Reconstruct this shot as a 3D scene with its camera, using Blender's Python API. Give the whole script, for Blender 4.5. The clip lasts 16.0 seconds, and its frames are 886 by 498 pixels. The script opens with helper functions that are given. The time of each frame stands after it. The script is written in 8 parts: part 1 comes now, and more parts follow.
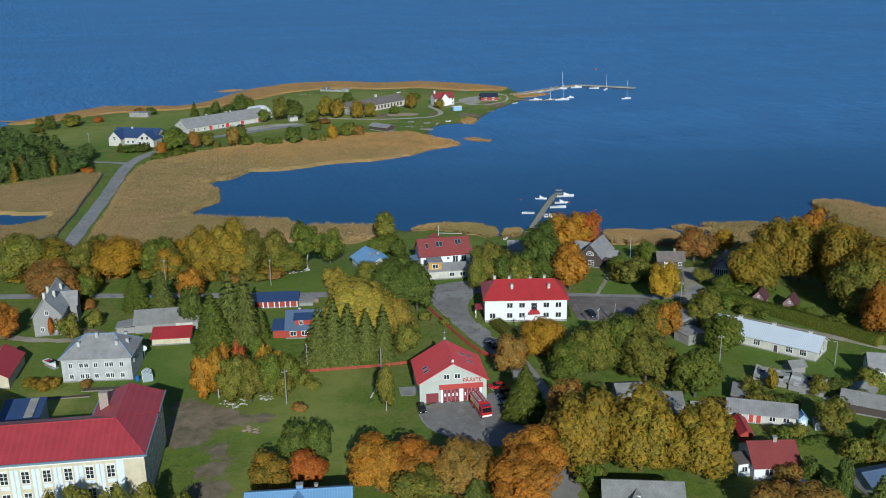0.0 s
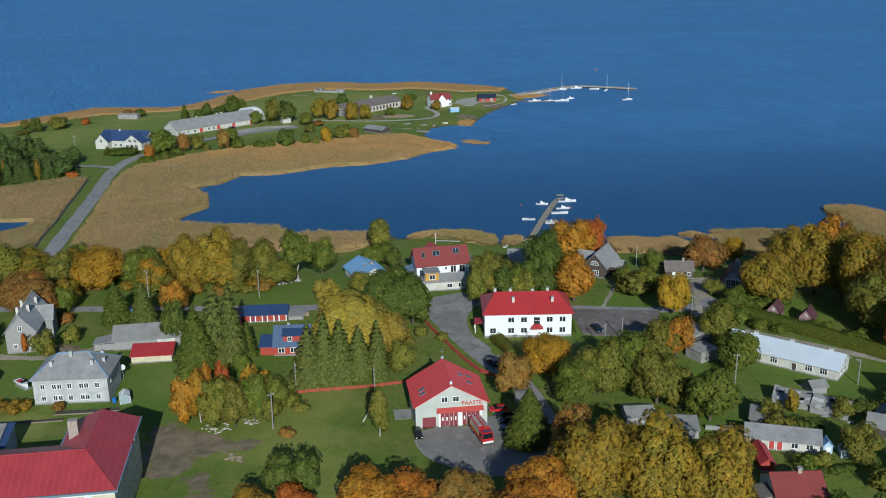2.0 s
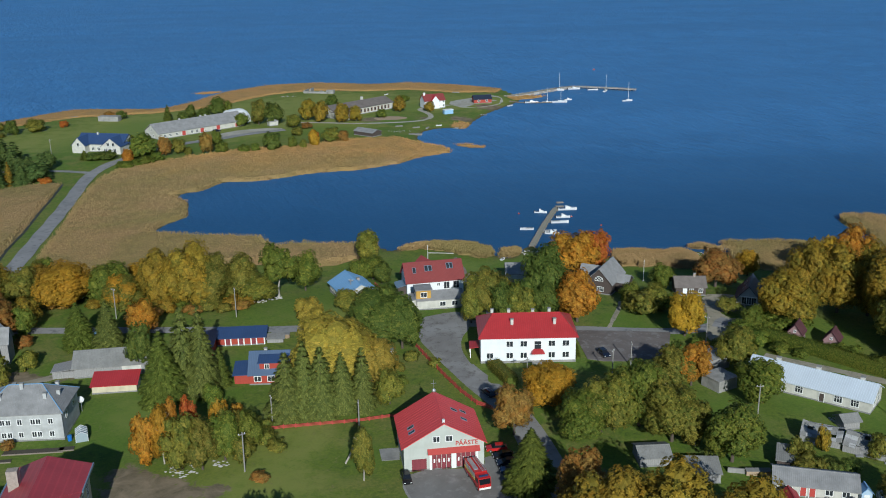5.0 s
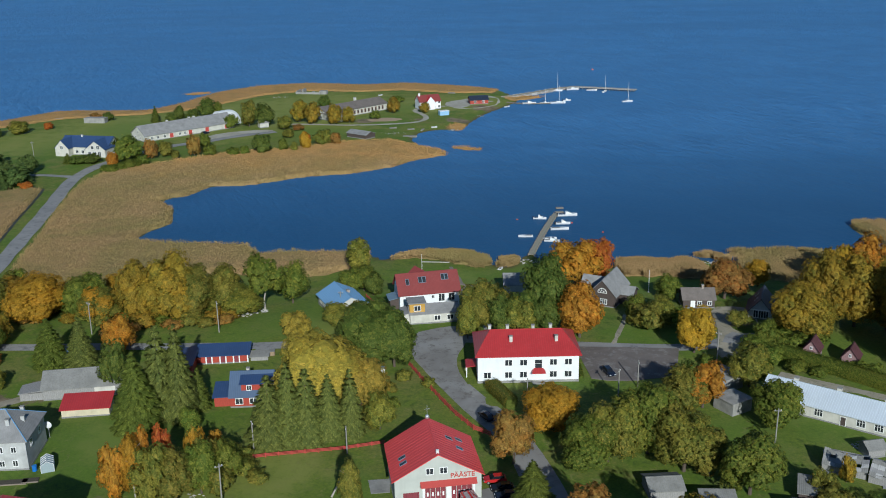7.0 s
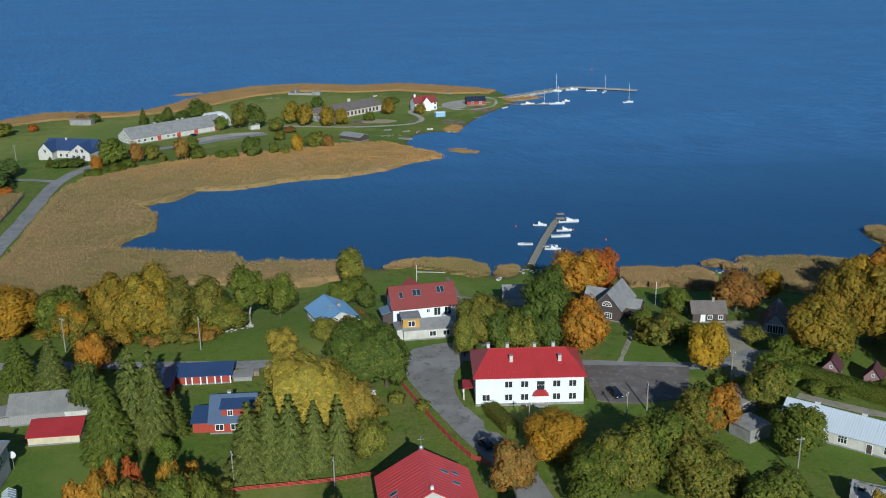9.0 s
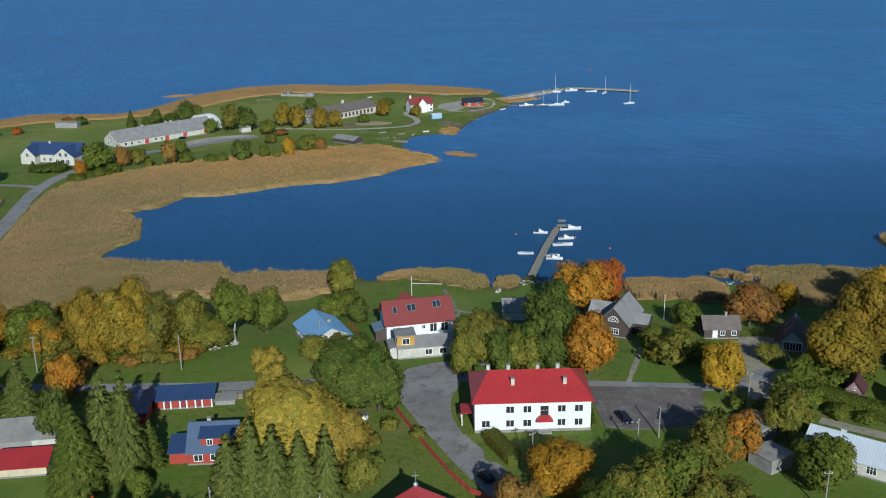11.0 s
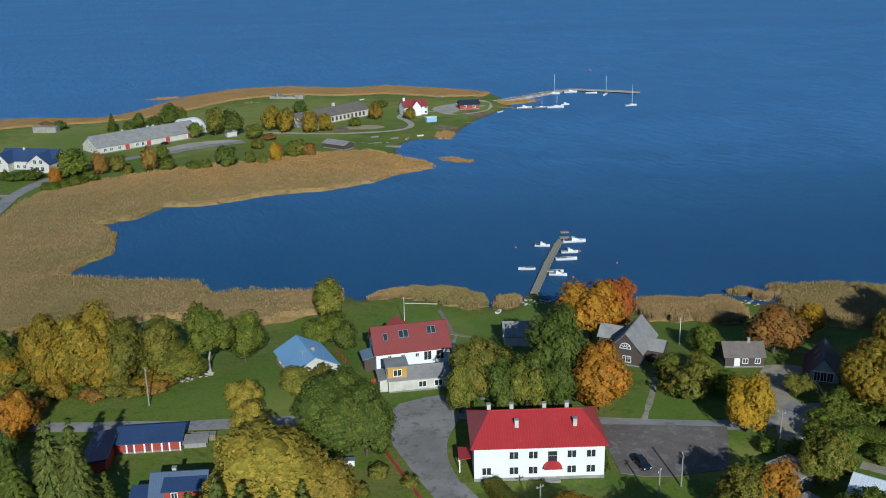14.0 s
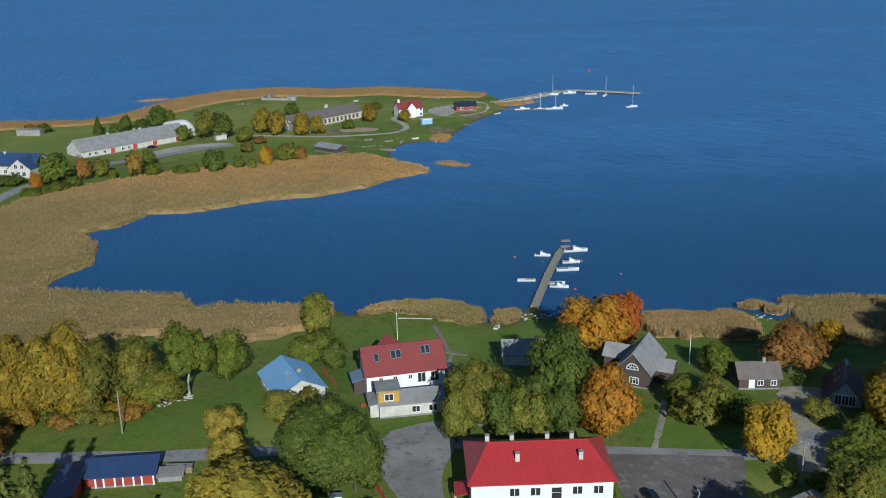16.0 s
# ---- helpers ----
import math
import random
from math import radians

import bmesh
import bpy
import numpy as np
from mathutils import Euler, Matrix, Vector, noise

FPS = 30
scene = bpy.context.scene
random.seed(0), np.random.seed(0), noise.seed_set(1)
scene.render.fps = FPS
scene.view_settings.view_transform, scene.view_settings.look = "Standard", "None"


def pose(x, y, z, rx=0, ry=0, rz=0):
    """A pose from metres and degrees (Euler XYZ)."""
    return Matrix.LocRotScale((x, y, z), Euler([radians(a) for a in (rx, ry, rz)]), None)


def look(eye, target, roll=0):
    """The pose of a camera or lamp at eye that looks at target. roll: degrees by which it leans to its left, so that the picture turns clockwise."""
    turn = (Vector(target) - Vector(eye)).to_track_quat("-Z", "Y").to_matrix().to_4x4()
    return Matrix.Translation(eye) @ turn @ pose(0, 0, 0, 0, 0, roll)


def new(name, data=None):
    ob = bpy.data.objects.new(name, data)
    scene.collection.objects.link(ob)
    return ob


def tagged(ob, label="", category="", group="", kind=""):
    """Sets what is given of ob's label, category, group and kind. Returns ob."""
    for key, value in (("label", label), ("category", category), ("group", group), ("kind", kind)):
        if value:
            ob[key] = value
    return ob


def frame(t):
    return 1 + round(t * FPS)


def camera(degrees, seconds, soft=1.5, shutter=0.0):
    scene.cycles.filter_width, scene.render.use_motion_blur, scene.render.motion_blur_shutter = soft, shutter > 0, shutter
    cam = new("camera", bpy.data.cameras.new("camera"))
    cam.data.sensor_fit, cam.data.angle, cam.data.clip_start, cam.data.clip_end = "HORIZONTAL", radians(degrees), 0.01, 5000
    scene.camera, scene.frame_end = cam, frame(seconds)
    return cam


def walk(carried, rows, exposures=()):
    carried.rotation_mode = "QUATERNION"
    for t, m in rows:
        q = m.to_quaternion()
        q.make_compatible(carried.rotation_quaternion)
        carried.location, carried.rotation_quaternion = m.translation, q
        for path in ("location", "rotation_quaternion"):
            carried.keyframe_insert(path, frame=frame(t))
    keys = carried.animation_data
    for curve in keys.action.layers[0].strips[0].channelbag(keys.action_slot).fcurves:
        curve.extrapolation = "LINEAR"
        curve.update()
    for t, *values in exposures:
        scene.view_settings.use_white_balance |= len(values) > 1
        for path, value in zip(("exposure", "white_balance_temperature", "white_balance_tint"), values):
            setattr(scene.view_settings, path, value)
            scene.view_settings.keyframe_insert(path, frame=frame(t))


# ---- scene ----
cam = camera(48.0, 16.0, soft=1.0)
PATH = [
    (0, (0.11, -0.15, 108.20), (-0.31, 95.09, 77.71), -0.96),
    (1, (-0.05, 7.69, 107.22), (-0.32, 102.93, 76.75), -0.97),
    (2, (-0.02, 15.44, 106.26), (-0.13, 110.68, 75.79), -0.97),
    (3, (0.15, 23.12, 105.31), (0.21, 118.36, 74.83), -0.96),
    (4, (0.40, 30.75, 104.37), (0.64, 125.99, 73.89), -0.96),
    (5, (0.70, 38.35, 103.45), (1.11, 133.58, 72.95), -0.95),
    (6, (1.02, 45.92, 102.54), (1.60, 141.15, 72.03), -0.95),
    (7, (1.31, 53.47, 101.65), (2.07, 148.69, 71.12), -0.95),
    (8, (1.58, 61.01, 100.78), (2.50, 156.22, 70.23), -0.96),
    (9, (1.82, 68.53, 99.92), (2.89, 163.74, 69.36), -0.98),
    (10, (2.01, 76.03, 99.08), (3.24, 171.24, 68.52), -1.00),
    (11, (2.18, 83.50, 98.26), (3.56, 178.70, 67.69), -1.03),
    (12, (2.34, 90.93, 97.46), (3.86, 186.13, 66.89), -1.06),
    (13, (2.51, 98.31, 96.70), (4.17, 193.51, 66.12), -1.10),
    (14, (2.73, 105.61, 95.96), (4.55, 200.80, 65.38), -1.13),
    (15, (3.05, 112.82, 95.26), (5.02, 208.00, 64.66), -1.16),
    (16, (3.51, 119.90, 94.61), (5.64, 215.07, 63.99), -1.17),
]
EXPOSURE, KELVIN, TINT = 0.15, 5850.0, 3.5
walk(cam, [(t, look(eye, goal, lean)) for t, eye, goal, lean in PATH], [(0.0, EXPOSURE, KELVIN, TINT), (16.0, EXPOSURE, KELVIN, TINT)])

# ---- sky and sun ----
SUN_UP, SUN_TURN = 25.0, 8.0      # the sun stands behind the first eye, a little to its right
world = bpy.data.worlds.new("sky")
scene.world = world
world.use_nodes = True
wn = world.node_tree
wn.nodes.clear()
sky = wn.nodes.new("ShaderNodeTexSky")
sky.sky_type, sky.sun_disc = "NISHITA", False
sky.sun_elevation, sky.sun_rotation = radians(SUN_UP), radians(180 - SUN_TURN)
sky.air_density, sky.dust_density, sky.ozone_density = 1.0, 0.0, 4.0
wbg = wn.nodes.new("ShaderNodeBackground")
wbg.inputs["Strength"].default_value = 0.066
wout = wn.nodes.new("ShaderNodeOutputWorld")
wn.links.new(sky.outputs[0], wbg.inputs[0])
wn.links.new(wbg.outputs[0], wout.inputs[0])

sun = new("sun", bpy.data.lights.new("sun", "SUN"))
sun.data.energy, sun.data.angle, sun.data.color = 4.2, radians(0.6), (1.0, 0.96, 0.89)
sun_way = Vector((-math.sin(radians(SUN_TURN)) * math.cos(radians(SUN_UP)), math.cos(radians(SUN_TURN)) * math.cos(radians(SUN_UP)), -math.sin(radians(SUN_UP))))
sun.matrix_world = look(Vector((0, 0, 300)) - sun_way * 50, Vector((0, 0, 300)))


# ---- materials ----
class Nodes:
    """A material's node tree, built by short calls."""

    def __init__(self, name):
        self.mat = bpy.data.materials.new(name)
        self.mat.use_nodes = True
        self.t = self.mat.node_tree
        self.bsdf = self.t.nodes["Principled BSDF"]
        self.out = self.t.nodes["Material Output"]
        self.coord = None

    def node(self, kind, **inputs):
        n = self.t.nodes.new(kind)
        for key, value in inputs.items():
            self.put(n, key.replace("_", " "), value)
        return n

    def put(self, n, key, value):
        s = n.inputs[int(key)] if key.isdigit() else n.inputs[key]
        if hasattr(value, "is_output"):
            self.t.links.new(value, s)
        else:
            s.default_value = value

    def place(self):
        if self.coord is None:
            self.coord = self.t.nodes.new("ShaderNodeTexCoord").outputs["Object"]
        return self.coord

    def world(self):
        return self.t.nodes.new("ShaderNodeNewGeometry").outputs["Position"]

    def stretch(self, vector, scale):
        n = self.t.nodes.new("ShaderNodeMapping")
        self.put(n, "Vector", vector)
        n.inputs["Scale"].default_value = scale
        return n.outputs[0]

    def noise(self, scale, detail=3.0, rough=0.55, vector=None, warp=0.0):
        n = self.node("ShaderNodeTexNoise", Scale=scale, Detail=detail, Roughness=rough, Distortion=warp)
        self.put(n, "Vector", vector if vector is not None else self.place())
        return n.outputs[0]

    def ramp(self, fac, stops):
        n = self.t.nodes.new("ShaderNodeValToRGB")
        while len(n.color_ramp.elements) < len(stops):
            n.color_ramp.elements.new(0.5)
        for e, (p, c) in zip(n.color_ramp.elements, stops):
            e.position = p
            e.color = (*c, 1) if len(c) == 3 else c
        self.put(n, "Fac", fac)
        return n.outputs[0]

    def mix(self, fac, a, b, mode="MIX"):
        n = self.t.nodes.new("ShaderNodeMix")
        n.data_type, n.blend_type = "RGBA", mode
        for s, v in ((n.inputs[0], fac), (n.inputs[6], a), (n.inputs[7], b)):
            if hasattr(v, "is_output"):
                self.t.links.new(v, s)
            elif isinstance(v, (int, float)):
                s.default_value = v
            else:
                s.default_value = (*v, 1) if len(v) == 3 else v
        return n.outputs[2]

    def math(self, op, a, b=0.0):
        n = self.t.nodes.new("ShaderNodeMath")
        n.operation = op
        self.put(n, "0", a)
        self.put(n, "1", b)
        return n.outputs[0]

    def bump(self, height, strength, distance=0.05):
        n = self.node("ShaderNodeBump", Height=height, Strength=strength, Distance=distance)
        self.put(self.bsdf, "Normal", n.outputs[0])

    def attribute(self, name):
        n = self.t.nodes.new("ShaderNodeAttribute")
        n.attribute_name = name
        return n.outputs["Fac"]

    def island(self):
        return self.t.nodes.new("ShaderNodeNewGeometry").outputs["Random Per Island"]

    def done(self, colour, rough=0.7, metal=0.0, spec=0.5):
        if hasattr(colour, "is_output"):
            self.put(self.bsdf, "Base Color", colour)
        else:
            self.bsdf.inputs["Base Color"].default_value = (*colour, 1)
        self.put(self.bsdf, "Roughness", rough)
        self.put(self.bsdf, "Metallic", metal)
        self.put(self.bsdf, "Specular IOR Level", spec)
        return self.mat


def times(c, k):
    return tuple(min(1.0, v * k) for v in c)


def plaster(name, colour, dirt=0.25, scale=0.5):
    n = Nodes(name)
    big = n.noise(scale, 4, 0.6)
    fine = n.noise(9.0, 3, 0.6)
    streak = n.noise(1.2, 4, 0.6, n.stretch(n.place(), (1.5, 1.5, 0.12)))
    c = n.mix(n.ramp(big, [(0.35, (0, 0, 0)), (0.75, (1, 1, 1))]), colour, times(colour, 1 - dirt))
    c = n.mix(n.math("MULTIPLY", n.ramp(streak, [(0.5, (0, 0, 0)), (0.8, (1, 1, 1))]), dirt), c, times(colour, 0.55))
    n.bump(fine, 0.25, 0.02)
    return n.done(c, 0.85)


def boards(name, colour, pitch=0.16, dirt=0.3, upright=True):
    n = Nodes(name)
    grain = n.noise(2.0, 4, 0.6, n.stretch(n.place(), (6, 6, 0.6) if upright else (0.6, 0.6, 6)))
    wave = n.node("ShaderNodeTexWave", Scale=0.314 / pitch, Distortion=0.0)
    wave.wave_type, wave.bands_direction, wave.wave_profile = "BANDS", "DIAGONAL" if upright else "Z", "SAW"
    n.put(wave, "Vector", n.place() if not upright else n.stretch(n.place(), (1, 1, 0)))
    c = n.mix(n.ramp(grain, [(0.3, (0, 0, 0)), (0.75, (1, 1, 1))]), times(colour, 1.1), times(colour, 1 - dirt))
    c = n.mix(n.ramp(wave.outputs[1], [(0.0, (1, 1, 1)), (0.12, (0, 0, 0))]), c, times(colour, 0.5))
    n.bump(wave.outputs[1], 0.35, 0.02)
    return n.done(c, 0.75)


def sheet_metal(name, colour, rough=0.42, fade=0.2, pitch=0.5, axis="X", wear=(0.5, 0.45, 0.42)):
    """A painted, ribbed metal roof."""
    n = Nodes(name)
    big = n.noise(0.25, 4, 0.6)
    mid = n.noise(2.2, 4, 0.65)
    wave = n.node("ShaderNodeTexWave", Scale=0.314 / pitch)
    wave.wave_type, wave.bands_direction, wave.wave_profile = "BANDS", axis, "SIN"
    n.put(wave, "Vector", n.place())
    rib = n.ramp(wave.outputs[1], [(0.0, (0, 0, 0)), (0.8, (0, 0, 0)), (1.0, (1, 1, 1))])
    c = n.mix(n.ramp(big, [(0.3, (0, 0, 0)), (0.75, (1, 1, 1))]), colour, times(colour, 1 - fade))
    c = n.mix(n.math("MULTIPLY", n.ramp(mid, [(0.55, (0, 0, 0)), (0.85, (1, 1, 1))]), 0.3), c, n.mix(0.35, colour, wear))
    # highlight along the rib crests, painted in as a lighter roof colour
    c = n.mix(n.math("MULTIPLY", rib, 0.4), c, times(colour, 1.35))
    n.bump(wave.outputs[1], 0.3, 0.03)
    return n.done(c, rough, 0.0)


def asbestos(name, colour, moss=0.3, pitch=0.35, axis="X"):
    """Weathered corrugated roof sheet with lichen."""
    n = Nodes(name)
    big = n.noise(0.45, 5, 0.65)
    mid = n.noise(3.0, 4, 0.7)
    fine = n.noise(14.0, 2, 0.6)
    wave = n.node("ShaderNodeTexWave", Scale=0.314 / pitch)
    wave.wave_type, wave.bands_direction, wave.wave_profile = "BANDS", axis, "SIN"
    n.put(wave, "Vector", n.place())
    c = n.mix(n.ramp(big, [(0.3, (0, 0, 0)), (0.7, (1, 1, 1))]), times(colour, 1.15), times(colour, 0.75))
    c = n.mix(n.math("MULTIPLY", n.ramp(mid, [(0.5, (0, 0, 0)), (0.75, (1, 1, 1))]), moss), c, (0.10, 0.095, 0.06))
    c = n.mix(n.math("MULTIPLY", fine, 0.25), c, times(colour, 0.6))
    n.bump(wave.outputs[1], 0.5, 0.05)
    return n.done(c, 0.9, 0.0, 0.3)


def plain(name, colour, rough=0.6, metal=0.0, vary=0.15, scale=3.0, spec=0.5):
    n = Nodes(name)
    c = n.mix(n.noise(scale, 3), times(colour, 1 + vary), times(colour, 1 - vary))
    return n.done(c, rough, metal, spec)


def leafage(name, a, b, c, patch=0.35, spread=0.35):
    """Leaves: three colours mixed by limb, by spray and by leaf, and light shining through them."""
    n = Nodes(name)
    leaf = n.island()
    spray = n.attribute("clump")
    turn = n.math("ADD", n.math("MULTIPLY", n.noise(patch, 3, 0.6), 0.62), n.math("MULTIPLY", spray, 0.38))
    col = n.mix(n.ramp(turn, [(0.36, (0, 0, 0)), (0.66, (1, 1, 1))]), a, b)
    col = n.mix(n.ramp(leaf, [(1 - spread, (0, 0, 0)), (1.0, (1, 1, 1))]), col, c)
    info = n.t.nodes.new("ShaderNodeObjectInfo").outputs["Random"]
    hsv = n.t.nodes.new("ShaderNodeHueSaturation")
    n.put(hsv, "Hue", n.math("ADD", n.math("MULTIPLY", info, 0.020), 0.490))
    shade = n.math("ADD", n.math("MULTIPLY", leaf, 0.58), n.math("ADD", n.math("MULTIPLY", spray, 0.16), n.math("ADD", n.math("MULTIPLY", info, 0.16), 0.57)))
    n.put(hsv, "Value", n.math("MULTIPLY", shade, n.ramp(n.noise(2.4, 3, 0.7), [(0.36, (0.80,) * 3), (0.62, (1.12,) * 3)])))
    n.put(hsv, "Color", col)
    n.done(hsv.outputs[0], 0.7, 0.0, 0.2)
    thin = n.t.nodes.new("ShaderNodeBsdfTranslucent")
    n.put(thin, "Color", hsv.outputs[0])
    both = n.t.nodes.new("ShaderNodeMixShader")
    both.inputs[0].default_value = 0.46
    n.t.links.new(n.bsdf.outputs[0], both.inputs[1])
    n.t.links.new(thin.outputs[0], both.inputs[2])
    n.t.links.new(both.outputs[0], n.out.inputs["Surface"])
    return n.mat


def ground_material():
    n = Nodes("meadow")
    p = n.world()
    big = n.noise(0.018, 4, 0.6, p, 0.6)
    mid = n.noise(0.12, 5, 0.65, p)
    fine = n.noise(1.6, 4, 0.7, p)
    tuft = n.noise(0.45, 5, 0.75, p, 0.8)
    g = n.mix(n.ramp(big, [(0.38, (0, 0, 0)), (0.62, (1, 1, 1))]), (0.112, 0.178, 0.018), (0.172, 0.202, 0.029))
    g = n.mix(n.ramp(mid, [(0.46, (0, 0, 0)), (0.70, (1, 1, 1))]), g, (0.215, 0.195, 0.055))
    g = n.mix(n.ramp(tuft, [(0.52, (0, 0, 0)), (0.70, (1, 1, 1))]), g, (0.060, 0.092, 0.020))
    g = n.mix(n.ramp(tuft, [(0.28, (1, 1, 1)), (0.42, (0, 0, 0))]), g, (0.250, 0.215, 0.085))
    g = n.mix(n.ramp(fine, [(0.3, (0, 0, 0)), (0.7, (1, 1, 1))]), n.mix(0.65, g, (0.050, 0.090, 0.018)), g)
    dry = n.math("ADD", n.attribute("dry"), n.math("MULTIPLY", n.math("SUBTRACT", n.math("MULTIPLY", n.math("ADD", mid, tuft), 0.5), 0.5), 4.0))
    g = n.mix(n.math("MULTIPLY", n.ramp(dry, [(0.3, (0, 0, 0)), (1.0, (1, 1, 1))]), 0.65), g, n.mix(fine, (0.265, 0.270, 0.068), (0.200, 0.225, 0.048)))
    lush = n.math("ADD", n.attribute("lush"), n.math("MULTIPLY", n.math("SUBTRACT", mid, 0.5), 2.0))
    g = n.mix(n.math("MULTIPLY", n.ramp(lush, [(0.3, (0, 0, 0)), (0.9, (1, 1, 1))]), 0.5), g, n.mix(fine, (0.080, 0.145, 0.020), (0.120, 0.190, 0.026)))
    earth = n.mix(n.ramp(n.noise(0.22, 5, 0.7, p, 0.5), [(0.36, (0, 0, 0)), (0.62, (1, 1, 1))]), (0.245, 0.190, 0.125), (0.125, 0.103, 0.062))
    edge = n.math("ADD", n.attribute("earth"), n.math("MULTIPLY", n.math("SUBTRACT", n.math("MULTIPLY", n.math("ADD", mid, tuft), 0.5), 0.5), 3.4))
    g = n.mix(n.ramp(edge, [(0.42, (0, 0, 0)), (0.62, (1, 1, 1))]), g, earth)
    marsh = n.mix(mid, (0.13, 0.10, 0.045), (0.075, 0.075, 0.025))
    g = n.mix(n.attribute("marsh"), g, marsh)
    n.bump(n.math("ADD", mid, n.math("MULTIPLY", fine, 0.35)), 0.35, 0.25)
    return n.done(g, 0.9, 0.0, 0.2)


def asphalt(name, a, b, patch=(0.15, 0.15, 0.15)):
    n = Nodes(name)
    p = n.world()
    big, mid, fine = n.noise(0.09, 4, 0.6, p, 0.5), n.noise(0.5, 5, 0.7, p), n.noise(6.0, 3, 0.7, p)
    c = n.mix(n.ramp(big, [(0.4, (0, 0, 0)), (0.62, (1, 1, 1))]), a, b)
    c = n.mix(n.ramp(mid, [(0.52, (0, 0, 0)), (0.68, (1, 1, 1))]), c, patch)
    c = n.mix(n.math("MULTIPLY", fine, 0.35), c, times(a, 0.6))
    n.bump(fine, 0.3, 0.02)
    return n.done(c, 0.85, 0.0, 0.3)


def water_material():
    n = Nodes("lake_water")
    p = n.world()
    turn = n.t.nodes.new("ShaderNodeMapping")
    turn.inputs["Rotation"].default_value = (0, 0, radians(-24))
    n.put(turn, "Vector", p)
    swell = n.noise(1.0, 4, 0.62, n.stretch(turn.outputs[0], (0.19, 0.075, 1.0)), 0.5)
    chop = n.noise(1.0, 3, 0.6, n.stretch(turn.outputs[0], (0.35, 0.8, 1.0)), 0.3)
    gust = n.noise(1.0, 3, 0.5, n.stretch(p, (0.0016, 0.008, 1.0)), 1.2)
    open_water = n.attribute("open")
    h = n.math("ADD", swell, n.math("MULTIPLY", chop, 0.35))
    amount = n.math("MULTIPLY", n.math("ADD", n.math("MULTIPLY", open_water, 0.72), 0.18), n.ramp(gust, [(0.25, (0.35,) * 3), (0.7, (1,) * 3)]))
    n.bump(n.math("MULTIPLY", h, amount), 1.0, 3.0)
    # far water's stronger sky reflection is put into the base colour as lighter blue
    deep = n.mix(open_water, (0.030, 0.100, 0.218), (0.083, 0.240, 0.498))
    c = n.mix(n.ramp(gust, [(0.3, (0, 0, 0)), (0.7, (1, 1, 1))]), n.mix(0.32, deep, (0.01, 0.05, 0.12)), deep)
    # lanes and wave crests: the facets' darker reflections are painted into the colour
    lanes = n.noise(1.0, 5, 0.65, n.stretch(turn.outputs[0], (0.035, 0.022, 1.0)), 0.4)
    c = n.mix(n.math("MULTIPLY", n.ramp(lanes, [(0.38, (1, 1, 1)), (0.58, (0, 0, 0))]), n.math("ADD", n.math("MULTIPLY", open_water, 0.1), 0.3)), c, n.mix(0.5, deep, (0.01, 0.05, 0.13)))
    facet_tone = n.ramp(h, [(0.45, (0, 0, 0)), (0.95, (1, 1, 1))])
    c = n.mix(n.math("MULTIPLY", facet_tone, n.math("MULTIPLY", amount, 0.6)), c, n.mix(0.6, deep, (0.008, 0.04, 0.11)))
    n.done(c, 0.5, 0.0, 0.08)
    n.bsdf.inputs["IOR"].default_value = 1.33
    return n.mat


def reed_stalks(name, k):
    """Reeds: fox-coloured out on the spit, olive brown in the bay's wet corner."""
    n = Nodes(name)
    p = n.world()
    wide, mid, fine = n.noise(0.022, 4, 0.6, p, 1.0), n.noise(0.16, 4, 0.65, p), n.noise(1.3, 4, 0.75, p)
    apart = n.t.nodes.new("ShaderNodeSeparateXYZ")
    n.put(apart, "Vector", p)
    zone = n.math("ADD", n.math("MULTIPLY", n.math("SUBTRACT", apart.outputs["Y"], 470.0), 0.020), n.math("MULTIPLY", n.math("SUBTRACT", wide, 0.5), 2.6))
    wet = n.mix(n.ramp(wide, [(0.38, (0, 0, 0)), (0.60, (1, 1, 1))]), times((0.47, 0.30, 0.135), k), times((0.33, 0.26, 0.095), k))
    c = n.mix(n.ramp(zone, [(0.0, (0, 0, 0)), (1.0, (1, 1, 1))]), wet, times((0.60, 0.325, 0.110), k))
    c = n.mix(n.math("MULTIPLY", n.ramp(mid, [(0.45, (0, 0, 0)), (0.75, (1, 1, 1))]), 0.35), c, times((0.50, 0.315, 0.135), k))
    c = n.mix(n.math("MULTIPLY", n.ramp(n.noise(0.05, 5, 0.7, p, 1.4), [(0.44, (0, 0, 0)), (0.66, (1, 1, 1))]), 0.5), c, times((0.235, 0.200, 0.070), k))
    c = n.mix(n.ramp(fine, [(0.35, (0, 0, 0)), (0.7, (1, 1, 1))]), n.mix(0.28, c, (0.17, 0.125, 0.05)), c)
    c = n.mix(n.math("MULTIPLY", n.island(), 0.2), c, times((0.30, 0.215, 0.10), k))
    n.bump(n.math("ADD", fine, mid), 0.8, 0.5)
    return n.done(c, 0.95, 0.0, 0.15)


def pane_material():
    n = Nodes("window_glass")
    c = n.mix(n.noise(0.9, 2), (0.015, 0.018, 0.022), (0.05, 0.055, 0.06))
    return n.done(c, 0.06, 0.0, 0.6)


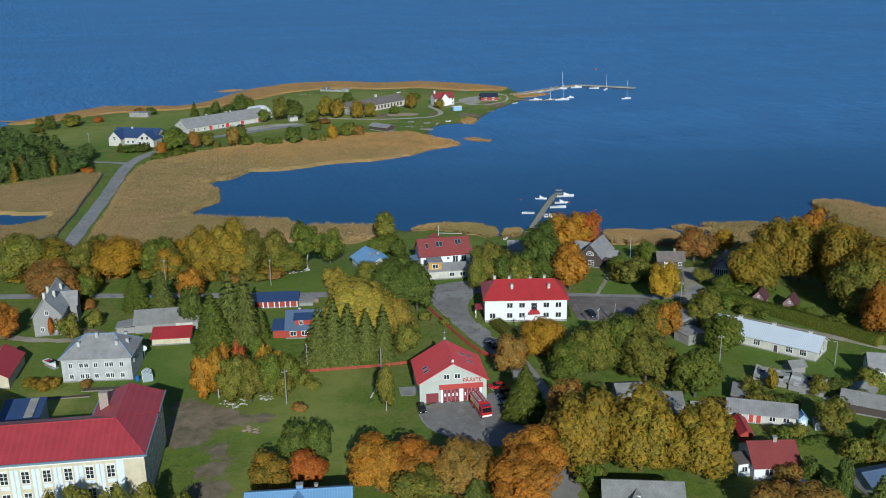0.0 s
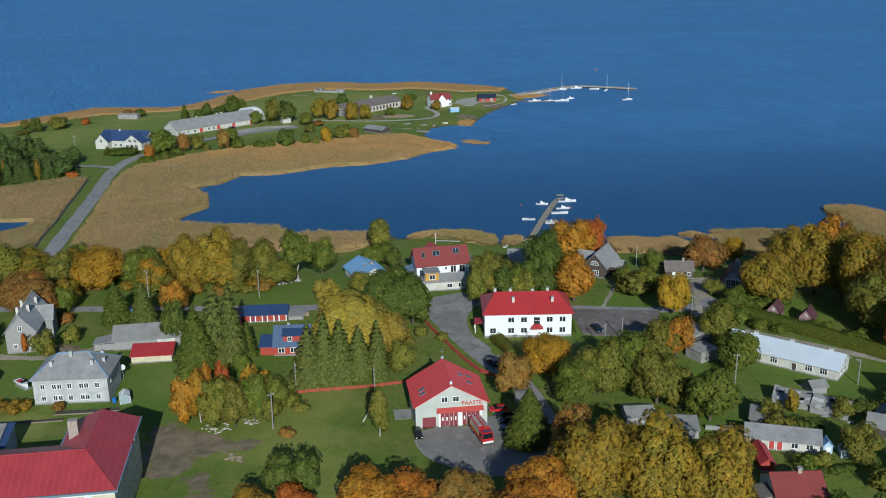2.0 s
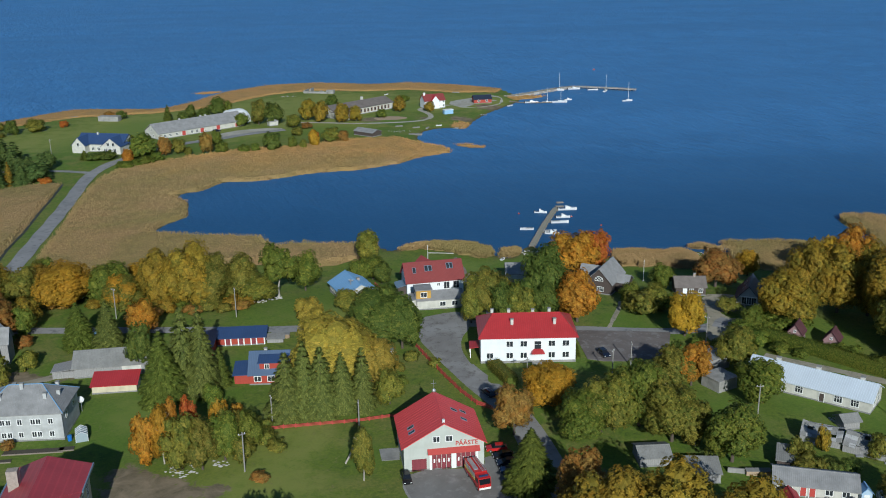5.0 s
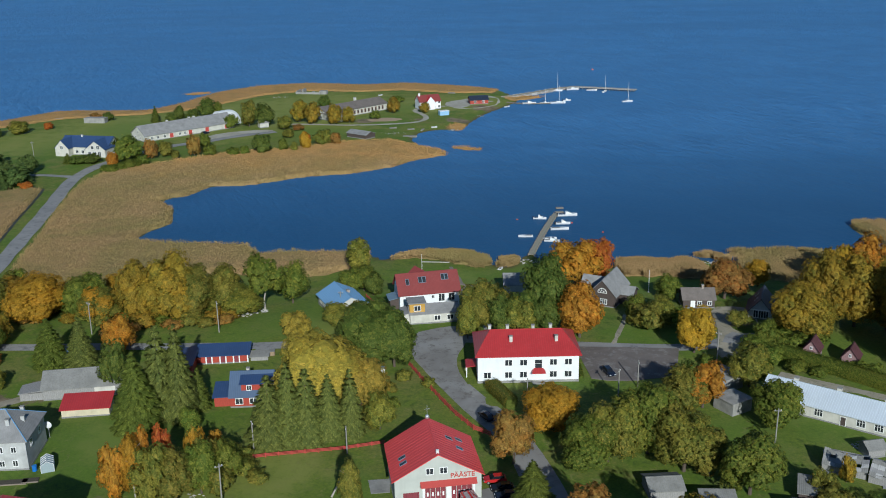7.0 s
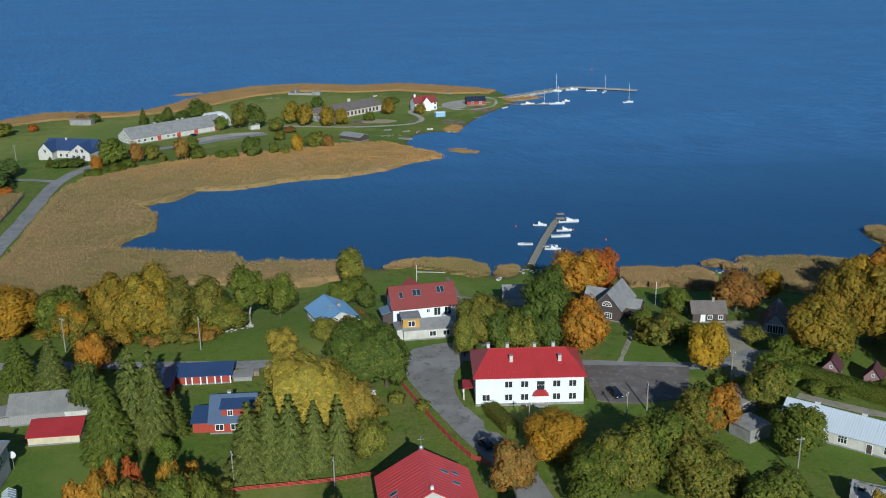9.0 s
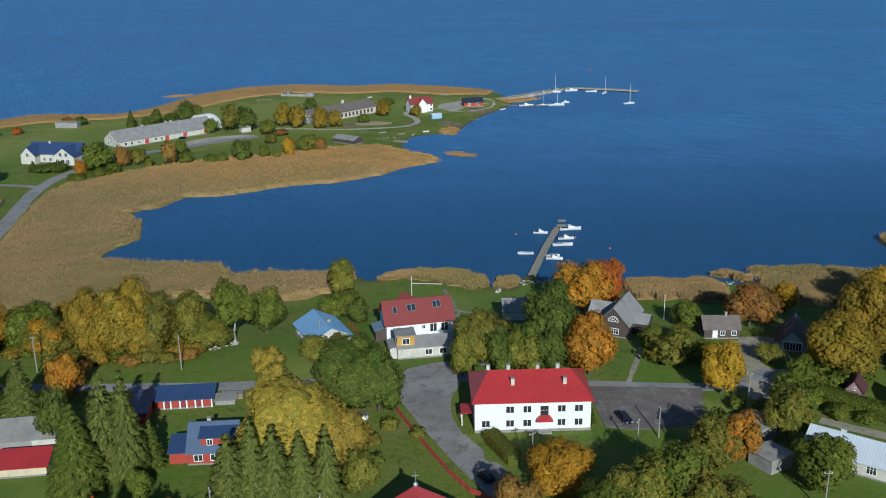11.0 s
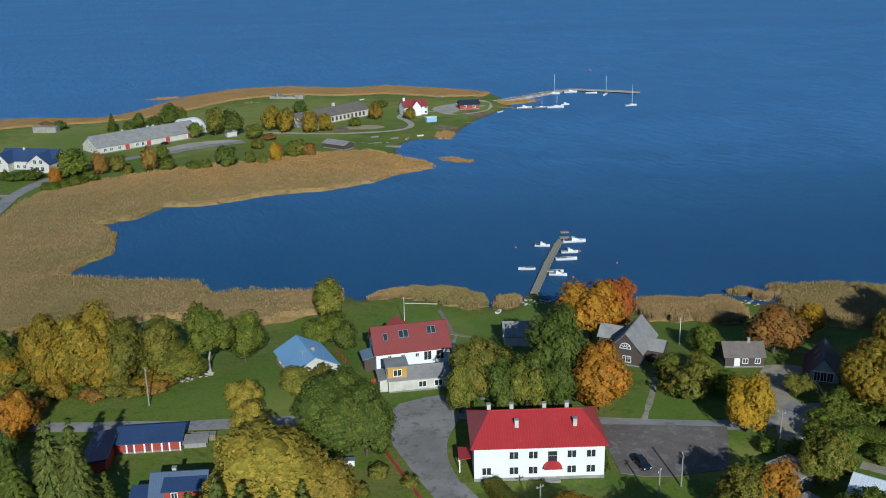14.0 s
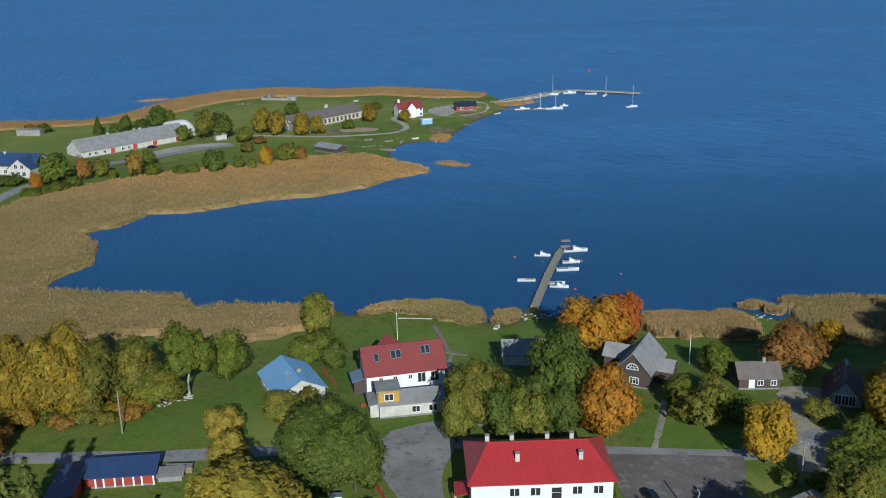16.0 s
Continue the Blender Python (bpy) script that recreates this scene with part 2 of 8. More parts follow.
MEADOW, WATER, PANE = ground_material(), water_material(), pane_material()
ASPHALT = asphalt("grey_asphalt", (0.30, 0.29, 0.28), (0.23, 0.225, 0.22))
OLD_ASPHALT = asphalt("patched_asphalt", (0.29, 0.28, 0.265), (0.215, 0.20, 0.185), (0.13, 0.115, 0.10))
YARD = asphalt("dark_yard_asphalt", (0.225, 0.215, 0.20), (0.16, 0.148, 0.135), (0.28, 0.265, 0.25))
STAINED = asphalt("stained_asphalt", (0.19, 0.165, 0.15), (0.125, 0.105, 0.095), (0.26, 0.245, 0.23))
PALE_GRAVEL = asphalt("bleached_gravel", (0.46, 0.43, 0.37), (0.36, 0.335, 0.27), (0.27, 0.26, 0.19))
GRAVEL = asphalt("pale_gravel", (0.39, 0.345, 0.265), (0.29, 0.255, 0.185), (0.18, 0.18, 0.11))
WHITE_WALL = plaster("white_plaster", (0.74, 0.75, 0.76), 0.12)
OFF_WHITE = plaster("off_white_plaster", (0.55, 0.53, 0.47), 0.3)
GREY_WALL = plaster("grey_render", (0.46, 0.465, 0.455), 0.35)
SAGE_WALL = plaster("pale_sage_render", (0.46, 0.48, 0.43), 0.15)
CREAM_WALL = plaster("cream_plaster", (0.58, 0.51, 0.36), 0.25)
YELLOW_WALL = plaster("ochre_yellow_plaster", (0.50, 0.29, 0.06), 0.2)
PLINTH = plaster("concrete_plinth", (0.24, 0.235, 0.225), 0.3)
CONCRETE = plaster("weathered_concrete", (0.30, 0.29, 0.27), 0.4)
RED_BOARDS = boards("red_painted_boards", (0.36, 0.050, 0.030), 0.18)
GREY_BOARDS = boards("silver_grey_boards", (0.30, 0.29, 0.28), 0.2, 0.4)
BROWN_BOARDS = boards("dark_brown_boards", (0.075, 0.055, 0.048), 0.18)
PINK_BOARDS = boards("faded_pink_boards", (0.28, 0.17, 0.165), 0.2)
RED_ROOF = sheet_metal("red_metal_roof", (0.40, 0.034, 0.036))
# the station's red is brightened: light on its slopes is put into the colour
STATION_ROOF = sheet_metal("sunlit_red_metal_roof", (0.56, 0.060, 0.058), 0.5, 0.12, 1.1, "Y")
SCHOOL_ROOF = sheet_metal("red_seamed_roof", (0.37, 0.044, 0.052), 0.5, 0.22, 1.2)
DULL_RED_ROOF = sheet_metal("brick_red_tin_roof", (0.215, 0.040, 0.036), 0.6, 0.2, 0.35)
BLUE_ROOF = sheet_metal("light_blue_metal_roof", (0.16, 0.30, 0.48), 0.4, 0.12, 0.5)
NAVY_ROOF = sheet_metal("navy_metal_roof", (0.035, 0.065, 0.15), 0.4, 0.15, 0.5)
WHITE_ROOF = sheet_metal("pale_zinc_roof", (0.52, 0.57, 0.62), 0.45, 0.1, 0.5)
GREY_ROOF = asbestos("grey_corrugated_roof", (0.27, 0.265, 0.26), 0.25)
# paler grey sheet: the old house roof's sunlit look is painted into it
SUNLIT_GREY_ROOF = asbestos("sunlit_grey_roof", (0.40, 0.395, 0.385), 0.2)
OLD_ROOF = asbestos("mossy_corrugated_roof", (0.24, 0.235, 0.22), 0.5)
BROWN_ROOF = asbestos("brown_grey_tile_roof", (0.17, 0.145, 0.13), 0.3)
BLUE_GREY_ROOF = sheet_metal("blue_grey_metal_roof", (0.085, 0.125, 0.20), 0.5, 0.15, 0.4)
BLACK_ROOF = sheet_metal("black_metal_roof", (0.018, 0.026, 0.048), 0.6, 0.2, 0.4)
MAROON_ROOF = asbestos("maroon_shingle_roof", (0.09, 0.035, 0.040), 0.1)
PIER_STONE = plaster("pale_pier_concrete", (0.46, 0.43, 0.38), 0.35)
BRICK = plaster("pale_brick", (0.36, 0.30, 0.25), 0.35, 2.0)
PALE_BLUE = plaster("bluish_white_plaster", (0.62, 0.69, 0.78), 0.12)
TRIM = plain("white_trim", (0.72, 0.72, 0.70), 0.5)
GUTTER = plain("blue_grey_gutter", (0.20, 0.27, 0.33), 0.4, 0.3)
RED_TRIM = plain("red_paint", (0.42, 0.06, 0.05), 0.5)
DARK_RED = boards("dark_red_gate_panels", (0.20, 0.035, 0.045), 0.5, 0.2)
WOOD = plain("weathered_wood", (0.20, 0.165, 0.13), 0.8, 0.0, 0.3)
POLE_WOOD = plain("grey_pole_wood", (0.25, 0.235, 0.21), 0.85, 0.0, 0.25)
STEEL = plain("galvanised_steel", (0.42, 0.43, 0.44), 0.45, 0.6)
BARK = plain("bark", (0.085, 0.065, 0.048), 0.95, 0.0, 0.35)
PALE_BARK = plain("pale_bark", (0.34, 0.31, 0.26), 0.9, 0.0, 0.35)
STONE = plain("pale_rubble_stone", (0.42, 0.40, 0.37), 0.9, 0.0, 0.3)
BOAT_WHITE = plain("white_gelcoat", (0.66, 0.66, 0.65), 0.3, 0.0, 0.05)
BOAT_BLUE = plain("dark_blue_canvas", (0.03, 0.05, 0.10), 0.7)
BLACK = plain("black_rubber", (0.015, 0.015, 0.016), 0.7)
GLASS_DARK = plain("tinted_glass", (0.012, 0.014, 0.018), 0.05, 0.0, 0.1, 3.0, 0.7)

GREEN = leafage("green_leaves", (0.118, 0.172, 0.026), (0.180, 0.208, 0.030), (0.240, 0.230, 0.036))
DEEP_GREEN = leafage("deep_green_leaves", (0.092, 0.140, 0.026), (0.132, 0.168, 0.030), (0.180, 0.188, 0.034))
OLIVE = leafage("olive_leaves", (0.150, 0.182, 0.032), (0.255, 0.225, 0.036), (0.300, 0.240, 0.042))
TAWNY = leafage("tawny_leaves", (0.335, 0.285, 0.050), (0.430, 0.315, 0.050), (0.45, 0.31, 0.050))
OCHRE = leafage("ochre_leaves", (0.215, 0.188, 0.029), (0.400, 0.240, 0.027), (0.37, 0.25, 0.031))
YELLOW = leafage("yellow_leaves", (0.400, 0.262, 0.028), (0.530, 0.290, 0.024), (0.45, 0.27, 0.030))
ORANGE = leafage("orange_leaves", (0.385, 0.205, 0.030), (0.540, 0.215, 0.024), (0.46, 0.24, 0.030))
RUST = leafage("rust_leaves", (0.280, 0.190, 0.050), (0.430, 0.195, 0.040), (0.34, 0.21, 0.050))
RED_LEAF = leafage("red_leaves", (0.460, 0.120, 0.030), (0.540, 0.165, 0.026), (0.42, 0.20, 0.03))
PINE = leafage("pine_needles", (0.095, 0.150, 0.040), (0.130, 0.180, 0.045), (0.16, 0.19, 0.05), 0.5)
NEEDLES = leafage("spruce_needles", (0.095, 0.132, 0.022), (0.132, 0.162, 0.026), (0.176, 0.196, 0.033), 0.5)
BLUE_NEEDLES = leafage("grey_green_needles", (0.115, 0.149, 0.034), (0.161, 0.184, 0.040), (0.207, 0.218, 0.050), 0.5)
REED_TOP = reed_stalks("reed_plumes", 0.98)
REED_BODY = reed_stalks("reed_stalks", 0.80)


# ---- mesh helpers ----
class Mesh:
    """Corners and faces gathered into one mesh."""

    def __init__(self):
        self.v, self.f = [], []

    def add(self, verts, faces):
        n = len(self.v)
        self.v += [tuple(p) for p in verts]
        self.f += [tuple(i + n for i in face) for face in faces]
        return self

    def box(self, x0, y0, z0, x1, y1, z1):
        v = [(x0, y0, z0), (x1, y0, z0), (x1, y1, z0), (x0, y1, z0), (x0, y0, z1), (x1, y0, z1), (x1, y1, z1), (x0, y1, z1)]
        return self.add(v, [(0, 3, 2, 1), (4, 5, 6, 7), (0, 1, 5, 4), (1, 2, 6, 5), (2, 3, 7, 6), (3, 0, 4, 7)])

    def slab(self, poly, thick):
        """A polygon in space given a thickness downwards."""
        n = len(poly)
        low = [(x, y, z - thick) for x, y, z in poly]
        return self.add(list(poly) + low, [tuple(range(n)), tuple(range(2 * n - 1, n - 1, -1))] + [(i, i + n, (i + 1) % n + n, (i + 1) % n) for i in range(n)])

    def prism(self, poly, axis, a, b):
        """A flat outline of (u, v) drawn out along an axis from a to b."""
        n = len(poly)

        def at(u, w, k):
            return {"x": (k, u, w), "y": (u, k, w), "z": (u, w, k)}[axis]
        v = [at(u, w, a) for u, w in poly] + [at(u, w, b) for u, w in poly]
        return self.add(v, [tuple(range(n)), tuple(range(2 * n - 1, n - 1, -1))] + [(i, i + n, (i + 1) % n + n, (i + 1) % n) for i in range(n)])

    def rod(self, p, q, r0, r1, sides=6):
        p, q = Vector(p), Vector(q)
        turn = (q - p).to_track_quat("Z", "Y")
        v = []
        for c, r in ((p, r0), (q, r1)):
            v += [c + turn @ Vector((r * math.cos(2 * math.pi * i / sides), r * math.sin(2 * math.pi * i / sides), 0)) for i in range(sides)]
        return self.add(v, [(i, (i + 1) % sides, (i + 1) % sides + sides, i + sides) for i in range(sides)] + [tuple(range(sides - 1, -1, -1)), tuple(range(sides, 2 * sides))])

    def ball(self, c, rx, ry, rz, rings=5, sides=9):
        v, f = [], []
        for i in range(rings + 1):
            a = math.pi * i / rings
            for j in range(sides):
                b = 2 * math.pi * j / sides
                v.append((c[0] + rx * math.sin(a) * math.cos(b), c[1] + ry * math.sin(a) * math.sin(b), c[2] + rz * math.cos(a)))
        for i in range(rings):
            for j in range(sides):
                f.append((i * sides + j, (i + 1) * sides + j, (i + 1) * sides + (j + 1) % sides, i * sides + (j + 1) % sides))
        return self.add(v, f)

    def data(self, name, material):
        me = bpy.data.meshes.new(name)
        me.from_pydata(self.v, [], self.f)
        me.materials.append(material)
        bm = bmesh.new()
        bm.from_mesh(me)
        bmesh.ops.recalc_face_normals(bm, faces=bm.faces)
        bm.to_mesh(me)
        bm.free()
        return me


def part(name, mesh, material, parent=None, label="", at=None):
    """One mesh object under a thing or a part."""
    ob = new(name, mesh if isinstance(mesh, bpy.types.Mesh) else mesh.data(name, material))
    if parent is not None:
        ob.parent = parent
    if at is not None:
        ob.matrix_basis = at
    if label:
        ob["label"] = label
    return ob


def thing(name, m, label, category, group="", kind=""):
    ob = new(name)
    ob.empty_display_size = 0.3
    ob.matrix_basis = m
    return tagged(ob, label, category, group, kind)


def unit(v):
    return v / (np.linalg.norm(v, axis=1)[:, None] + 1e-9)


def cards(name, corners, material, normals=None, clump=None):
    """A mesh of loose cards, from an array (cards, corners, 3). normals: the way that each card's foliage faces; clump:
    the tone of its spray or of its place on a bough, 0 to 1.
    """
    n, k = corners.shape[:2]
    me = bpy.data.meshes.new(name)
    me.vertices.add(k * n)
    me.vertices.foreach_set("co", np.ascontiguousarray(corners, dtype=np.float32).ravel())
    me.loops.add(k * n)
    me.loops.foreach_set("vertex_index", np.arange(k * n, dtype=np.int32))
    me.polygons.add(n)
    me.polygons.foreach_set("loop_start", np.arange(0, k * n, k, dtype=np.int32))
    me.polygons.foreach_set("loop_total", np.full(n, k, dtype=np.int32))
    me.materials.append(material)
    me.update(calc_edges=True)
    if clump is not None:
        tone = me.attributes.new("clump", "FLOAT", "POINT")
        tone.data.foreach_set("value", np.repeat(clump, k).astype(np.float32))
    if normals is not None:
        me.polygons.foreach_set("use_smooth", np.ones(n, bool))
        me.normals_split_custom_set_from_vertices(np.repeat(normals, k, 0).astype(np.float32))
    return me


# ---- the lie of the land ----
# The shore, from the far east along the village, round the bay, along the spit and out to the west.
SHORE_SOUTH = [(1600, 250), (600, 330), (260, 350), (185, 366), (170, 379), (160, 392), (150, 392), (147, 386), (147.5, 378), (151, 369), (149, 362), (140, 356), (124, 358), (115, 361), (107, 360.5),
               (103, 361.5), (98, 361.5), (95.5, 359), (98.7, 356), (101, 354), (96.7, 352.5), (93, 348), (88.6, 352), (85.8, 355), (83, 354.5), (80.5, 352.5), (77.4, 352.5), (75.5, 349), (72, 350.2), (68, 351.7),
               (63, 351.5), (57, 350), (48, 352), (40, 356), (35, 354), (34.5, 359.6), (33.6, 364), (30.3, 361), (28.5, 356.8), (25, 350), (22, 350), (19, 353), (16, 360),
               (10, 366), (-4, 367), (-11, 363), (-16, 359), (-20, 367), (-34, 369), (-50, 371), (-57, 368), (-63, 379), (-78, 382), (-92, 383), (-104, 387)]
SHORE_WEST = [(-102, 397), (-96, 407), (-98, 418), (-101, 430), (-109, 441), (-99, 449), (-93, 464), (-80, 464), (-67, 470), (-56, 478), (-36, 482), (-17, 494), (-8, 507),
              (6, 516), (5, 526), (-7, 541), (-10, 557), (-5, 575), (8, 580), (16, 574), (20, 592), (29, 620), (46, 650), (56, 672), (52, 690), (44, 717)]
SHORE_NORTH = [(18, 733), (-18, 751), (-46, 744), (-82, 757), (-120, 748), (-145, 718), (-157, 679), (-171, 654), (-190, 655), (-226, 658), (-247, 628), (-262, 606), (-275, 570),
               (-330, 540), (-460, 520), (-800, 560), (-1600, 600), (-1600, -900), (1600, -900)]
POND = [(-200, 397), (-183, 394), (-172, 391), (-162, 392), (-160, 386), (-163, 378), (-172, 373), (-185, 376), (-200, 380)]


def smooth_ring(points, rounds=1):
    p = np.array(points, float)
    for _ in range(rounds):
        q = np.roll(p, -1, 0)
        p = np.stack([0.75 * p + 0.25 * q, 0.25 * p + 0.75 * q], 1).reshape(-1, 2)
    return p


SHORE = smooth_ring(SHORE_SOUTH + SHORE_WEST + SHORE_NORTH)
POND_RING = smooth_ring(POND)


def inside(ring, x, y):
    x, y = np.asarray(x, float), np.asarray(y, float)
    hit = np.zeros(x.shape, bool)
    for (ax, ay), (bx, by) in zip(ring, np.roll(ring, -1, 0)):
        cross = (ay > y) != (by > y)
        with np.errstate(divide="ignore", invalid="ignore"):
            hit ^= cross & (x < (bx - ax) * (y - ay) / (by - ay) + ax)
    return hit


def reach(line, x, y, closed=True):
    """The distance to a line."""
    x, y = np.asarray(x, float), np.asarray(y, float)
    best = np.full(x.shape, 1e9)
    ends = np.roll(line, -1, 0) if closed else line[1:]
    for (ax, ay), (bx, by) in zip(line, ends):
        dx, dy = bx - ax, by - ay
        u = np.clip(((x - ax) * dx + (y - ay) * dy) / (dx * dx + dy * dy + 1e-9), 0, 1)
        best = np.minimum(best, np.hypot(x - ax - u * dx, y - ay - u * dy))
    return best


def step(a, b, v):
    u = np.clip((v - a) / (b - a), 0, 1)
    return u * u * (3 - 2 * u)


def inland(x, y):
    """How far inland a place lies; minus: out in the water."""
    d = reach(SHORE, x, y) * np.where(inside(SHORE, x, y), 1, -1)
    e = reach(POND_RING, x, y) * np.where(inside(POND_RING, x, y), -1, 1)
    return np.minimum(d, e)


def lie(x, y, d=None):
    """The ground's height."""
    x, y = np.asarray(x, float), np.asarray(y, float)
    d = inland(x, y) if d is None else d
    village = 3.0 * step(352, 292, y)
    spit = 1.25 * step(470, 510, y)
    top = np.maximum(0.35, np.maximum(village, spit))
    land = 0.12 + (top - 0.12) * step(0, 14, d)
    return np.where(d > 0, land, np.maximum(-2.0, 0.12 + 0.3 * d))


def ground_at(x, y):
    return float(lie(np.array([x]), np.array([y]))[0])


def grid_sheet(name, xs, ys, height, material, kind="structure", label="", category="", attributes=()):
    gx, gy = np.meshgrid(xs, ys)
    z = height(gx, gy)
    nx, ny = len(xs), len(ys)
    co = np.stack([gx, gy, z], -1).reshape(-1, 3).astype(np.float32)
    i = np.arange(nx * ny).reshape(ny, nx)
    faces = np.stack([i[:-1, :-1], i[:-1, 1:], i[1:, 1:], i[1:, :-1]], -1).reshape(-1, 4)
    me = bpy.data.meshes.new(name)
    me.vertices.add(len(co))
    me.vertices.foreach_set("co", co.ravel())
    me.loops.add(faces.size)
    me.loops.foreach_set("vertex_index", faces.ravel().astype(np.int32))
    me.polygons.add(len(faces))
    me.polygons.foreach_set("loop_start", np.arange(0, faces.size, 4, dtype=np.int32))
    me.polygons.foreach_set("loop_total", np.full(len(faces), 4, dtype=np.int32))
    me.polygons.foreach_set("use_smooth", np.ones(len(faces), bool))
    me.materials.append(material)
    for key, fn in attributes:
        a = me.attributes.new(key, "FLOAT", "POINT")
        a.data.foreach_set("value", fn(gx, gy).astype(np.float32).ravel())
    me.update(calc_edges=True)
    return tagged(new(name, me), label, category, "", kind)


def steps(a, b, fine, lo, hi):
    """Even fine steps from lo to hi, and growing ones out to a and b."""
    mid = list(np.arange(lo, hi + 0.01, fine))
    out, s, v = [], fine, hi
    while v < b:
        s *= 1.5
        v += s
        out.append(min(v, b))
    low, s, v = [], fine, lo
    while v > a:
        s *= 1.5
        v -= s
        low.append(max(v, a))
    return np.array(low[::-1] + mid + out)


# Bare and trodden earth: (x, y, radius)
EARTH = [(-58, 203, 6), (-52, 205, 5), (-57, 195, 4), (-50, 190, 3), (-49, 182, 3), (-48, 174, 4), (-43, 204, 3), (-61, 210, 4), (24, 205, 7), (21, 190, 6), (78, 296, 5),
         (-100, 256, 5), (-88, 261, 5), (-36, 602, 6), (-5, 605, 4), (33, 640, 8), (15, 602, 6)]


# Pale mown or dry grass: (x, y, radius)
DRY = [(-36, 205, 13), (-27, 190, 12), (-33, 222, 10), (-36, 176, 8), (-70, 205, 5), (-95, 215, 6), (62, 262, 10), (-30, 296, 8), (70, 292, 5), (6, 336, 9), (-92, 240, 6), (-66, 236, 7), (-25, 245, 8),
       (-60, 600, 30), (-110, 570, 20), (-170, 600, 35), (-60, 660, 40), (-10, 650, 25), (-100, 640, 40), (20, 660, 25), (-200, 560, 30)]


# Well-watered green lawns: (x, y, radius)
LUSH = [(-70, 238, 9), (-66, 228, 9), (-104, 242, 8), (-100, 230, 7), (-38, 300, 10), (-30, 310, 9), (-48, 292, 8), (0, 342, 10), (12, 338, 8), (28, 345, 8), (62, 330, 9), (70, 328, 8), (52, 286, 8), (62, 286, 6), (89, 350, 5),
        (100, 275, 8), (-14, 216, 5), (60, 232, 9), (80, 236, 7), (92, 230, 8), (-45, 262, 7), (-170, 545, 22), (-160, 590, 20), (-150, 575, 15), (-20, 640, 14), (-25, 605, 12), (-60, 570, 16)]


def lush_mask(x, y):
    m = np.zeros(x.shape)
    for cx, cy, r in LUSH:
        m = np.maximum(m, 1 - np.hypot(x - cx, y - cy) / (1.8 * r))
    return np.clip(m * 1.5, 0, 1)


def dry_mask(x, y):
    m = np.zeros(x.shape)
    for cx, cy, r in DRY:
        m = np.maximum(m, 1 - np.hypot(x - cx, y - cy) / (1.8 * r))
    return np.clip(m * 1.5, 0, 1)


def earth_mask(x, y):
    m = np.zeros(x.shape)
    for cx, cy, r in EARTH:
        m = np.maximum(m, 1 - np.hypot(x - cx, y - cy) / (1.7 * r))
    return np.clip(m * 1.4, 0, 1)


# Reed beds: outlines on the plan.
REED_BAY = [(-20, 352), (-40, 343), (-66, 349), (-90, 342), (-125, 338), (-132, 348), (-135, 362), (-138.5, 390), (-144, 422), (-148.7, 453), (-149.5, 471), (-145, 489), (-118, 508), (-98, 521), (-66, 531),
            (-42, 543), (-20, 547), (3, 527), (8, 516), (-8, 506), (-17, 493), (-36, 481), (-56, 477), (-67, 469), (-80, 463), (-93, 463), (-99, 448), (-110, 441), (-101, 429),
            (-96, 407), (-102, 397), (-105, 386), (-92, 382), (-63, 378), (-57, 367), (-50, 370), (-34, 368), (-20, 366)]
REED_WEST = [(-145.5, 345), (-149.8, 370), (-152, 390), (-156, 413), (-159.5, 438), (-164, 463), (-172, 464), (-200, 440), (-260, 430), (-260, 330), (-200, 335)]
REED_SHORE = [(-14, 359), (-4, 367.5), (10, 366.5), (18, 359.5), (19, 352), (15, 350), (6, 356), (-6, 362)]
REED_CORNER = [(20.5, 351), (22.5, 358), (27, 359), (28, 355), (25, 350)]
REED_HEDGE = [(57, 347), (59, 351), (63, 352), (68, 352.2), (72, 350.8), (75.5, 349.6), (77.4, 353), (81.5, 353), (84.5, 345), (84.5, 339), (82, 335), (76.6, 335), (73.6, 338), (66, 337.6), (58.8, 339)]
REED_STRIP = [(84.3, 356.5), (86, 359), (90, 359.5), (95.5, 352.5), (93.5, 351), (89.8, 354.8), (86, 356)]
REED_EAST = [(96, 353), (101, 354.6), (98.5, 356.4), (95.6, 359), (98, 362), (103, 362), (107, 361), (115, 361.6), (124, 358.6), (140, 356.6), (149, 362), (151, 369), (147.6, 378), (147, 386), (150, 392), (160, 392.4),
             (170, 379), (185, 366), (200, 350), (150, 332), (118, 326), (104, 330), (97, 338)]
REED_SKERRY = [(-166, 716), (-158, 722), (-148, 726), (-146, 721), (-156, 714)]
REED_NORTH = [(46, 716), (40, 694), (12, 696), (-18, 712), (-46, 708), (-82, 716), (-108, 700), (-120, 684), (-138, 652), (-172, 634), (-192, 630), (-214, 624), (-236, 602), (-254, 590),
              (-268, 600), (-247, 630), (-226, 660), (-190, 657), (-171, 656), (-157, 681), (-145, 720), (-120, 750), (-82, 759), (-46, 746), (-18, 753), (18, 735)]
REED_POINT = [(8, 582), (16, 576), (20, 590), (14, 592)]
REED_ISLET = [(9, 533), (16, 535), (25, 528.5), (24.5, 525), (15, 527)]
REED_PIER = [(46, 676), (60, 684), (72, 680), (60, 672), (50, 668)]
REED_BEDS = [(REED_BAY, 3.4, 1.6), (REED_WEST, 1.7, 1.5), (REED_SHORE, 36.0, 1.6), (REED_CORNER, 40.0, 1.5), (REED_HEDGE, 30.0, 2.2), (REED_STRIP, 30.0, 1.7), (REED_EAST, 7.0, 1.8),
             (REED_NORTH, 0.7, 1.0), (REED_POINT, 3.0, 1.2), (REED_ISLET, 3.0, 0.9), (REED_PIER, 2.5, 1.2), (REED_SKERRY, 2.5, 0.9)]


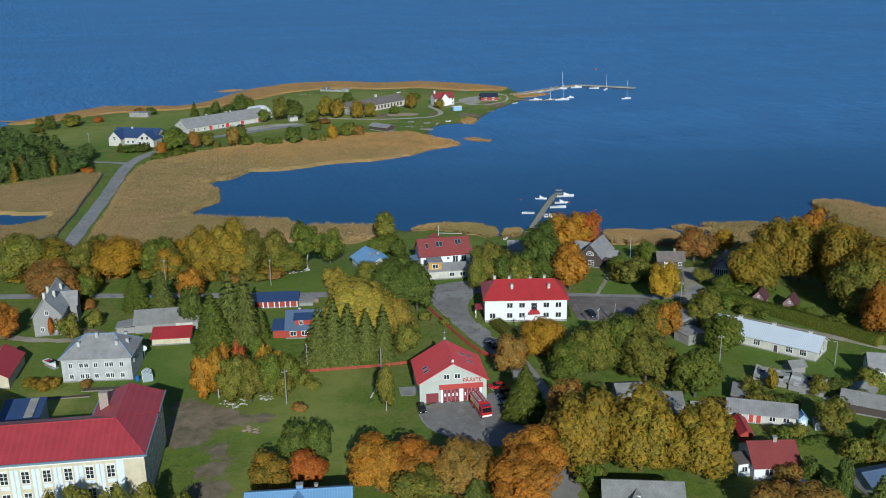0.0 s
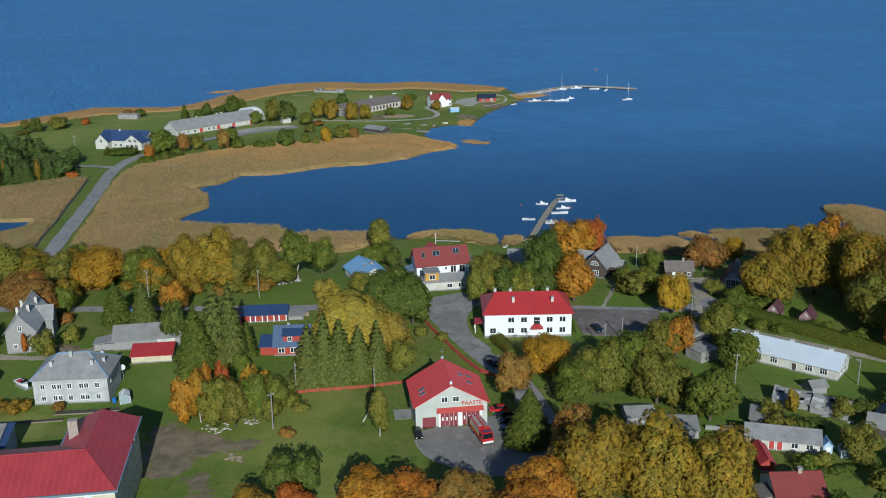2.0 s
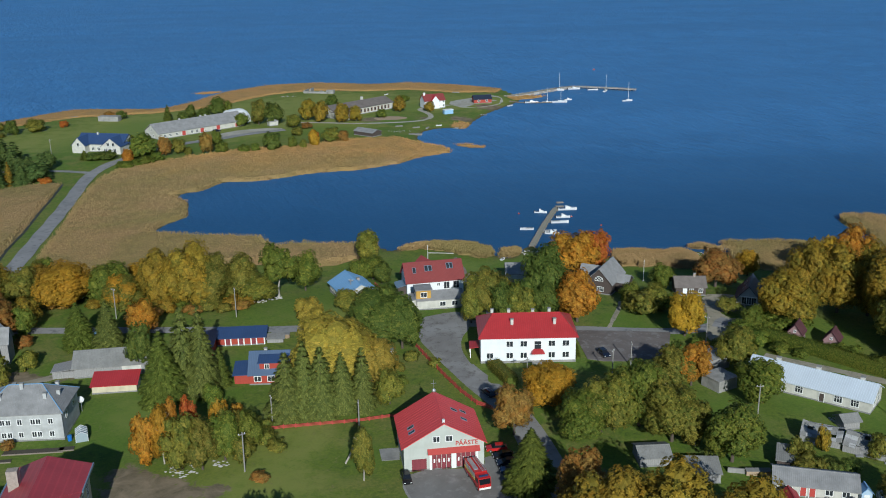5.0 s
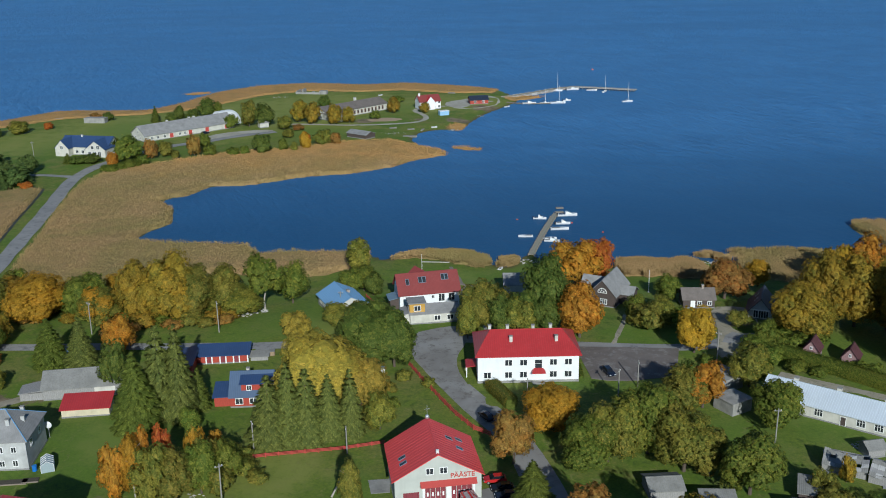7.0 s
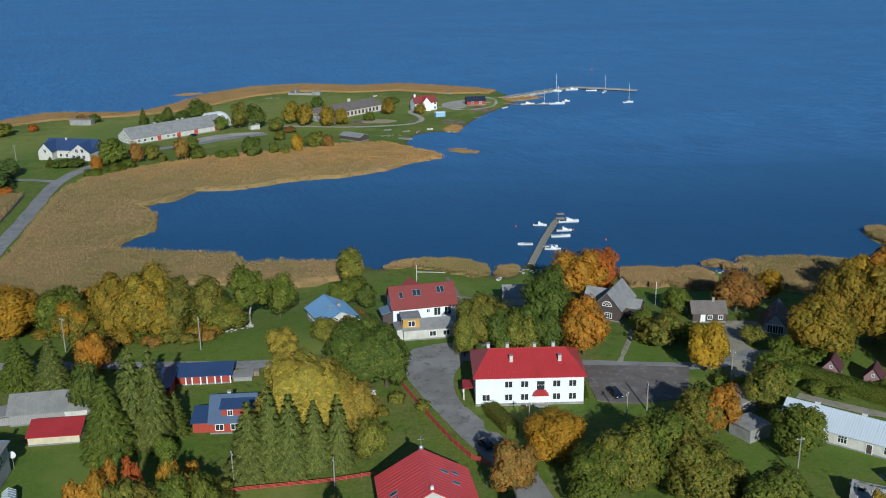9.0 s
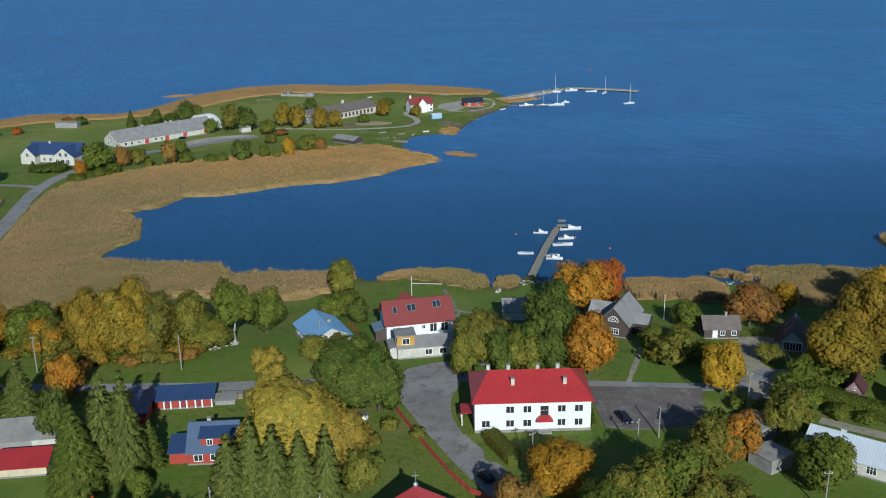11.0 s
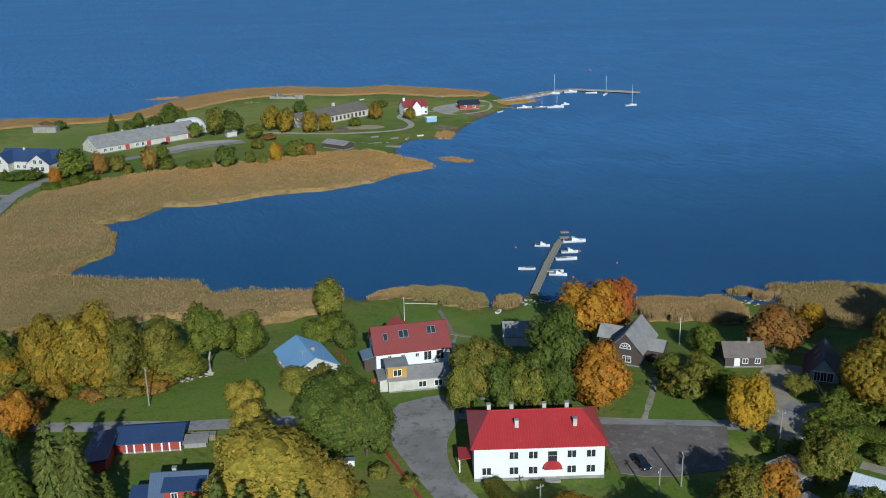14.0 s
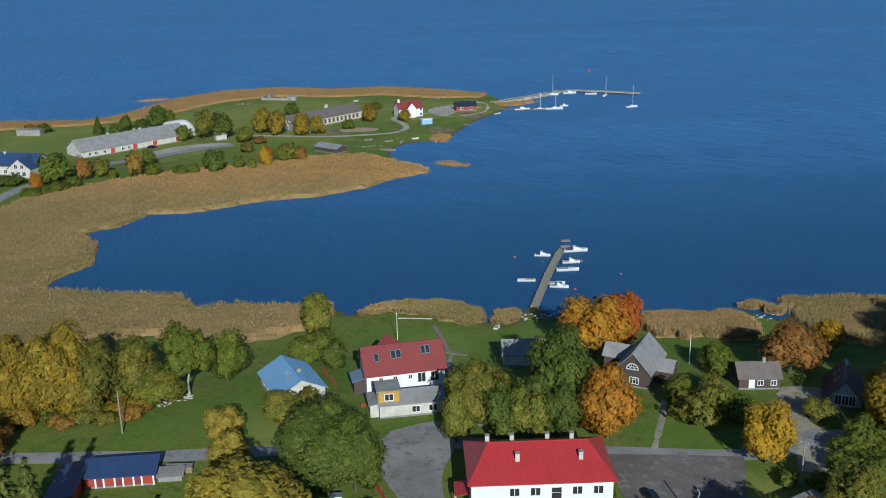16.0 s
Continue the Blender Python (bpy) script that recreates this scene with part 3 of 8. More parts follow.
def reed_mask(x, y):
    m = np.zeros(x.shape, bool)
    for ring, _, _ in REED_BEDS:
        m |= inside(np.array(ring, float), x, y)
    return m.astype(float)


def marsh_mask(x, y):
    return np.clip(reed_mask(x, y) + step(3, 0, inland(x, y)) * (y < 700), 0, 1)


grid_sheet("ground", steps(-1600, 1600, 2.5, -265, 185), steps(-900, 4000, 2.5, 130, 765), lambda x, y: lie(x, y) + 0.05 * np.sin(x * 0.31 + 1.3 * np.sin(y * 0.11)) * np.sin(y * 0.27),
           MEADOW, label="green autumn meadow with bare earth patches", category="ground", attributes=(("earth", earth_mask), ("dry", dry_mask), ("lush", lush_mask), ("marsh", marsh_mask)))
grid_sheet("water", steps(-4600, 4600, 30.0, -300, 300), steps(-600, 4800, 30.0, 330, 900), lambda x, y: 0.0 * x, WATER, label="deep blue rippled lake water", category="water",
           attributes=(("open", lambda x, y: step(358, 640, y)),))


def reed_bed(ring, per_metre, tall, seed):
    """A dense stand of reeds: a body of stalks with thousands of plumes on it."""
    rng = np.random.default_rng(seed)
    ring = np.array(ring, float)
    lo, hi = ring.min(0), ring.max(0)
    n = int((hi[0] - lo[0]) * (hi[1] - lo[1]) * per_metre)
    x, y = rng.uniform(lo[0], hi[0], n), rng.uniform(lo[1], hi[1], n)
    ragged = 1.2 * np.sin(x * 0.9 + 2 * np.sin(y * 0.7)) + 1.2 * np.sin(y * 1.1 + seed)
    keep = inside(ring, x, y + ragged * 0.6) & (x > -300) & (x < 185) & ~inside(POND_RING, x, y)
    x, y = x[keep], y[keep]
    z = np.maximum(lie(x, y), 0.0)
    patch = 0.5 + 0.5 * np.sin(x * 0.13 + 2.1 * np.sin(y * 0.09)) * np.sin(y * 0.17 + 1.7 * np.sin(x * 0.06))
    h = tall * (0.86 + 0.24 * patch + rng.uniform(-0.12, 0.1, len(x)))
    cell = 1.6
    gx, gy = np.meshgrid(np.arange(max(lo[0], -300), min(hi[0], 185) + cell, cell), np.arange(lo[1], hi[1] + cell, cell))
    wob = 0.9 * np.sin(gx * 0.9 + 2 * np.sin(gy * 0.7)) + 0.9 * np.sin(gy * 1.1 + seed)
    within = inside(ring, gx, gy + wob * 0.6) & ~inside(POND_RING, gx, gy)
    rim = step(0.0, 2.4, reach(ring, gx, gy + wob * 0.6)) * within
    base = np.maximum(lie(gx, gy), -0.1)
    wave = 0.5 + 0.5 * np.sin(gx * 0.13 + 2.1 * np.sin(gy * 0.09)) * np.sin(gy * 0.17 + 1.7 * np.sin(gx * 0.06))
    top = base + rim * tall * (0.70 + 0.2 * wave + rng.uniform(-0.04, 0.04, gx.shape)) - 0.1 * (rim == 0)
    i = np.arange(gx.size).reshape(gx.shape)
    f = np.stack([i[:-1, :-1], i[:-1, 1:], i[1:, 1:], i[1:, :-1]], -1)
    some = (within[:-1, :-1] | within[:-1, 1:] | within[1:, 1:] | within[1:, :-1])
    body = bpy.data.meshes.new("reed_body")
    body.from_pydata(np.stack([gx, gy, top], -1).reshape(-1, 3).tolist(), [], f[some].reshape(-1, 4).tolist())
    body.materials.append(REED_BODY)
    tagged(new("reed_body", body), "thick body of dry reed stalks", "reeds", "", "stuff")
    blades = []
    for k in range(2):
        a = rng.uniform(0, math.pi, len(x))
        w = rng.uniform(0.03, 0.10, len(x))
        dx, dy = np.cos(a) * w, np.sin(a) * w
        lean = rng.normal(0, 0.22, (2, len(x)))
        ox, oy = x + rng.normal(0, 0.3, len(x)), y + rng.normal(0, 0.3, len(x))
        tip, tall_k = np.stack([ox + lean[0], oy + lean[1], z + h], -1), h * rng.uniform(0.86, 1.06, len(x))
        tip[:, 2] = z + tall_k
        way = np.stack([dx, dy, 0.25 * w], -1)
        way *= np.where(dx > 0, 1, -1)[:, None]
        blades.append(np.stack([np.stack([ox, oy, z], -1), tip + way, tip - way], 1))
    blades = np.concatenate(blades)
    lit = unit(np.array([0, -0.45, 0.9]) + rng.normal(0, 0.16, (len(blades), 3)))
    return tagged(new("reeds", cards("reeds", blades, REED_TOP, lit)), "dense stand of dry tan reeds at the water's edge", "reeds", "", "stuff")


for bed, (ring, density, tall) in enumerate(REED_BEDS):
    reed_bed(ring, density, tall, 11 + bed)


def ribbon(name, line, width, material, label, category="road", lift=0.03, rounds=2, closed=False):
    """A road or path that lies on the ground along a line."""
    p = np.array(line, float)
    for _ in range(rounds):
        q = np.concatenate([[p[0]], np.stack([0.75 * p[:-1] + 0.25 * p[1:], 0.25 * p[:-1] + 0.75 * p[1:]], 1).reshape(-1, 2), [p[-1]]])
        p = q
    fine = [p[0]]
    for a, b in zip(p[:-1], p[1:]):
        k = max(1, int(np.hypot(*(b - a)) / 3))
        fine += [a + (b - a) * (i + 1) / k for i in range(k)]
    p = np.array(fine)
    t = np.gradient(p, axis=0)
    t /= np.maximum(np.hypot(t[:, 0], t[:, 1]), 1e-6)[:, None]
    side = np.stack([-t[:, 1], t[:, 0]], -1)
    m = Mesh()
    for i in range(len(p)):
        z = ground_at(*p[i]) + lift
        for s in (-0.5, -0.25, 0, 0.25, 0.5):
            wob = 1 + 0.06 * math.sin(i * 0.9 + s * 5)
            q = p[i] + side[i] * width * s * wob
            m.v.append((q[0], q[1], z + 0.04 * (1 - abs(2 * s))))
    for i in range(len(p) - 1):
        for s in range(4):
            m.f.append((i * 5 + s, i * 5 + s + 1, i * 5 + s + 6, i * 5 + s + 5))
    return tagged(part(name, m, material), label, category, "", "structure")


def yard(name, ring, material, label, lift=0.10, category="pavement", rounds=1):
    p = smooth_ring(ring, rounds)
    m = Mesh()
    m.slab([(x, y, ground_at(x, y) + lift) for x, y in p], 0.12)
    return tagged(part(name, m, material), label, category, "", "structure")


# ---- houses ----
WINDOWS = {}


def window(w, h, style, parent, m, frame_mat=None):
    """A window: a frame with its bars round a dark pane, in the wall's plane."""
    frame_mat = frame_mat or TRIM
    key = (round(w, 2), round(h, 2), style, frame_mat.name)
    if key not in WINDOWS:
        f = Mesh()
        b = 0.13 if w > 0.7 else 0.08
        f.box(-w / 2 - b, -0.06, -b, -w / 2, 0.02, h + b).box(w / 2, -0.06, -b, w / 2 + b, 0.02, h + b)
        f.box(-w / 2, -0.06, h, w / 2, 0.02, h + b).box(-w / 2, -0.10, -b, w / 2, 0.02, 0)
        if style >= 2:
            for i in range(1, style):
                x = -w / 2 + w * i / style
                f.box(x - 0.05, -0.05, 0, x + 0.05, 0.02, h)
        if style in (1, 3) and h > 1.1:
            f.box(-w / 2, -0.05, h * 0.64, w / 2, 0.02, h * 0.64 + 0.05)
        if style == 2 and h > 2.1:
            for k in (0.34, 0.68):
                f.box(-w / 2, -0.05, h * k - 0.035, w / 2, 0.02, h * k + 0.035)
        p = Mesh().box(-w / 2, -0.02, 0, w / 2, 0.01, h)
        WINDOWS[key] = (f.data("window_frame", frame_mat), p.data("pane", PANE))
    fm, pm = WINDOWS[key]
    ob = new("window", fm)
    ob.parent, ob.matrix_basis = parent, m
    pane = new("pane", pm)
    pane.parent = ob
    return ob


class House:
    """A house in its own axes: x along the front, y to the back, z up; the front left corner stands at the origin."""

    def __init__(self, name, label, category, x, y, yaw, w, d, eave, ridge, roof, wall, cover, over=0.45, z=None, plinth=0.35, plinth_mat=None, hip=None, top=0.0, group="", cap=None):
        self.w, self.d, self.eave, self.ridge, self.kind, self.over = w, d, eave, ridge, roof, over
        self.hip = hip or min(w, d) / 2
        z = ground_at(x + w / 2 * math.cos(radians(yaw)), y + w / 2 * math.sin(radians(yaw))) if z is None else z
        self.ob = thing(name, pose(x, y, z - 0.02, 0, 0, yaw), label, category, group)
        m = Mesh()
        if roof == "gable_x":
            m.prism([(0, 0), (d, 0), (d, eave), (d / 2, ridge - 0.12), (0, eave)], "x", 0, w)
        elif roof == "gable_y":
            m.prism([(0, 0), (w, 0), (w, eave), (w / 2, ridge - 0.12), (0, eave)], "y", 0, d)
        elif roof == "shed":
            m.prism([(0, 0), (d, 0), (d, ridge), (0, eave)], "x", 0, w)
        else:
            m.box(0, 0, 0, w, d, eave)
        self.body = part("wall", m, wall, self.ob)
        if plinth:
            part("plinth", Mesh().box(-0.06, -0.06, -0.6, w + 0.06, d + 0.06, plinth), plinth_mat or PLINTH, self.ob)
        r, t, caps = Mesh(), 0.16, []
        o = over
        if roof == "gable_x":
            k = (ridge - eave) / (d / 2)
            e = eave - k * o
            r.slab([(-o, -o, e + t), (w + o, -o, e + t), (w + o, d / 2, ridge + t), (-o, d / 2, ridge + t)], t)
            r.slab([(w + o, d + o, e + t), (-o, d + o, e + t), (-o, d / 2, ridge + t), (w + o, d / 2, ridge + t)], t)
            caps.append(Mesh().box(-o, d / 2 - 0.14, ridge + t - 0.06, w + o, d / 2 + 0.14, ridge + t + 0.05))
        elif roof == "gable_y":
            k = (ridge - eave) / (w / 2)
            e = eave - k * o
            r.slab([(-o, d + o, e + t), (-o, -o, e + t), (w / 2, -o, ridge + t), (w / 2, d + o, ridge + t)], t)
            r.slab([(w + o, -o, e + t), (w + o, d + o, e + t), (w / 2, d + o, ridge + t), (w / 2, -o, ridge + t)], t)
            caps.append(Mesh().box(w / 2 - 0.14, -o, ridge + t - 0.06, w / 2 + 0.14, d + o, ridge + t + 0.05))
        elif roof == "hip":
            hip = min(w, d) / 2 if hip is None else hip
            e = eave
            if w >= d:
                a, b = (hip, d / 2, ridge + t), (w - hip, d / 2, ridge + t)
            else:
                a, b = (w / 2, hip, ridge + t), (w / 2, d - hip, ridge + t)
            c = [(-o, -o, e + t), (w + o, -o, e + t), (w + o, d + o, e + t), (-o, d + o, e + t)]
            if w >= d:
                r.add(c + [a, b], [(0, 1, 5, 4), (1, 2, 5), (2, 3, 4, 5), (3, 0, 4)])
            else:
                r.add(c + [a, b], [(0, 1, 4), (1, 2, 5, 4), (2, 3, 5), (3, 0, 4, 5)])
            r.add([(x0, y0, z0 - 0.2) for x0, y0, z0 in c] + c, [(3, 2, 1, 0), (0, 1, 5, 4), (1, 2, 6, 5), (2, 3, 7, 6), (3, 0, 4, 7)])
            for p0, p1 in ((c[0], a), (c[3], a), (c[1], b), (c[2], b), (a, b)):
                caps.append(Mesh().rod(p0, p1, 0.1, 0.1, 5))
        elif roof == "shed":
            k = (ridge - eave) / d
            r.slab([(-o, -o, eave - k * o + t), (w + o, -o, eave - k * o + t), (w + o, d + o, ridge + k * o + t), (-o, d + o, ridge + k * o + t)], t)
        elif roof == "flat":
            r.box(-o, -o, eave, w + o, d + o, eave + 0.25)
        self.cover = cover
        self.roof = part("roof", r, cover, self.ob)
        for ridge_line in caps:
            part("ridge_cap", ridge_line, cap or cover, self.roof)

    def spot(self, face, u, z):
        """The pose of something set in a face, u metres from its left end."""
        if face == "f":
            return pose(u, 0, z)
        if face == "r":
            return pose(self.w, u, z, 0, 0, 90)
        if face == "l":
            return pose(0, self.d - u, z, 0, 0, -90)
        return pose(self.w - u, self.d, z, 0, 0, 180)

    def win(self, face, z, w, h, *places, style=2, frame=None):
        for u in places:
            window(w, h, style, self.ob, self.spot(face, u, z), frame)
        return self

    def door(self, face, u, w, h, material, z=0.1, label="", surround=None):
        m = Mesh().box(-w / 2, -0.05, 0, w / 2, 0.02, h)
        for x in (-w / 4, w / 4):
            m.box(x - w / 7, -0.07, h * 0.1, x + w / 7, -0.04, h * 0.45).box(x - w / 7, -0.07, h * 0.55, x + w / 7, -0.04, h * 0.92)
        d = part("door", m, material, self.ob, label, self.spot(face, u, z))
        s = Mesh().box(-w / 2 - 0.12, -0.08, 0, -w / 2, 0.02, h + 0.12).box(w / 2, -0.08, 0, w / 2 + 0.12, 0.02, h + 0.12).box(-w / 2, -0.08, h, w / 2, 0.02, h + 0.12)
        part("door_frame", s, surround or TRIM, d)
        return self

    def slope(self, v):
        """The roof's height v metres from the front (or from the left, for a roof that runs to the back)."""
        if self.kind == "gable_y":
            return self.eave + (self.ridge - self.eave) * (1 - abs(v - self.w / 2) / (self.w / 2))
        if self.kind == "shed":
            return self.eave + (self.ridge - self.eave) * v / self.d
        return self.eave + (self.ridge - self.eave) * (1 - abs(v - self.d / 2) / (self.d / 2))

    def chimney(self, u, v, tall, material=None, size=0.55, cap=True, across=None):
        z = self.slope(u if self.kind == "gable_y" else v)
        if self.kind == "hip":
            z = min(z, self.eave + (self.ridge - self.eave) * min(u, self.w - u) / self.hip)
        s, c = size / 2, (across or size) / 2
        m = Mesh().box(u - s, v - c, z - 0.3, u + s, v + c, z + tall)
        ch = part("chimney", m, material or BRICK, self.ob)
        if cap:
            part("chimney_cap", Mesh().box(u - s - 0.07, v - c - 0.07, z + tall, u + s + 0.07, v + c + 0.07, z + tall + 0.12), CONCRETE, ch)
        return self

    def seams(self, pitch):
        """Raised standing seams that run down the roof's slopes."""
        o, t = self.over, 0.17
        across, along = (self.w, self.d) if self.kind == "gable_y" else (self.d, self.w)
        k = (self.ridge - self.eave) / (across / 2 + (o if self.kind == "hip" else 0))
        e = self.eave if self.kind == "hip" else self.eave - k * o
        n = int((along + 2 * o) / pitch)
        for i in range(1, n):
            a = -o + (along + 2 * o) * i / n
            rise = min(1.0, min(a + o, along + o - a) / (self.hip + o)) if self.kind == "hip" else 1.0
            run = (across / 2 + o) * rise
            for low, sign in ((-o, 1), (across + o, -1)):
                p, q = (low, a, e + t), (low + sign * run, a, e + t + run * k)
                if self.kind != "gable_y":
                    p, q = (a, p[0], p[2]), (a, q[0], q[2])
                part("seam", Mesh().rod(p, q, 0.035, 0.035, 4), self.cover, self.roof)
        return self

    def skylight(self, u, v, w, h):
        """A roof window on the front slope, or on the right slope of a roof that runs to the back."""
        if self.kind == "gable_y":
            k = (self.ridge - self.eave) / (self.w / 2)
            s = 1 if u < self.w / 2 else -1
            m = pose(u, v, self.slope(u) + 0.19, 0, -s * math.degrees(math.atan(k)), 0) @ pose(0, 0, 0, 0, 0, 90)
        else:
            k = (self.ridge - self.eave) / (self.d / 2)
            m = pose(u, v, self.slope(v) + 0.19, math.degrees(math.atan(k)), 0, 0)
        f = Mesh()
        b = 0.1
        f.box(-w / 2 - b, -h / 2 - b, -0.1, -w / 2, h / 2 + b, 0.07).box(w / 2, -h / 2 - b, -0.1, w / 2 + b, h / 2 + b, 0.07)
        f.box(-w / 2, h / 2, -0.1, w / 2, h / 2 + b, 0.07).box(-w / 2, -h / 2 - b, -0.1, w / 2, -h / 2, 0.07)
        fr = part("skylight", f, GUTTER, self.ob, "", m)
        part("pane", Mesh().box(-w / 2, -h / 2, -0.08, w / 2, h / 2, 0.03), PANE, fr)
        return self


# ---- trees ----
def trunk_mesh(name, tall, r, limbs, seed, bark, lean=0.3):
    rng = random.Random(seed)
    m = Mesh()
    p = Vector((0, 0, -0.3))
    for i in range(4):
        q = Vector((rng.uniform(-lean, lean) * (i + 1) / 3, rng.uniform(-lean, lean) * (i + 1) / 3, tall * (i + 1) / 4))
        m.rod(p, q, r * (1 - 0.22 * i), r * (1 - 0.22 * (i + 1)), 7)
        if i >= 1:
            for k in range(limbs):
                a = rng.uniform(0, 6.28)
                out = rng.uniform(0.14, 0.26) * tall
                e = q + Vector((math.cos(a) * out, math.sin(a) * out, rng.uniform(0.08, 0.2) * tall))
                m.rod(q, e, r * 0.32, r * 0.1, 5)
        p = q
    return m.data(name, bark)


def crown_mesh(name, seed, n, rx, z0, z1, sprays, leaf, masses=11, taper=0.35, spread=0.5, droop=0.2, open_below=0.0):
    """Leaf cards in sprays over the masses of foliage that a crown's limbs carry. taper: how much narrower the top is; spread: how far the masses stand apart."""
    rng = np.random.default_rng(seed)
    mid, half = (z0 + z1) / 2, (z1 - z0) / 2
    box = np.array([rx, rx, half])
    # the masses, spiralling down round the stem, in a ball of radius one
    u = 0.80 - 1.45 * (np.arange(masses) + rng.uniform(0.2, 0.8, masses)) / masses
    a = np.arange(masses) * 2.39996 + rng.uniform(-0.5, 0.5, masses)
    wide = np.sqrt(np.maximum(0.05, 1 - u * u)) * np.where(u > 0, 1 - taper * u, 1.0 + 0.25 * taper * u)
    off = spread * wide * rng.uniform(0.75, 1.25, masses)
    mc = np.stack([np.cos(a) * off, np.sin(a) * off, u * 0.80], -1)
    mr = rng.uniform(0.30, 0.46, masses) * (1 - 0.4 * taper * np.maximum(u, 0))
    mc = np.concatenate([mc, [[0.05, -0.04, -0.1], [0.0, 0.03, 0.3]]])
    mr = np.concatenate([mr, [0.58, 0.42 - 0.1 * taper]])
    # sprays on the masses' outer faces, those that another mass swallows left out
    k = 9 * sprays
    which = rng.choice(len(mr), k, p=mr ** 2 / (mr ** 2).sum())
    way = unit(rng.normal(size=(k, 3)))
    at = mc[which] + way * (mr[which] * rng.uniform(0.86, 1.06, k))[:, None]
    deep = np.linalg.norm(at[:, None, :] - mc[None], axis=2) < mr[None] * 0.90
    deep[np.arange(k), which] = False
    good = ~deep.any(1) & (at[:, 2] > -0.98 + open_below)
    at, way, which = at[good], way[good], which[good]
    chosen = [0]
    far = np.linalg.norm(at - at[0], axis=1)
    for _ in range(min(sprays, len(at)) - 1):
        j = int(np.argmax(far * rng.uniform(0.75, 1.0, len(at))))
        chosen.append(j)
        far = np.minimum(far, np.linalg.norm(at - at[j], axis=1))
    at, way, which = at[chosen], way[chosen], which[chosen]
    sprays = len(at)
    sr = rng.uniform(0.7, 1.3, sprays) * 1.22 * math.sqrt(2.6 / sprays)
    tone = rng.random(sprays) * 0.6 + 0.4 * rng.random(len(mr))[which]
    # leaves on each spray: a drooping cap of cards
    pick = rng.choice(sprays, n, p=sr ** 2 / (sr ** 2).sum())
    out = unit(rng.normal(size=(n, 3)) + 1.15 * way[pick] + np.array([0, 0, 0.35]))
    reach_out = rng.uniform(0.35, 1.0, n) ** 0.6
    p = at[pick] + out * (sr[pick] * reach_out)[:, None] * np.array([1, 1, 0.8])
    p[:, 2] -= droop * sr[pick] * (np.linalg.norm(out[:, :2], axis=1) * reach_out) ** 2
    inner = rng.random(n) < 0.06
    p[inner] = mc[which[pick[inner]]] + (at[pick[inner]] - mc[which[pick[inner]]]) * rng.uniform(0.55, 0.95, inner.sum())[:, None]
    stray = rng.random(n) < 0.05
    p[stray] += out[stray] * (sr[pick[stray]] * rng.uniform(0.1, 0.45, stray.sum()))[:, None]
    face = unit(0.32 * out + 0.42 * way[pick] + 0.48 * unit(at[pick] + np.array([0, 0, 0.15])) + np.array([0, 0, 0.30]))
    p = p * box + np.array([0, 0, mid])
    p[:, 2] = np.maximum(p[:, 2], 0.12)
    corners, nrm = leaf_cards(rng, p, face, leaf)
    # the close inner foliage of each mass, seen between the sprays
    rings, sides = 5, 8
    va = np.pi * np.arange(rings + 1)[:, None] / rings + 0 * np.arange(sides)
    vb = 2 * np.pi * (np.arange(sides)[None] + 0.5 * (np.arange(rings + 1)[:, None] % 2)) / sides
    ball = np.stack([np.sin(va) * np.cos(vb), np.sin(va) * np.sin(vb), np.cos(va)], -1)
    tris, ways, tones = [corners], [nrm], [tone[pick]]
    for c, r in zip(mc, mr):
        v = (c + ball * (r * rng.uniform(0.70, 0.90, ball.shape[:2]))[..., None]) * box + np.array([0, 0, mid])
        v[..., 2] = np.maximum(v[..., 2], 0.1)
        nx = np.roll(v, -1, 1)
        core = np.concatenate([np.stack([v[:-1], v[1:], nx[1:]], 2).reshape(-1, 3, 3), np.stack([v[:-1], nx[1:], nx[:-1]], 2).reshape(-1, 3, 3)])
        tris.append(core)
        ways.append(unit((core.mean(1) - np.array([0, 0, mid])) / box - c + np.array([0, 0, 0.1])))
        tones.append(np.full(len(core), rng.uniform(0.3, 0.7)))
    return cards(name, np.concatenate(tris), GREEN, np.concatenate(ways), np.concatenate(tones))


def leaf_cards(rng, p, face, leaf):
    """Cards round the points p, and the ways they face: the cards are tilted more than the foliage that they make up."""
    m = len(p)
    nrm = unit(face + rng.normal(scale=0.32, size=(m, 3)))
    t = unit(np.cross(nrm, rng.normal(size=(m, 3))))
    b = np.cross(nrm, t)
    s = leaf * rng.uniform(0.6, 1.35, (m, 1))
    return np.stack([p - t * s, p + t * s * 0.5 - b * s * 0.8, p + t * s * 0.5 + b * s * 0.8], 1), unit(0.62 * face + 0.38 * nrm)


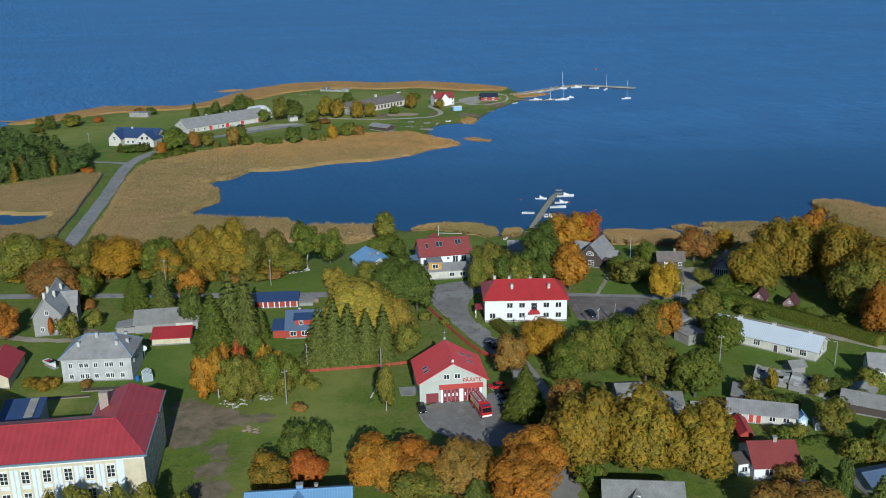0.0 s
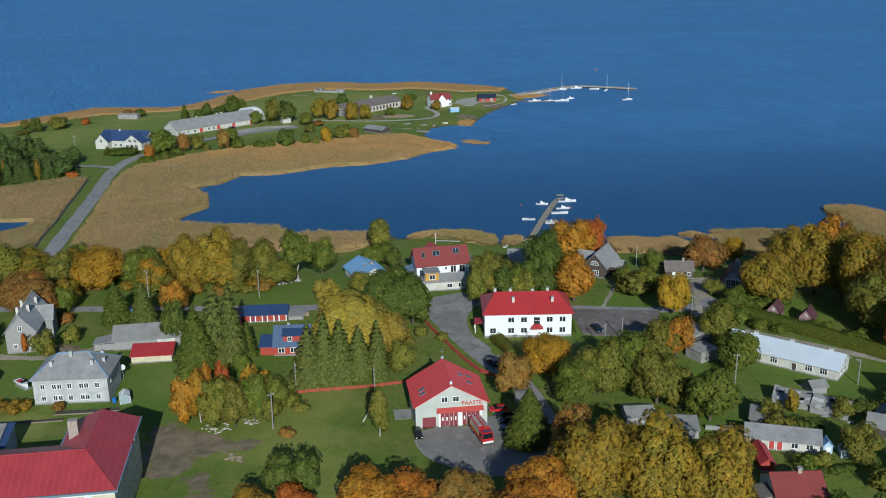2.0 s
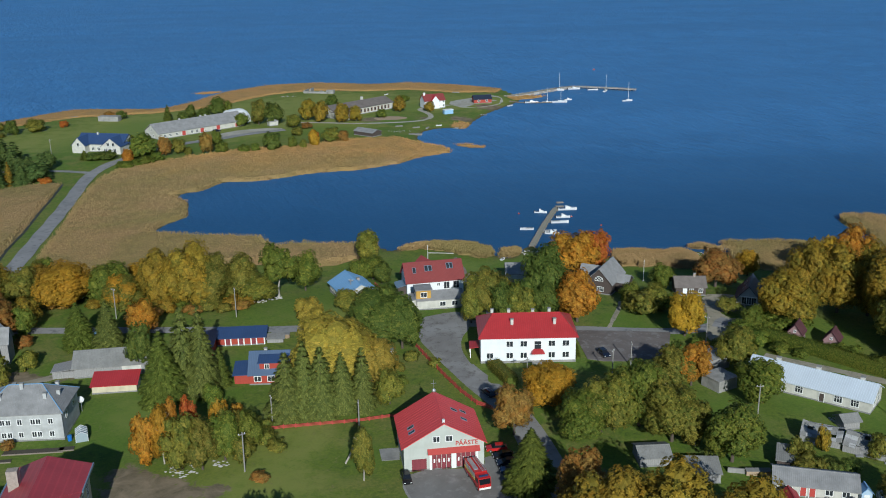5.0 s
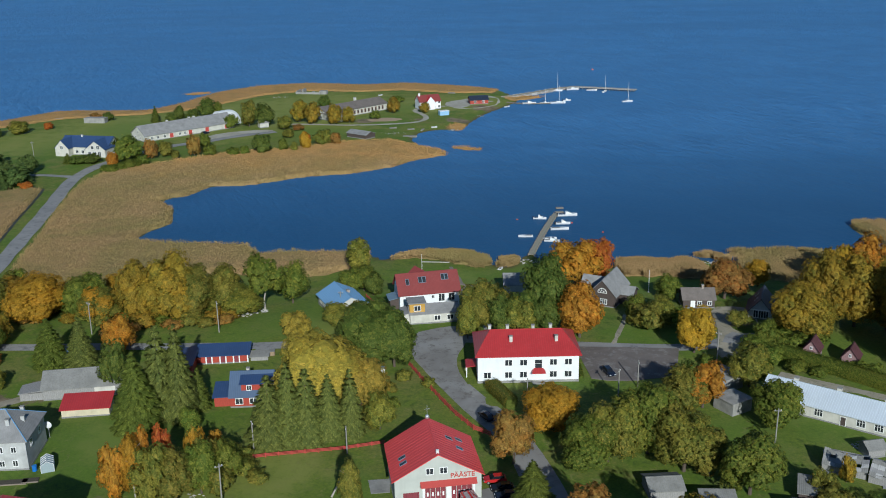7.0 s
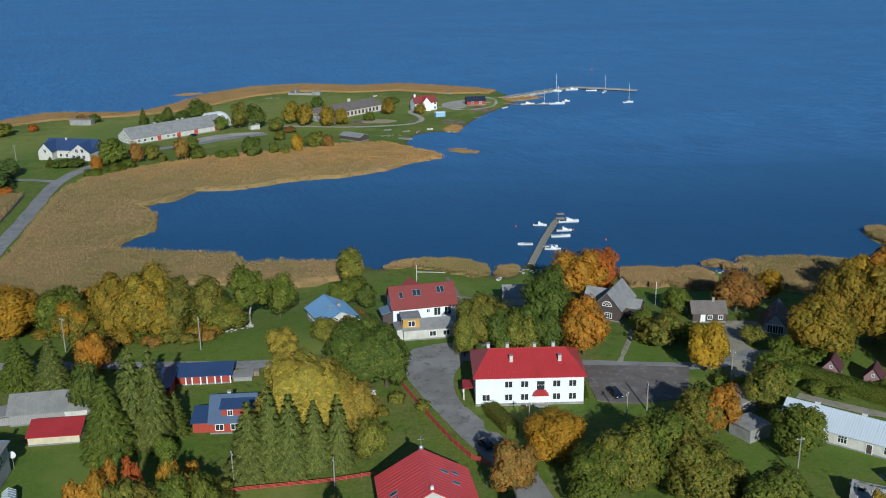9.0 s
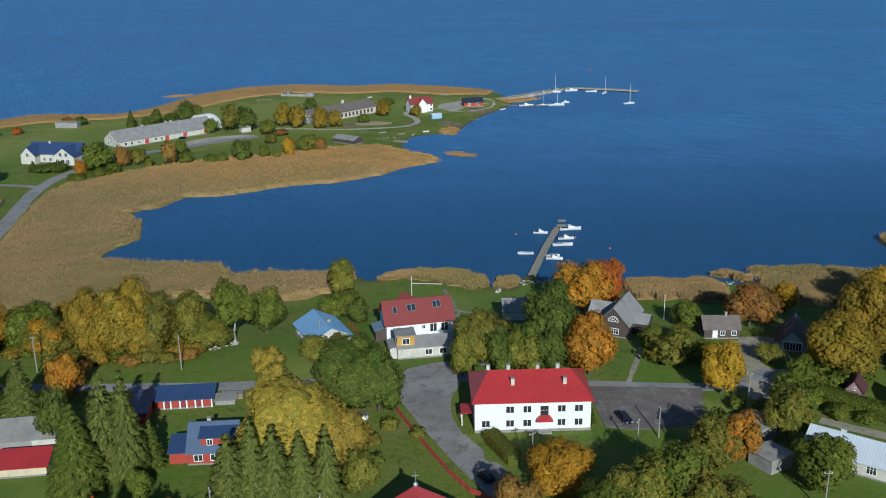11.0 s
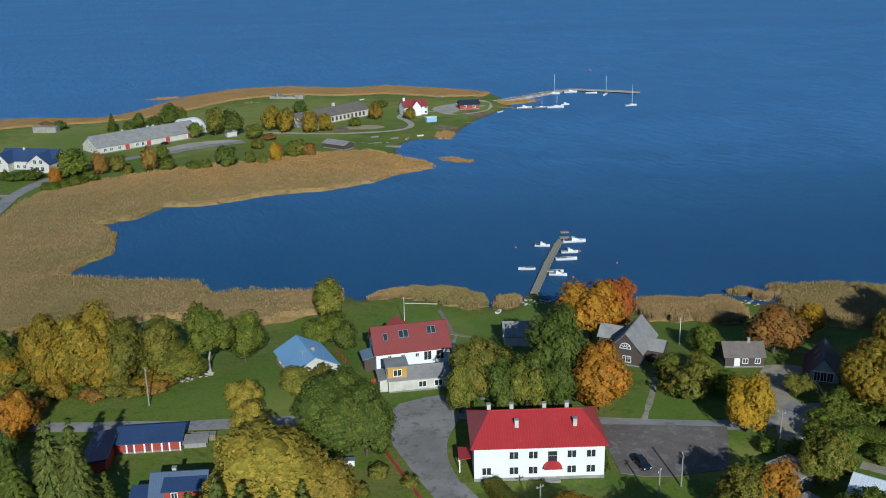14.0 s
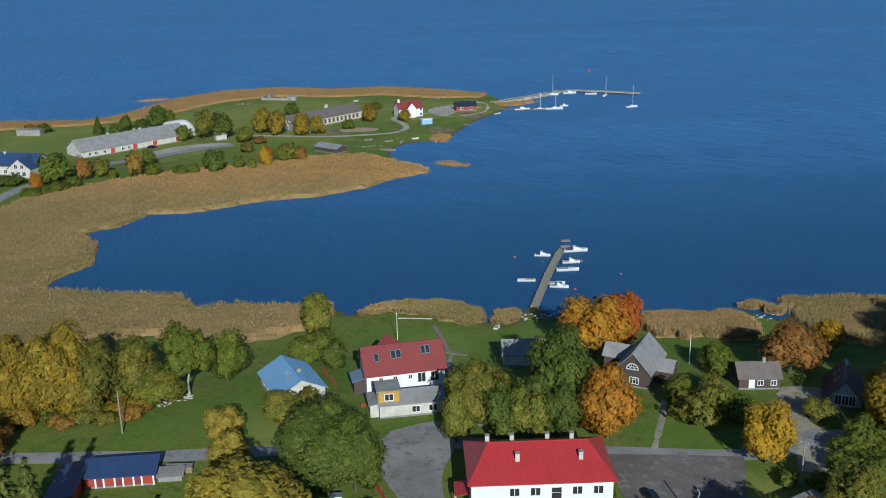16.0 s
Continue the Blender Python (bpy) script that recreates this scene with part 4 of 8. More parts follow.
def spruce_mesh(name, seed, n, rx, tall, low, leaf, tiers=17, slim=1.0):
    """Tiers of drooping boughs round a stem, each a flat fan of twigs."""
    rng = np.random.default_rng(seed)
    boughs = 10
    per = rng.uniform(0.78, 1.12, (tiers, boughs))
    turn = rng.uniform(0, 6.28, tiers)
    level = rng.uniform(-0.3, 0.3, (tiers, boughs))
    u_all = 1 - (1 - (np.arange(tiers) + 0.3) / tiers) ** 0.9
    weight = (1 - u_all + 0.05) ** 1.5
    k = rng.choice(tiers, n, p=weight / weight.sum())
    g = rng.integers(0, boughs, n)
    u = u_all[k] + level[k, g] / tiers
    full = rx * ((1 - u) ** slim + 0.03) * per[k, g] * np.where(u < 0.12, 0.82, 1.0)
    part_out = np.sqrt(rng.uniform(0.03, 1, n))
    fan = rng.normal(0, 0.17, n) * (1.15 - 0.5 * part_out)
    a = turn[k] + g * 2 * math.pi / boughs + fan
    rad = full * part_out
    drop = 0.50 * (1 - 0.7 * u)
    z = low + (tall - low) * u - rad * drop + 0.10 * rad * part_out + rng.normal(0, 0.09, n) - 0.5 * np.abs(fan) * rad
    p = np.stack([rad * np.cos(a), rad * np.sin(a), np.maximum(z, 0.2)], -1)
    flat = np.stack([np.cos(a), np.sin(a), 0 * a], -1)
    out = unit(flat + np.array([0, 0, -0.45]) + rng.normal(0, 0.2, (n, 3)))
    side = unit(np.cross(out, np.array([0, 0, 1.0]) + rng.normal(0, 0.35, (n, 3))))
    size = leaf * rng.uniform(0.65, 1.35, (n, 1))
    corners = np.stack([p - out * size - side * size * 0.7, p - out * size + side * size * 0.7, p + out * size * 1.6], 1)
    face = unit(flat * 0.85 + np.array([0, 0, 0.62]) + 0.5 * fan[:, None] * np.stack([-np.sin(a), np.cos(a), 0 * a], -1) * 3 + rng.normal(0, 0.12, (n, 3)))
    turned = (np.cross(corners[:, 1] - corners[:, 0], corners[:, 2] - corners[:, 0]) * face).sum(1) < 0
    corners[turned] = corners[turned][:, ::-1]
    # tone: random by bough, and darker towards the stem
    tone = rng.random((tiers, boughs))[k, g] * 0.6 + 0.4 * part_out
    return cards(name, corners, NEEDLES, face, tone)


ROUND = [crown_mesh("round_crown", 1, 8200, 4.0, 0.8, 10.0, 295, 0.16, 11, 0.30, 0.53), crown_mesh("full_crown", 2, 8200, 4.0, 0.4, 10.0, 320, 0.16, 13, 0.45, 0.57), crown_mesh("uneven_crown", 3, 8200, 4.1, 0.7, 10.0, 271, 0.16, 9, 0.40, 0.63),
         crown_mesh("peaked_crown", 13, 8200, 4.0, 0.5, 10.2, 295, 0.16, 12, 0.70, 0.57), crown_mesh("leaning_crown", 14, 8200, 4.1, 0.7, 10.0, 271, 0.16, 8, 0.25, 0.64), crown_mesh("broad_crown", 15, 8200, 4.1, 0.6, 9.9, 295, 0.16, 10, 0.15, 0.61)]
BIG = [crown_mesh("great_crown", 31, 15500, 4.0, 0.6, 10.0, 566, 0.118, 14, 0.30, 0.57), crown_mesh("great_uneven_crown", 32, 15500, 4.1, 0.5, 10.0, 542, 0.118, 11, 0.45, 0.63), crown_mesh("great_broad_crown", 35, 15500, 4.1, 0.5, 9.9, 566, 0.118, 16, 0.20, 0.61),
       crown_mesh("great_peaked_crown", 36, 15500, 4.0, 0.4, 10.1, 542, 0.118, 13, 0.65, 0.59)]
HUGE = [crown_mesh("vast_crown", 41, 23000, 4.0, 0.6, 10.0, 900, 0.098, 18, 0.30, 0.58), crown_mesh("vast_uneven_crown", 42, 23000, 4.1, 0.5, 10.0, 860, 0.098, 15, 0.35, 0.62)]
SMALL = [crown_mesh("small_crown", 33, 4600, 4.0, 0.5, 10.0, 172, 0.22, 8, 0.35, 0.57), crown_mesh("small_uneven_crown", 34, 4600, 4.1, 0.4, 10.0, 156, 0.22, 7, 0.5, 0.64), crown_mesh("small_ragged_crown", 37, 4600, 4.1, 0.3, 10.0, 156, 0.22, 9, 0.2, 0.68)]
TALL = [crown_mesh("tall_crown", 4, 8000, 2.7, 1.0, 10.0, 246, 0.145, 12, 0.5, 0.55)]
BUSHES = [crown_mesh("bush_crown", 6, 2500, 1.55, 0.0, 2.15, 98, 0.10, 8, 0.2, 0.61), crown_mesh("low_bush_crown", 7, 2500, 1.6, 0.0, 2.0, 92, 0.10, 9, 0.1, 0.68), crown_mesh("ragged_bush_crown", 17, 2500, 1.6, 0.0, 2.2, 82, 0.10, 7, 0.3, 0.74)]
SPRUCES = [spruce_mesh("spruce_boughs", 8, 15000, 2.8, 12.0, 1.3, 0.15), spruce_mesh("dense_spruce_boughs", 9, 15000, 3.0, 12.0, 1.0, 0.15, 15, 0.85)]
FAR_ROUND = [crown_mesh("far_crown", 21, 2200, 4.0, 0.2, 10.0, 147, 0.36, 10, 0.3, 0.57), crown_mesh("far_uneven_crown", 22, 2200, 4.1, 0.2, 10.0, 131, 0.36, 8, 0.45, 0.66), crown_mesh("far_broad_crown", 24, 2200, 4.1, 0.1, 9.8, 131, 0.36, 9, 0.1, 0.66)]
FAR_SPRUCES = [spruce_mesh("far_spruce_boughs", 23, 2000, 2.8, 12.0, 0.6, 0.44, 11), spruce_mesh("far_broad_boughs", 25, 2000, 3.1, 12.0, 0.6, 0.46, 9, 0.7)]
LOOSE = [crown_mesh("loose_crown", 5, 6000, 3.0, 2.6, 10.0, 110, 0.18, 9, 0.35, 0.74, 0.35)]
TRUNKS = [trunk_mesh("trunk", 7.2, 0.26, 3, 1, BARK), trunk_mesh("trunk", 6.9, 0.20, 4, 2, PALE_BARK), trunk_mesh("trunk", 10.5, 0.22, 0, 3, BARK, 0.03), trunk_mesh("stems", 1.1, 0.07, 3, 4, BARK, 0.2)]
KINDS = {"round": (ROUND, TRUNKS[0], 10.0, 4.0), "tall": (TALL, TRUNKS[1], 10.0, 2.7), "huge_round": (HUGE, TRUNKS[0], 10.0, 4.0), "big_round": (BIG, TRUNKS[0], 10.0, 4.0), "small_round": (SMALL, TRUNKS[0], 10.0, 4.0), "loose": (LOOSE, TRUNKS[1], 10.0, 2.8), "bush": (BUSHES, TRUNKS[3], 2.2, 1.55), "spruce": (SPRUCES, TRUNKS[2], 12.0, 2.6),
         "far_round": (FAR_ROUND, TRUNKS[0], 10.0, 4.0), "far_tall": (FAR_ROUND, TRUNKS[0], 10.0, 4.0), "far_bush": (FAR_ROUND, TRUNKS[3], 10.0, 4.0), "far_spruce": (FAR_SPRUCES, TRUNKS[2], 12.0, 2.6)}
tree_count = 0


def tree(shape, leaves, label, x, y, tall, r, name=None, group=""):
    """A tree or bush: its trunk and limbs, and its crown of many leaves."""
    global tree_count
    tree_count += 1
    rng = random.Random(tree_count * 7 + 3)
    crowns, trunk, full, wide = KINDS["far_" + shape if y > 430 else "huge_round" if shape == "round" and 7.3 < r and y < 312 else "big_round" if shape == "round" and 5.3 < r and y < 312 else "small_round" if shape == "round" and r < 3.4 else shape]
    ob = thing(name or ("bush" if shape == "bush" else shape if shape == "spruce" else "tree"), pose(x, y, ground_at(x, y) - 0.05, 0, 0, rng.uniform(0, 360)), label, "bush" if shape == "bush" else "tree", group)
    k, s = tall / full, r / wide * (1.0 if shape == "spruce" else 1.10)
    ob.scale = (s, s * rng.uniform(0.9, 1.1), k)
    t = new("trunk", trunk)
    t.parent = ob
    c = new("crown", rng.choice(crowns))
    c.parent = ob
    c.material_slots[0].link = "OBJECT"
    c.material_slots[0].material = leaves
    return ob


def grove(shape, leaves, label, rows, group=""):
    for x, y, tall, r in rows:
        tree(shape, leaves, label, x, y, tall, r, group=group)


# ---- roads, yards and paths ----
ribbon("road", [(23, 120), (22.5, 171), (22, 197), (21, 215), (17, 234), (9, 251), (2, 266), (-1, 280), (0, 289)], 7.0, OLD_ASPHALT, "worn grey asphalt village street")
ribbon("road", [(-180, 288), (-110, 286.5), (-76, 285.5), (-40, 284), (-4, 287), (12, 286), (37, 280.5), (58, 278), (70, 279), (78, 286)], 4.2, ASPHALT, "narrow pale asphalt lane past the houses", lift=0.05)
yard("pavement", [(-5.8, 290), (-5.0, 276), (-2.0, 268), (4, 262), (8.4, 253), (10.0, 254), (7.6, 261), (5.9, 268), (6.0, 276), (8.5, 283), (9.0, 290), (8.2, 294), (4, 295)], OLD_ASPHALT, "patched asphalt yard at the crossroads", 0.11)
yard("pavement", [(35.2, 280.0), (36.6, 261.6), (40.5, 260.2), (45.5, 259.8), (56.0, 261.8), (58.5, 270), (60.5, 277.5), (48, 279.0)], STAINED, "stained asphalt car park", 0.09, rounds=0)
yard("pavement", [(-127.9, 542.3), (-115.7, 568.1), (-105.1, 577.7), (-84.6, 582.4), (-83.0, 573.3), (-101.6, 562.5), (-114.9, 548.9)], PALE_GRAVEL, "pale gravel strip before the long barn")
yard("pavement", [(-6.7, 210), (-6.6, 203), (-4, 197), (1, 193), (9, 189), (20, 190), (20, 216), (9, 216), (9, 211)], YARD, "dark asphalt fire station yard")
ribbon("kerb", [(-6.9, 207), (-6.6, 203), (-4.2, 197.2), (1, 193), (9, 189.2)], 0.5, CONCRETE, "pale concrete kerb round the yard", "kerb", lift=0.16, rounds=1)
yard("pavement", [(-12.2, 219.0), (-8.0, 219.4), (-7.9, 214.6), (-11.4, 214.2)], CONCRETE, "square concrete slab in the grass", rounds=0)
yard("pavement", [(75.5, 306), (84, 306), (86.5, 302), (84.5, 291), (84, 286), (83, 281), (78, 276), (72, 271), (68.5, 272), (71, 281), (74, 292)], GRAVEL, "trodden gravel drive beside the lawn")
ribbon("road", [(-132, 300), (-138.3, 346), (-142.3, 376), (-147.9, 420), (-152.6, 450), (-155.5, 468), (-156.6, 484), (-154.2, 497), (-149, 509), (-145, 520), (-132, 541), (-113, 553), (-100, 566), (-82, 575)], 5.9, ASPHALT, "straight pale asphalt causeway through the reeds", lift=0.14, rounds=1)
ribbon("road", [(-159, 484), (-172, 488), (-200, 489)], 4.0, ASPHALT, "pale asphalt turning", lift=0.06)
ribbon("road", [(-84, 597.5), (-65, 595.5), (-45, 590), (-24, 591), (-8, 595), (-1.7, 605), (-4, 620), (-11, 634), (-2, 645), (20, 648), (38, 662)], 3.2, PALE_GRAVEL, "pale gravel track on the spit")
yard("pavement", [(8.2, 649.7), (17.9, 634.0), (31.5, 640.0), (42.7, 655.1), (42.4, 674.6), (34.1, 684.8), (22.7, 671.3), (10.1, 662.0)], PALE_GRAVEL, "grey gravel harbour yard")
ribbon("ditch", [(-145, 346), (-149.3, 370), (-151.4, 390), (-155.4, 413), (-158.9, 438), (-163, 462)], 1.1, plain("dark_ditch_mud", (0.035, 0.038, 0.022), 0.6, 0.0, 0.4, 1.5), "dark wet ditch beside the causeway", "ditch", lift=0.05, rounds=1)
ribbon("path", [(45.0, 281), (47.2, 287), (50.6, 296.1), (51.8, 301)], 1.3, GRAVEL, "narrow trodden garden path", "path")
ribbon("path", [(14, 292), (13, 306), (8, 322), (10, 332)], 1.0, CONCRETE, "narrow concrete garden path", "path")
ribbon("road", [(-130, 258), (-112, 251), (-98, 252), (-86, 262)], 3.0, GRAVEL, "grassy gravel lane")
ribbon("road", [(80, 262), (100, 248), (114, 238)], 3.0, GRAVEL, "pale gravel lane behind the long house")


# ---- village houses ----
def apartment_house():
    h = House("apartment_house", "white two-storey apartment house with a red metal hip roof", "house", 10.4, 260.2, 0.3, 23.0, 13.6, 6.6, 10.2, "hip", WHITE_WALL, RED_ROOF, 0.6, plinth=0.6, plinth_mat=CONCRETE, hip=3.2)
    h.win("f", 4.3, 1.5, 1.35, 7.0, 10.4, 17.2, 20.6)
    h.win("f", 1.3, 1.5, 1.35, 2.2, 7.0, 10.4, 17.2, 20.6)
    h.win("f", 3.0, 1.6, 2.6, 13.8, style=1)
    h.door("f", 13.8, 1.2, 2.0, TRIM, 0.5, "white entrance door")
    h.win("l", 4.3, 1.5, 1.35, 3.0, 8.0).win("r", 4.3, 1.5, 1.35, 3.0, 8.0).win("r", 1.3, 1.5, 1.35, 3.0, 8.0)
    for u, v in ((3.2, 8.2), (7.4, 9.0), (17.4, 8.4), (7.8, 3.6), (18.2, 3.6), (13.5, 10.0)):
        h.chimney(u, v, 1.5, OFF_WHITE, 0.7)
    c = Mesh().slab([(12.2, -1.5, 2.9), (15.4, -1.5, 2.9), (14.8, 0, 3.6), (12.8, 0, 3.6)], 0.14)
    c.slab([(12.2, -1.5, 2.9), (12.8, 0, 3.6), (12.2, 0, 2.9)], 0.1).slab([(15.4, -1.5, 2.9), (15.4, 0, 2.9), (14.8, 0, 3.6)], 0.1)
    part("entrance_canopy", c, RED_ROOF, h.ob, "red metal canopy")
    part("entrance_step", Mesh().box(12.4, -1.3, 0, 15.2, 0, 0.3), CONCRETE, h.ob)
    p = Mesh().slab([(-2.6, 3.0, 2.8), (-0.1, 3.0, 3.1), (-0.1, 7.5, 3.1), (-2.6, 7.5, 2.8)], 0.16)
    part("porch_roof", p, RED_ROOF, h.ob)
    for y in (3.3, 7.2):
        part("porch_post", Mesh().box(-2.5, y - 0.1, 0, -2.3, y + 0.1, 2.7), TRIM, h.ob)


def fire_station():
    w = 15.8
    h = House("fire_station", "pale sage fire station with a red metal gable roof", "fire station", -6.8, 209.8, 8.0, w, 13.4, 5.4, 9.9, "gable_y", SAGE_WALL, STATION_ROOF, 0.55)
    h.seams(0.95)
    h.win("f", 6.0, 1.2, 1.1, 6.4, 8.9)
    for u in (7.4, 12.2):
        d = Mesh()
        for k in range(4):
            d.box(u - 1.9 + k * 0.95, -0.06, 0, u - 1.9 + k * 0.95 + 0.86, 0.02, 3.5)
        g = part("gate", d, DARK_RED, h.ob, "dark red folding gate", h.spot("f", 0, 0.05))
        for k in range(4):
            x = u - 1.9 + k * 0.95
            part("gate_window", Mesh().box(x + 0.28, -0.09, 1.5, x + 0.58, -0.05, 2.3), TRIM, g)
        for x in (u - 2.4, u + 1.95):
            part("gate_post", Mesh().box(x, -0.12, 0, x + 0.45, 0.02, 3.8), TRIM, g)
    part("side_gate", Mesh().box(1.5, -0.06, 0, 4.4, 0.02, 2.6), DARK_RED, h.ob, "dark red roller door")
    part("gate_awning", Mesh().slab([(4.6, -1.0, 3.9), (w - 0.9, -1.0, 3.9), (w - 0.9, 0, 4.6), (4.6, 0, 4.6)], 0.12), RED_TRIM, h.ob, "sloping red awning over the gates")
    for u, v in ((2.0, 3.4), (2.0, 5.4), (11.2, 8.6), (13.2, 9.6), (12.8, 6.0)):
        h.skylight(u, v, 0.8, 1.3)
    m = Mesh().rod((w / 2, 0.3, 9.9), (w / 2, 0.3, 10.6), 0.3, 0.3, 8)
    part("vent", m, TRIM, h.ob)
    part("antenna", Mesh().rod((w / 2, 13.6, 9.9), (w / 2, 13.6, 12.8), 0.05, 0.04, 5).rod((w / 2 - 0.6, 13.6, 12.0), (w / 2 + 0.6, 13.6, 12.0), 0.04, 0.04, 4).ball((w / 2, 13.6, 10.4), 0.45, 0.45, 0.45), STEEL, h.ob)
    letters = bpy.data.curves.new("lettering", "FONT")
    letters.body, letters.size, letters.extrude, letters.align_x, letters.offset = "PÄÄSTE", 1.32, 0.04, "LEFT", 0.018
    letters.materials.append(RED_TRIM)
    sign = new("lettering", letters)
    sign.parent, sign.matrix_basis = h.ob, pose(10.1, -0.06, 4.95, 90, 0, 0)
    sign["label"] = "red sign letters"


def grey_house():
    h = House("apartment_house", "grey rendered two-storey house with a grey hip roof", "house", -95.4, 224.6, 3.5, 17.0, 11.5, 6.2, 10.3, "hip", GREY_WALL, GREY_ROOF, 0.5, hip=5.0, cap=BLUE_ROOF)
    for z in (3.9, 1.0):
        h.win("f", z, 0.85, 1.1, 2.2, 4.8, 6.0, 8.3, 11.0, 12.1, 14.6)
    h.win("r", 3.9, 0.95, 1.3, 3.0, 8.0)
    for u, v in ((3.9, 2.9), (13.2, 2.9), (8.0, 5.0), (15.2, 5.5), (5.0, 9.0), (14.0, 9.0)):
        h.chimney(u, v, 1.3, GREY_WALL, 0.7)


def school():
    yaw = 7.5
    h = House("school", "cream three-storey school with a red seamed metal roof", "school", -129.7, 158.4, yaw, 72.0, 17.0, 11.6, 15.2, "hip", CREAM_WALL, SCHOOL_ROOF, 0.7, hip=5.9, plinth=0.5)
    for z in (7.3, 2.7):
        h.win("f", z, 1.35, 2.4, *[65.9 - 3.9 * i for i in range(17)])
        h.win("r", z, 1.2, 2.2, 2.5, 6.0, 9.5, 13.0)
    for i in range(17):
        for k in (-0.75, 0.1):
            u = 65.9 - 3.9 * i + 1.95 + k
            part("pilaster", Mesh().box(u, -0.08, 0.6, u + 0.66, 0.02, 10.2), PALE_BLUE, h.ob, "bluish white pilaster strip")
        part("window_hood", Mesh().box(65.9 - 3.9 * i - 0.9, -0.1, 9.95, 65.9 - 3.9 * i + 0.9, 0.02, 10.15), TRIM, h.ob)
        part("apron_panel", Mesh().box(65.9 - 3.9 * i - 0.8, -0.06, 6.1, 65.9 - 3.9 * i + 0.8, 0.02, 6.9), PALE_BLUE, h.ob)
    part("end_panel", Mesh().box(67.0, -0.06, 0.6, 68.4, 0.02, 10.8), PALE_BLUE, h.ob, "wide white wall panel")
    part("corner_block", Mesh().box(68.4, -0.3, 0.0, 72.3, 0.02, 10.9), CREAM_WALL, h.ob)
    part("cornice", Mesh().box(-0.3, -0.35, 10.9, 72.3, 0, 11.5), TRIM, h.ob)
    part("gutter", Mesh().box(-0.8, -0.95, 11.45, 72.8, -0.7, 11.85).box(72.7, -0.8, 11.45, 72.95, 15.8, 11.85), GUTTER, h.ob)
    # the wing that runs back from the front range
    m = Mesh().box(60.2, 15.0, 0, 72.0, 26.5, 11.6)
    part("wing_wall", m, CREAM_WALL, h.ob)
    r = Mesh()
    a, b, c, d = (59.5, 8.5, 11.78), (72.72, 8.5, 11.78), (72.72, 27.2, 11.78), (59.5, 27.2, 11.78)
    e, f = (66.1, 8.5, 15.38), (66.1, 24.5, 15.38)
    r.add([a, b, c, d, e, f], [(1, 2, 5, 4), (2, 3, 5), (3, 0, 4, 5)])
    r.add([b, c, d, a, (72.7, 7, 11.4), (72.7, 27.2, 11.4), (59.5, 27.2, 11.4), (59.5, 7, 11.4)], [(0, 1, 5, 4), (1, 2, 6, 5), (2, 3, 7, 6), (4, 5, 6, 7)])
    part("wing_roof", r, SCHOOL_ROOF, h.ob)
    part("wing_gutter", Mesh().box(72.7, 17.8, 11.45, 72.95, 27.4, 11.85), GUTTER, h.ob)
    part("wing_gutter", Mesh().box(59.3, 17.5, 11.45, 59.6, 27.4, 11.85), GUTTER, h.ob)
    for z in (7.3, 2.7):
        h.win("r", z, 1.2, 2.2, 17.0, 20.5, 24.0)
    part("west_wing_wall", Mesh().box(20.0, 17.0, 0, 36.0, 27.5, 11.6), CREAM_WALL, h.ob)
    part("west_wing_roof", Mesh().add([(19.3, 7.0, 11.7), (36.7, 7.0, 11.7), (36.7, 28.2, 11.7), (19.3, 28.2, 11.7), (28.0, 7.0, 15.3), (28.0, 28.2, 15.3)], [(1, 2, 5, 4), (3, 0, 4, 5), (2, 3, 5), (0, 1, 2, 3)]), SCHOOL_ROOF, h.ob)
    part("west_wing_gutter", Mesh().box(36.7, 17.8, 11.45, 36.95, 28.2, 11.85), GUTTER, h.ob)
    part("chimney", Mesh().box(61.0, 18.0, 12.0, 62.8, 19.4, 16.4), BRICK, h.ob)


def courtyard_store():
    # the courtyard's blue shade on this roof is painted in by the navy colour
    h = House("store", "low courtyard store, its roof's blue shade painted in as navy", "outbuilding", -99.0, 196.0, 7.5, 8.5, 8.0, 4.2, 5.4, "shed", GREY_WALL, NAVY_ROOF, 0.3)
    part("light_panel", Mesh().slab([(5.4, 0.3, 4.75), (7.3, 0.3, 4.75), (7.3, 7.6, 5.85), (5.4, 7.6, 5.85)], 0.1), CONCRETE, h.ob, "pale roof strip")


def foreground_roofs():
    h = House("house", "house with a light blue tile-pattern metal roof", "house", -36.0, 150.0, 5.0, 18.5, 14.0, 5.5, 9.3, "gable_x", OFF_WHITE, BLUE_ROOF, 0.5)
    h.chimney(9.4, 8.0, 1.2, BLUE_ROOF, 1.2)
    h.chimney(12.3, 9.3, 1.0, BRICK, 0.6)
    m = Mesh().slab([(9.2, -0.5, 9.3), (9.2, 7.0, 9.45), (3.4, -0.5, 5.4)], 0.12).slab([(9.2, -0.5, 9.3), (15.0, -0.5, 5.4), (9.2, 7.0, 9.45)], 0.12)
    part("cross_gable", m, BLUE_ROOF, h.ob)
    g = House("barn", "long grey corrugated roof on an old outbuilding", "outbuilding", 28.5, 160.5, -5.0, 14.5, 9.0, 3.6, 6.2, "gable_x", GREY_BOARDS, OLD_ROOF, 0.5)
    part("porch_gable", Mesh().slab([(4.0, -3.0, 5.4), (6.2, 3.5, 5.6), (1.5, -3.0, 3.3)], 0.12).slab([(4.0, -3.0, 5.4), (8.5, -3.0, 3.3), (6.2, 3.5, 5.6)], 0.12), OLD_ROOF, g.ob)
    g.chimney(6.2, 1.2, 1.0, TRIM, 0.7)


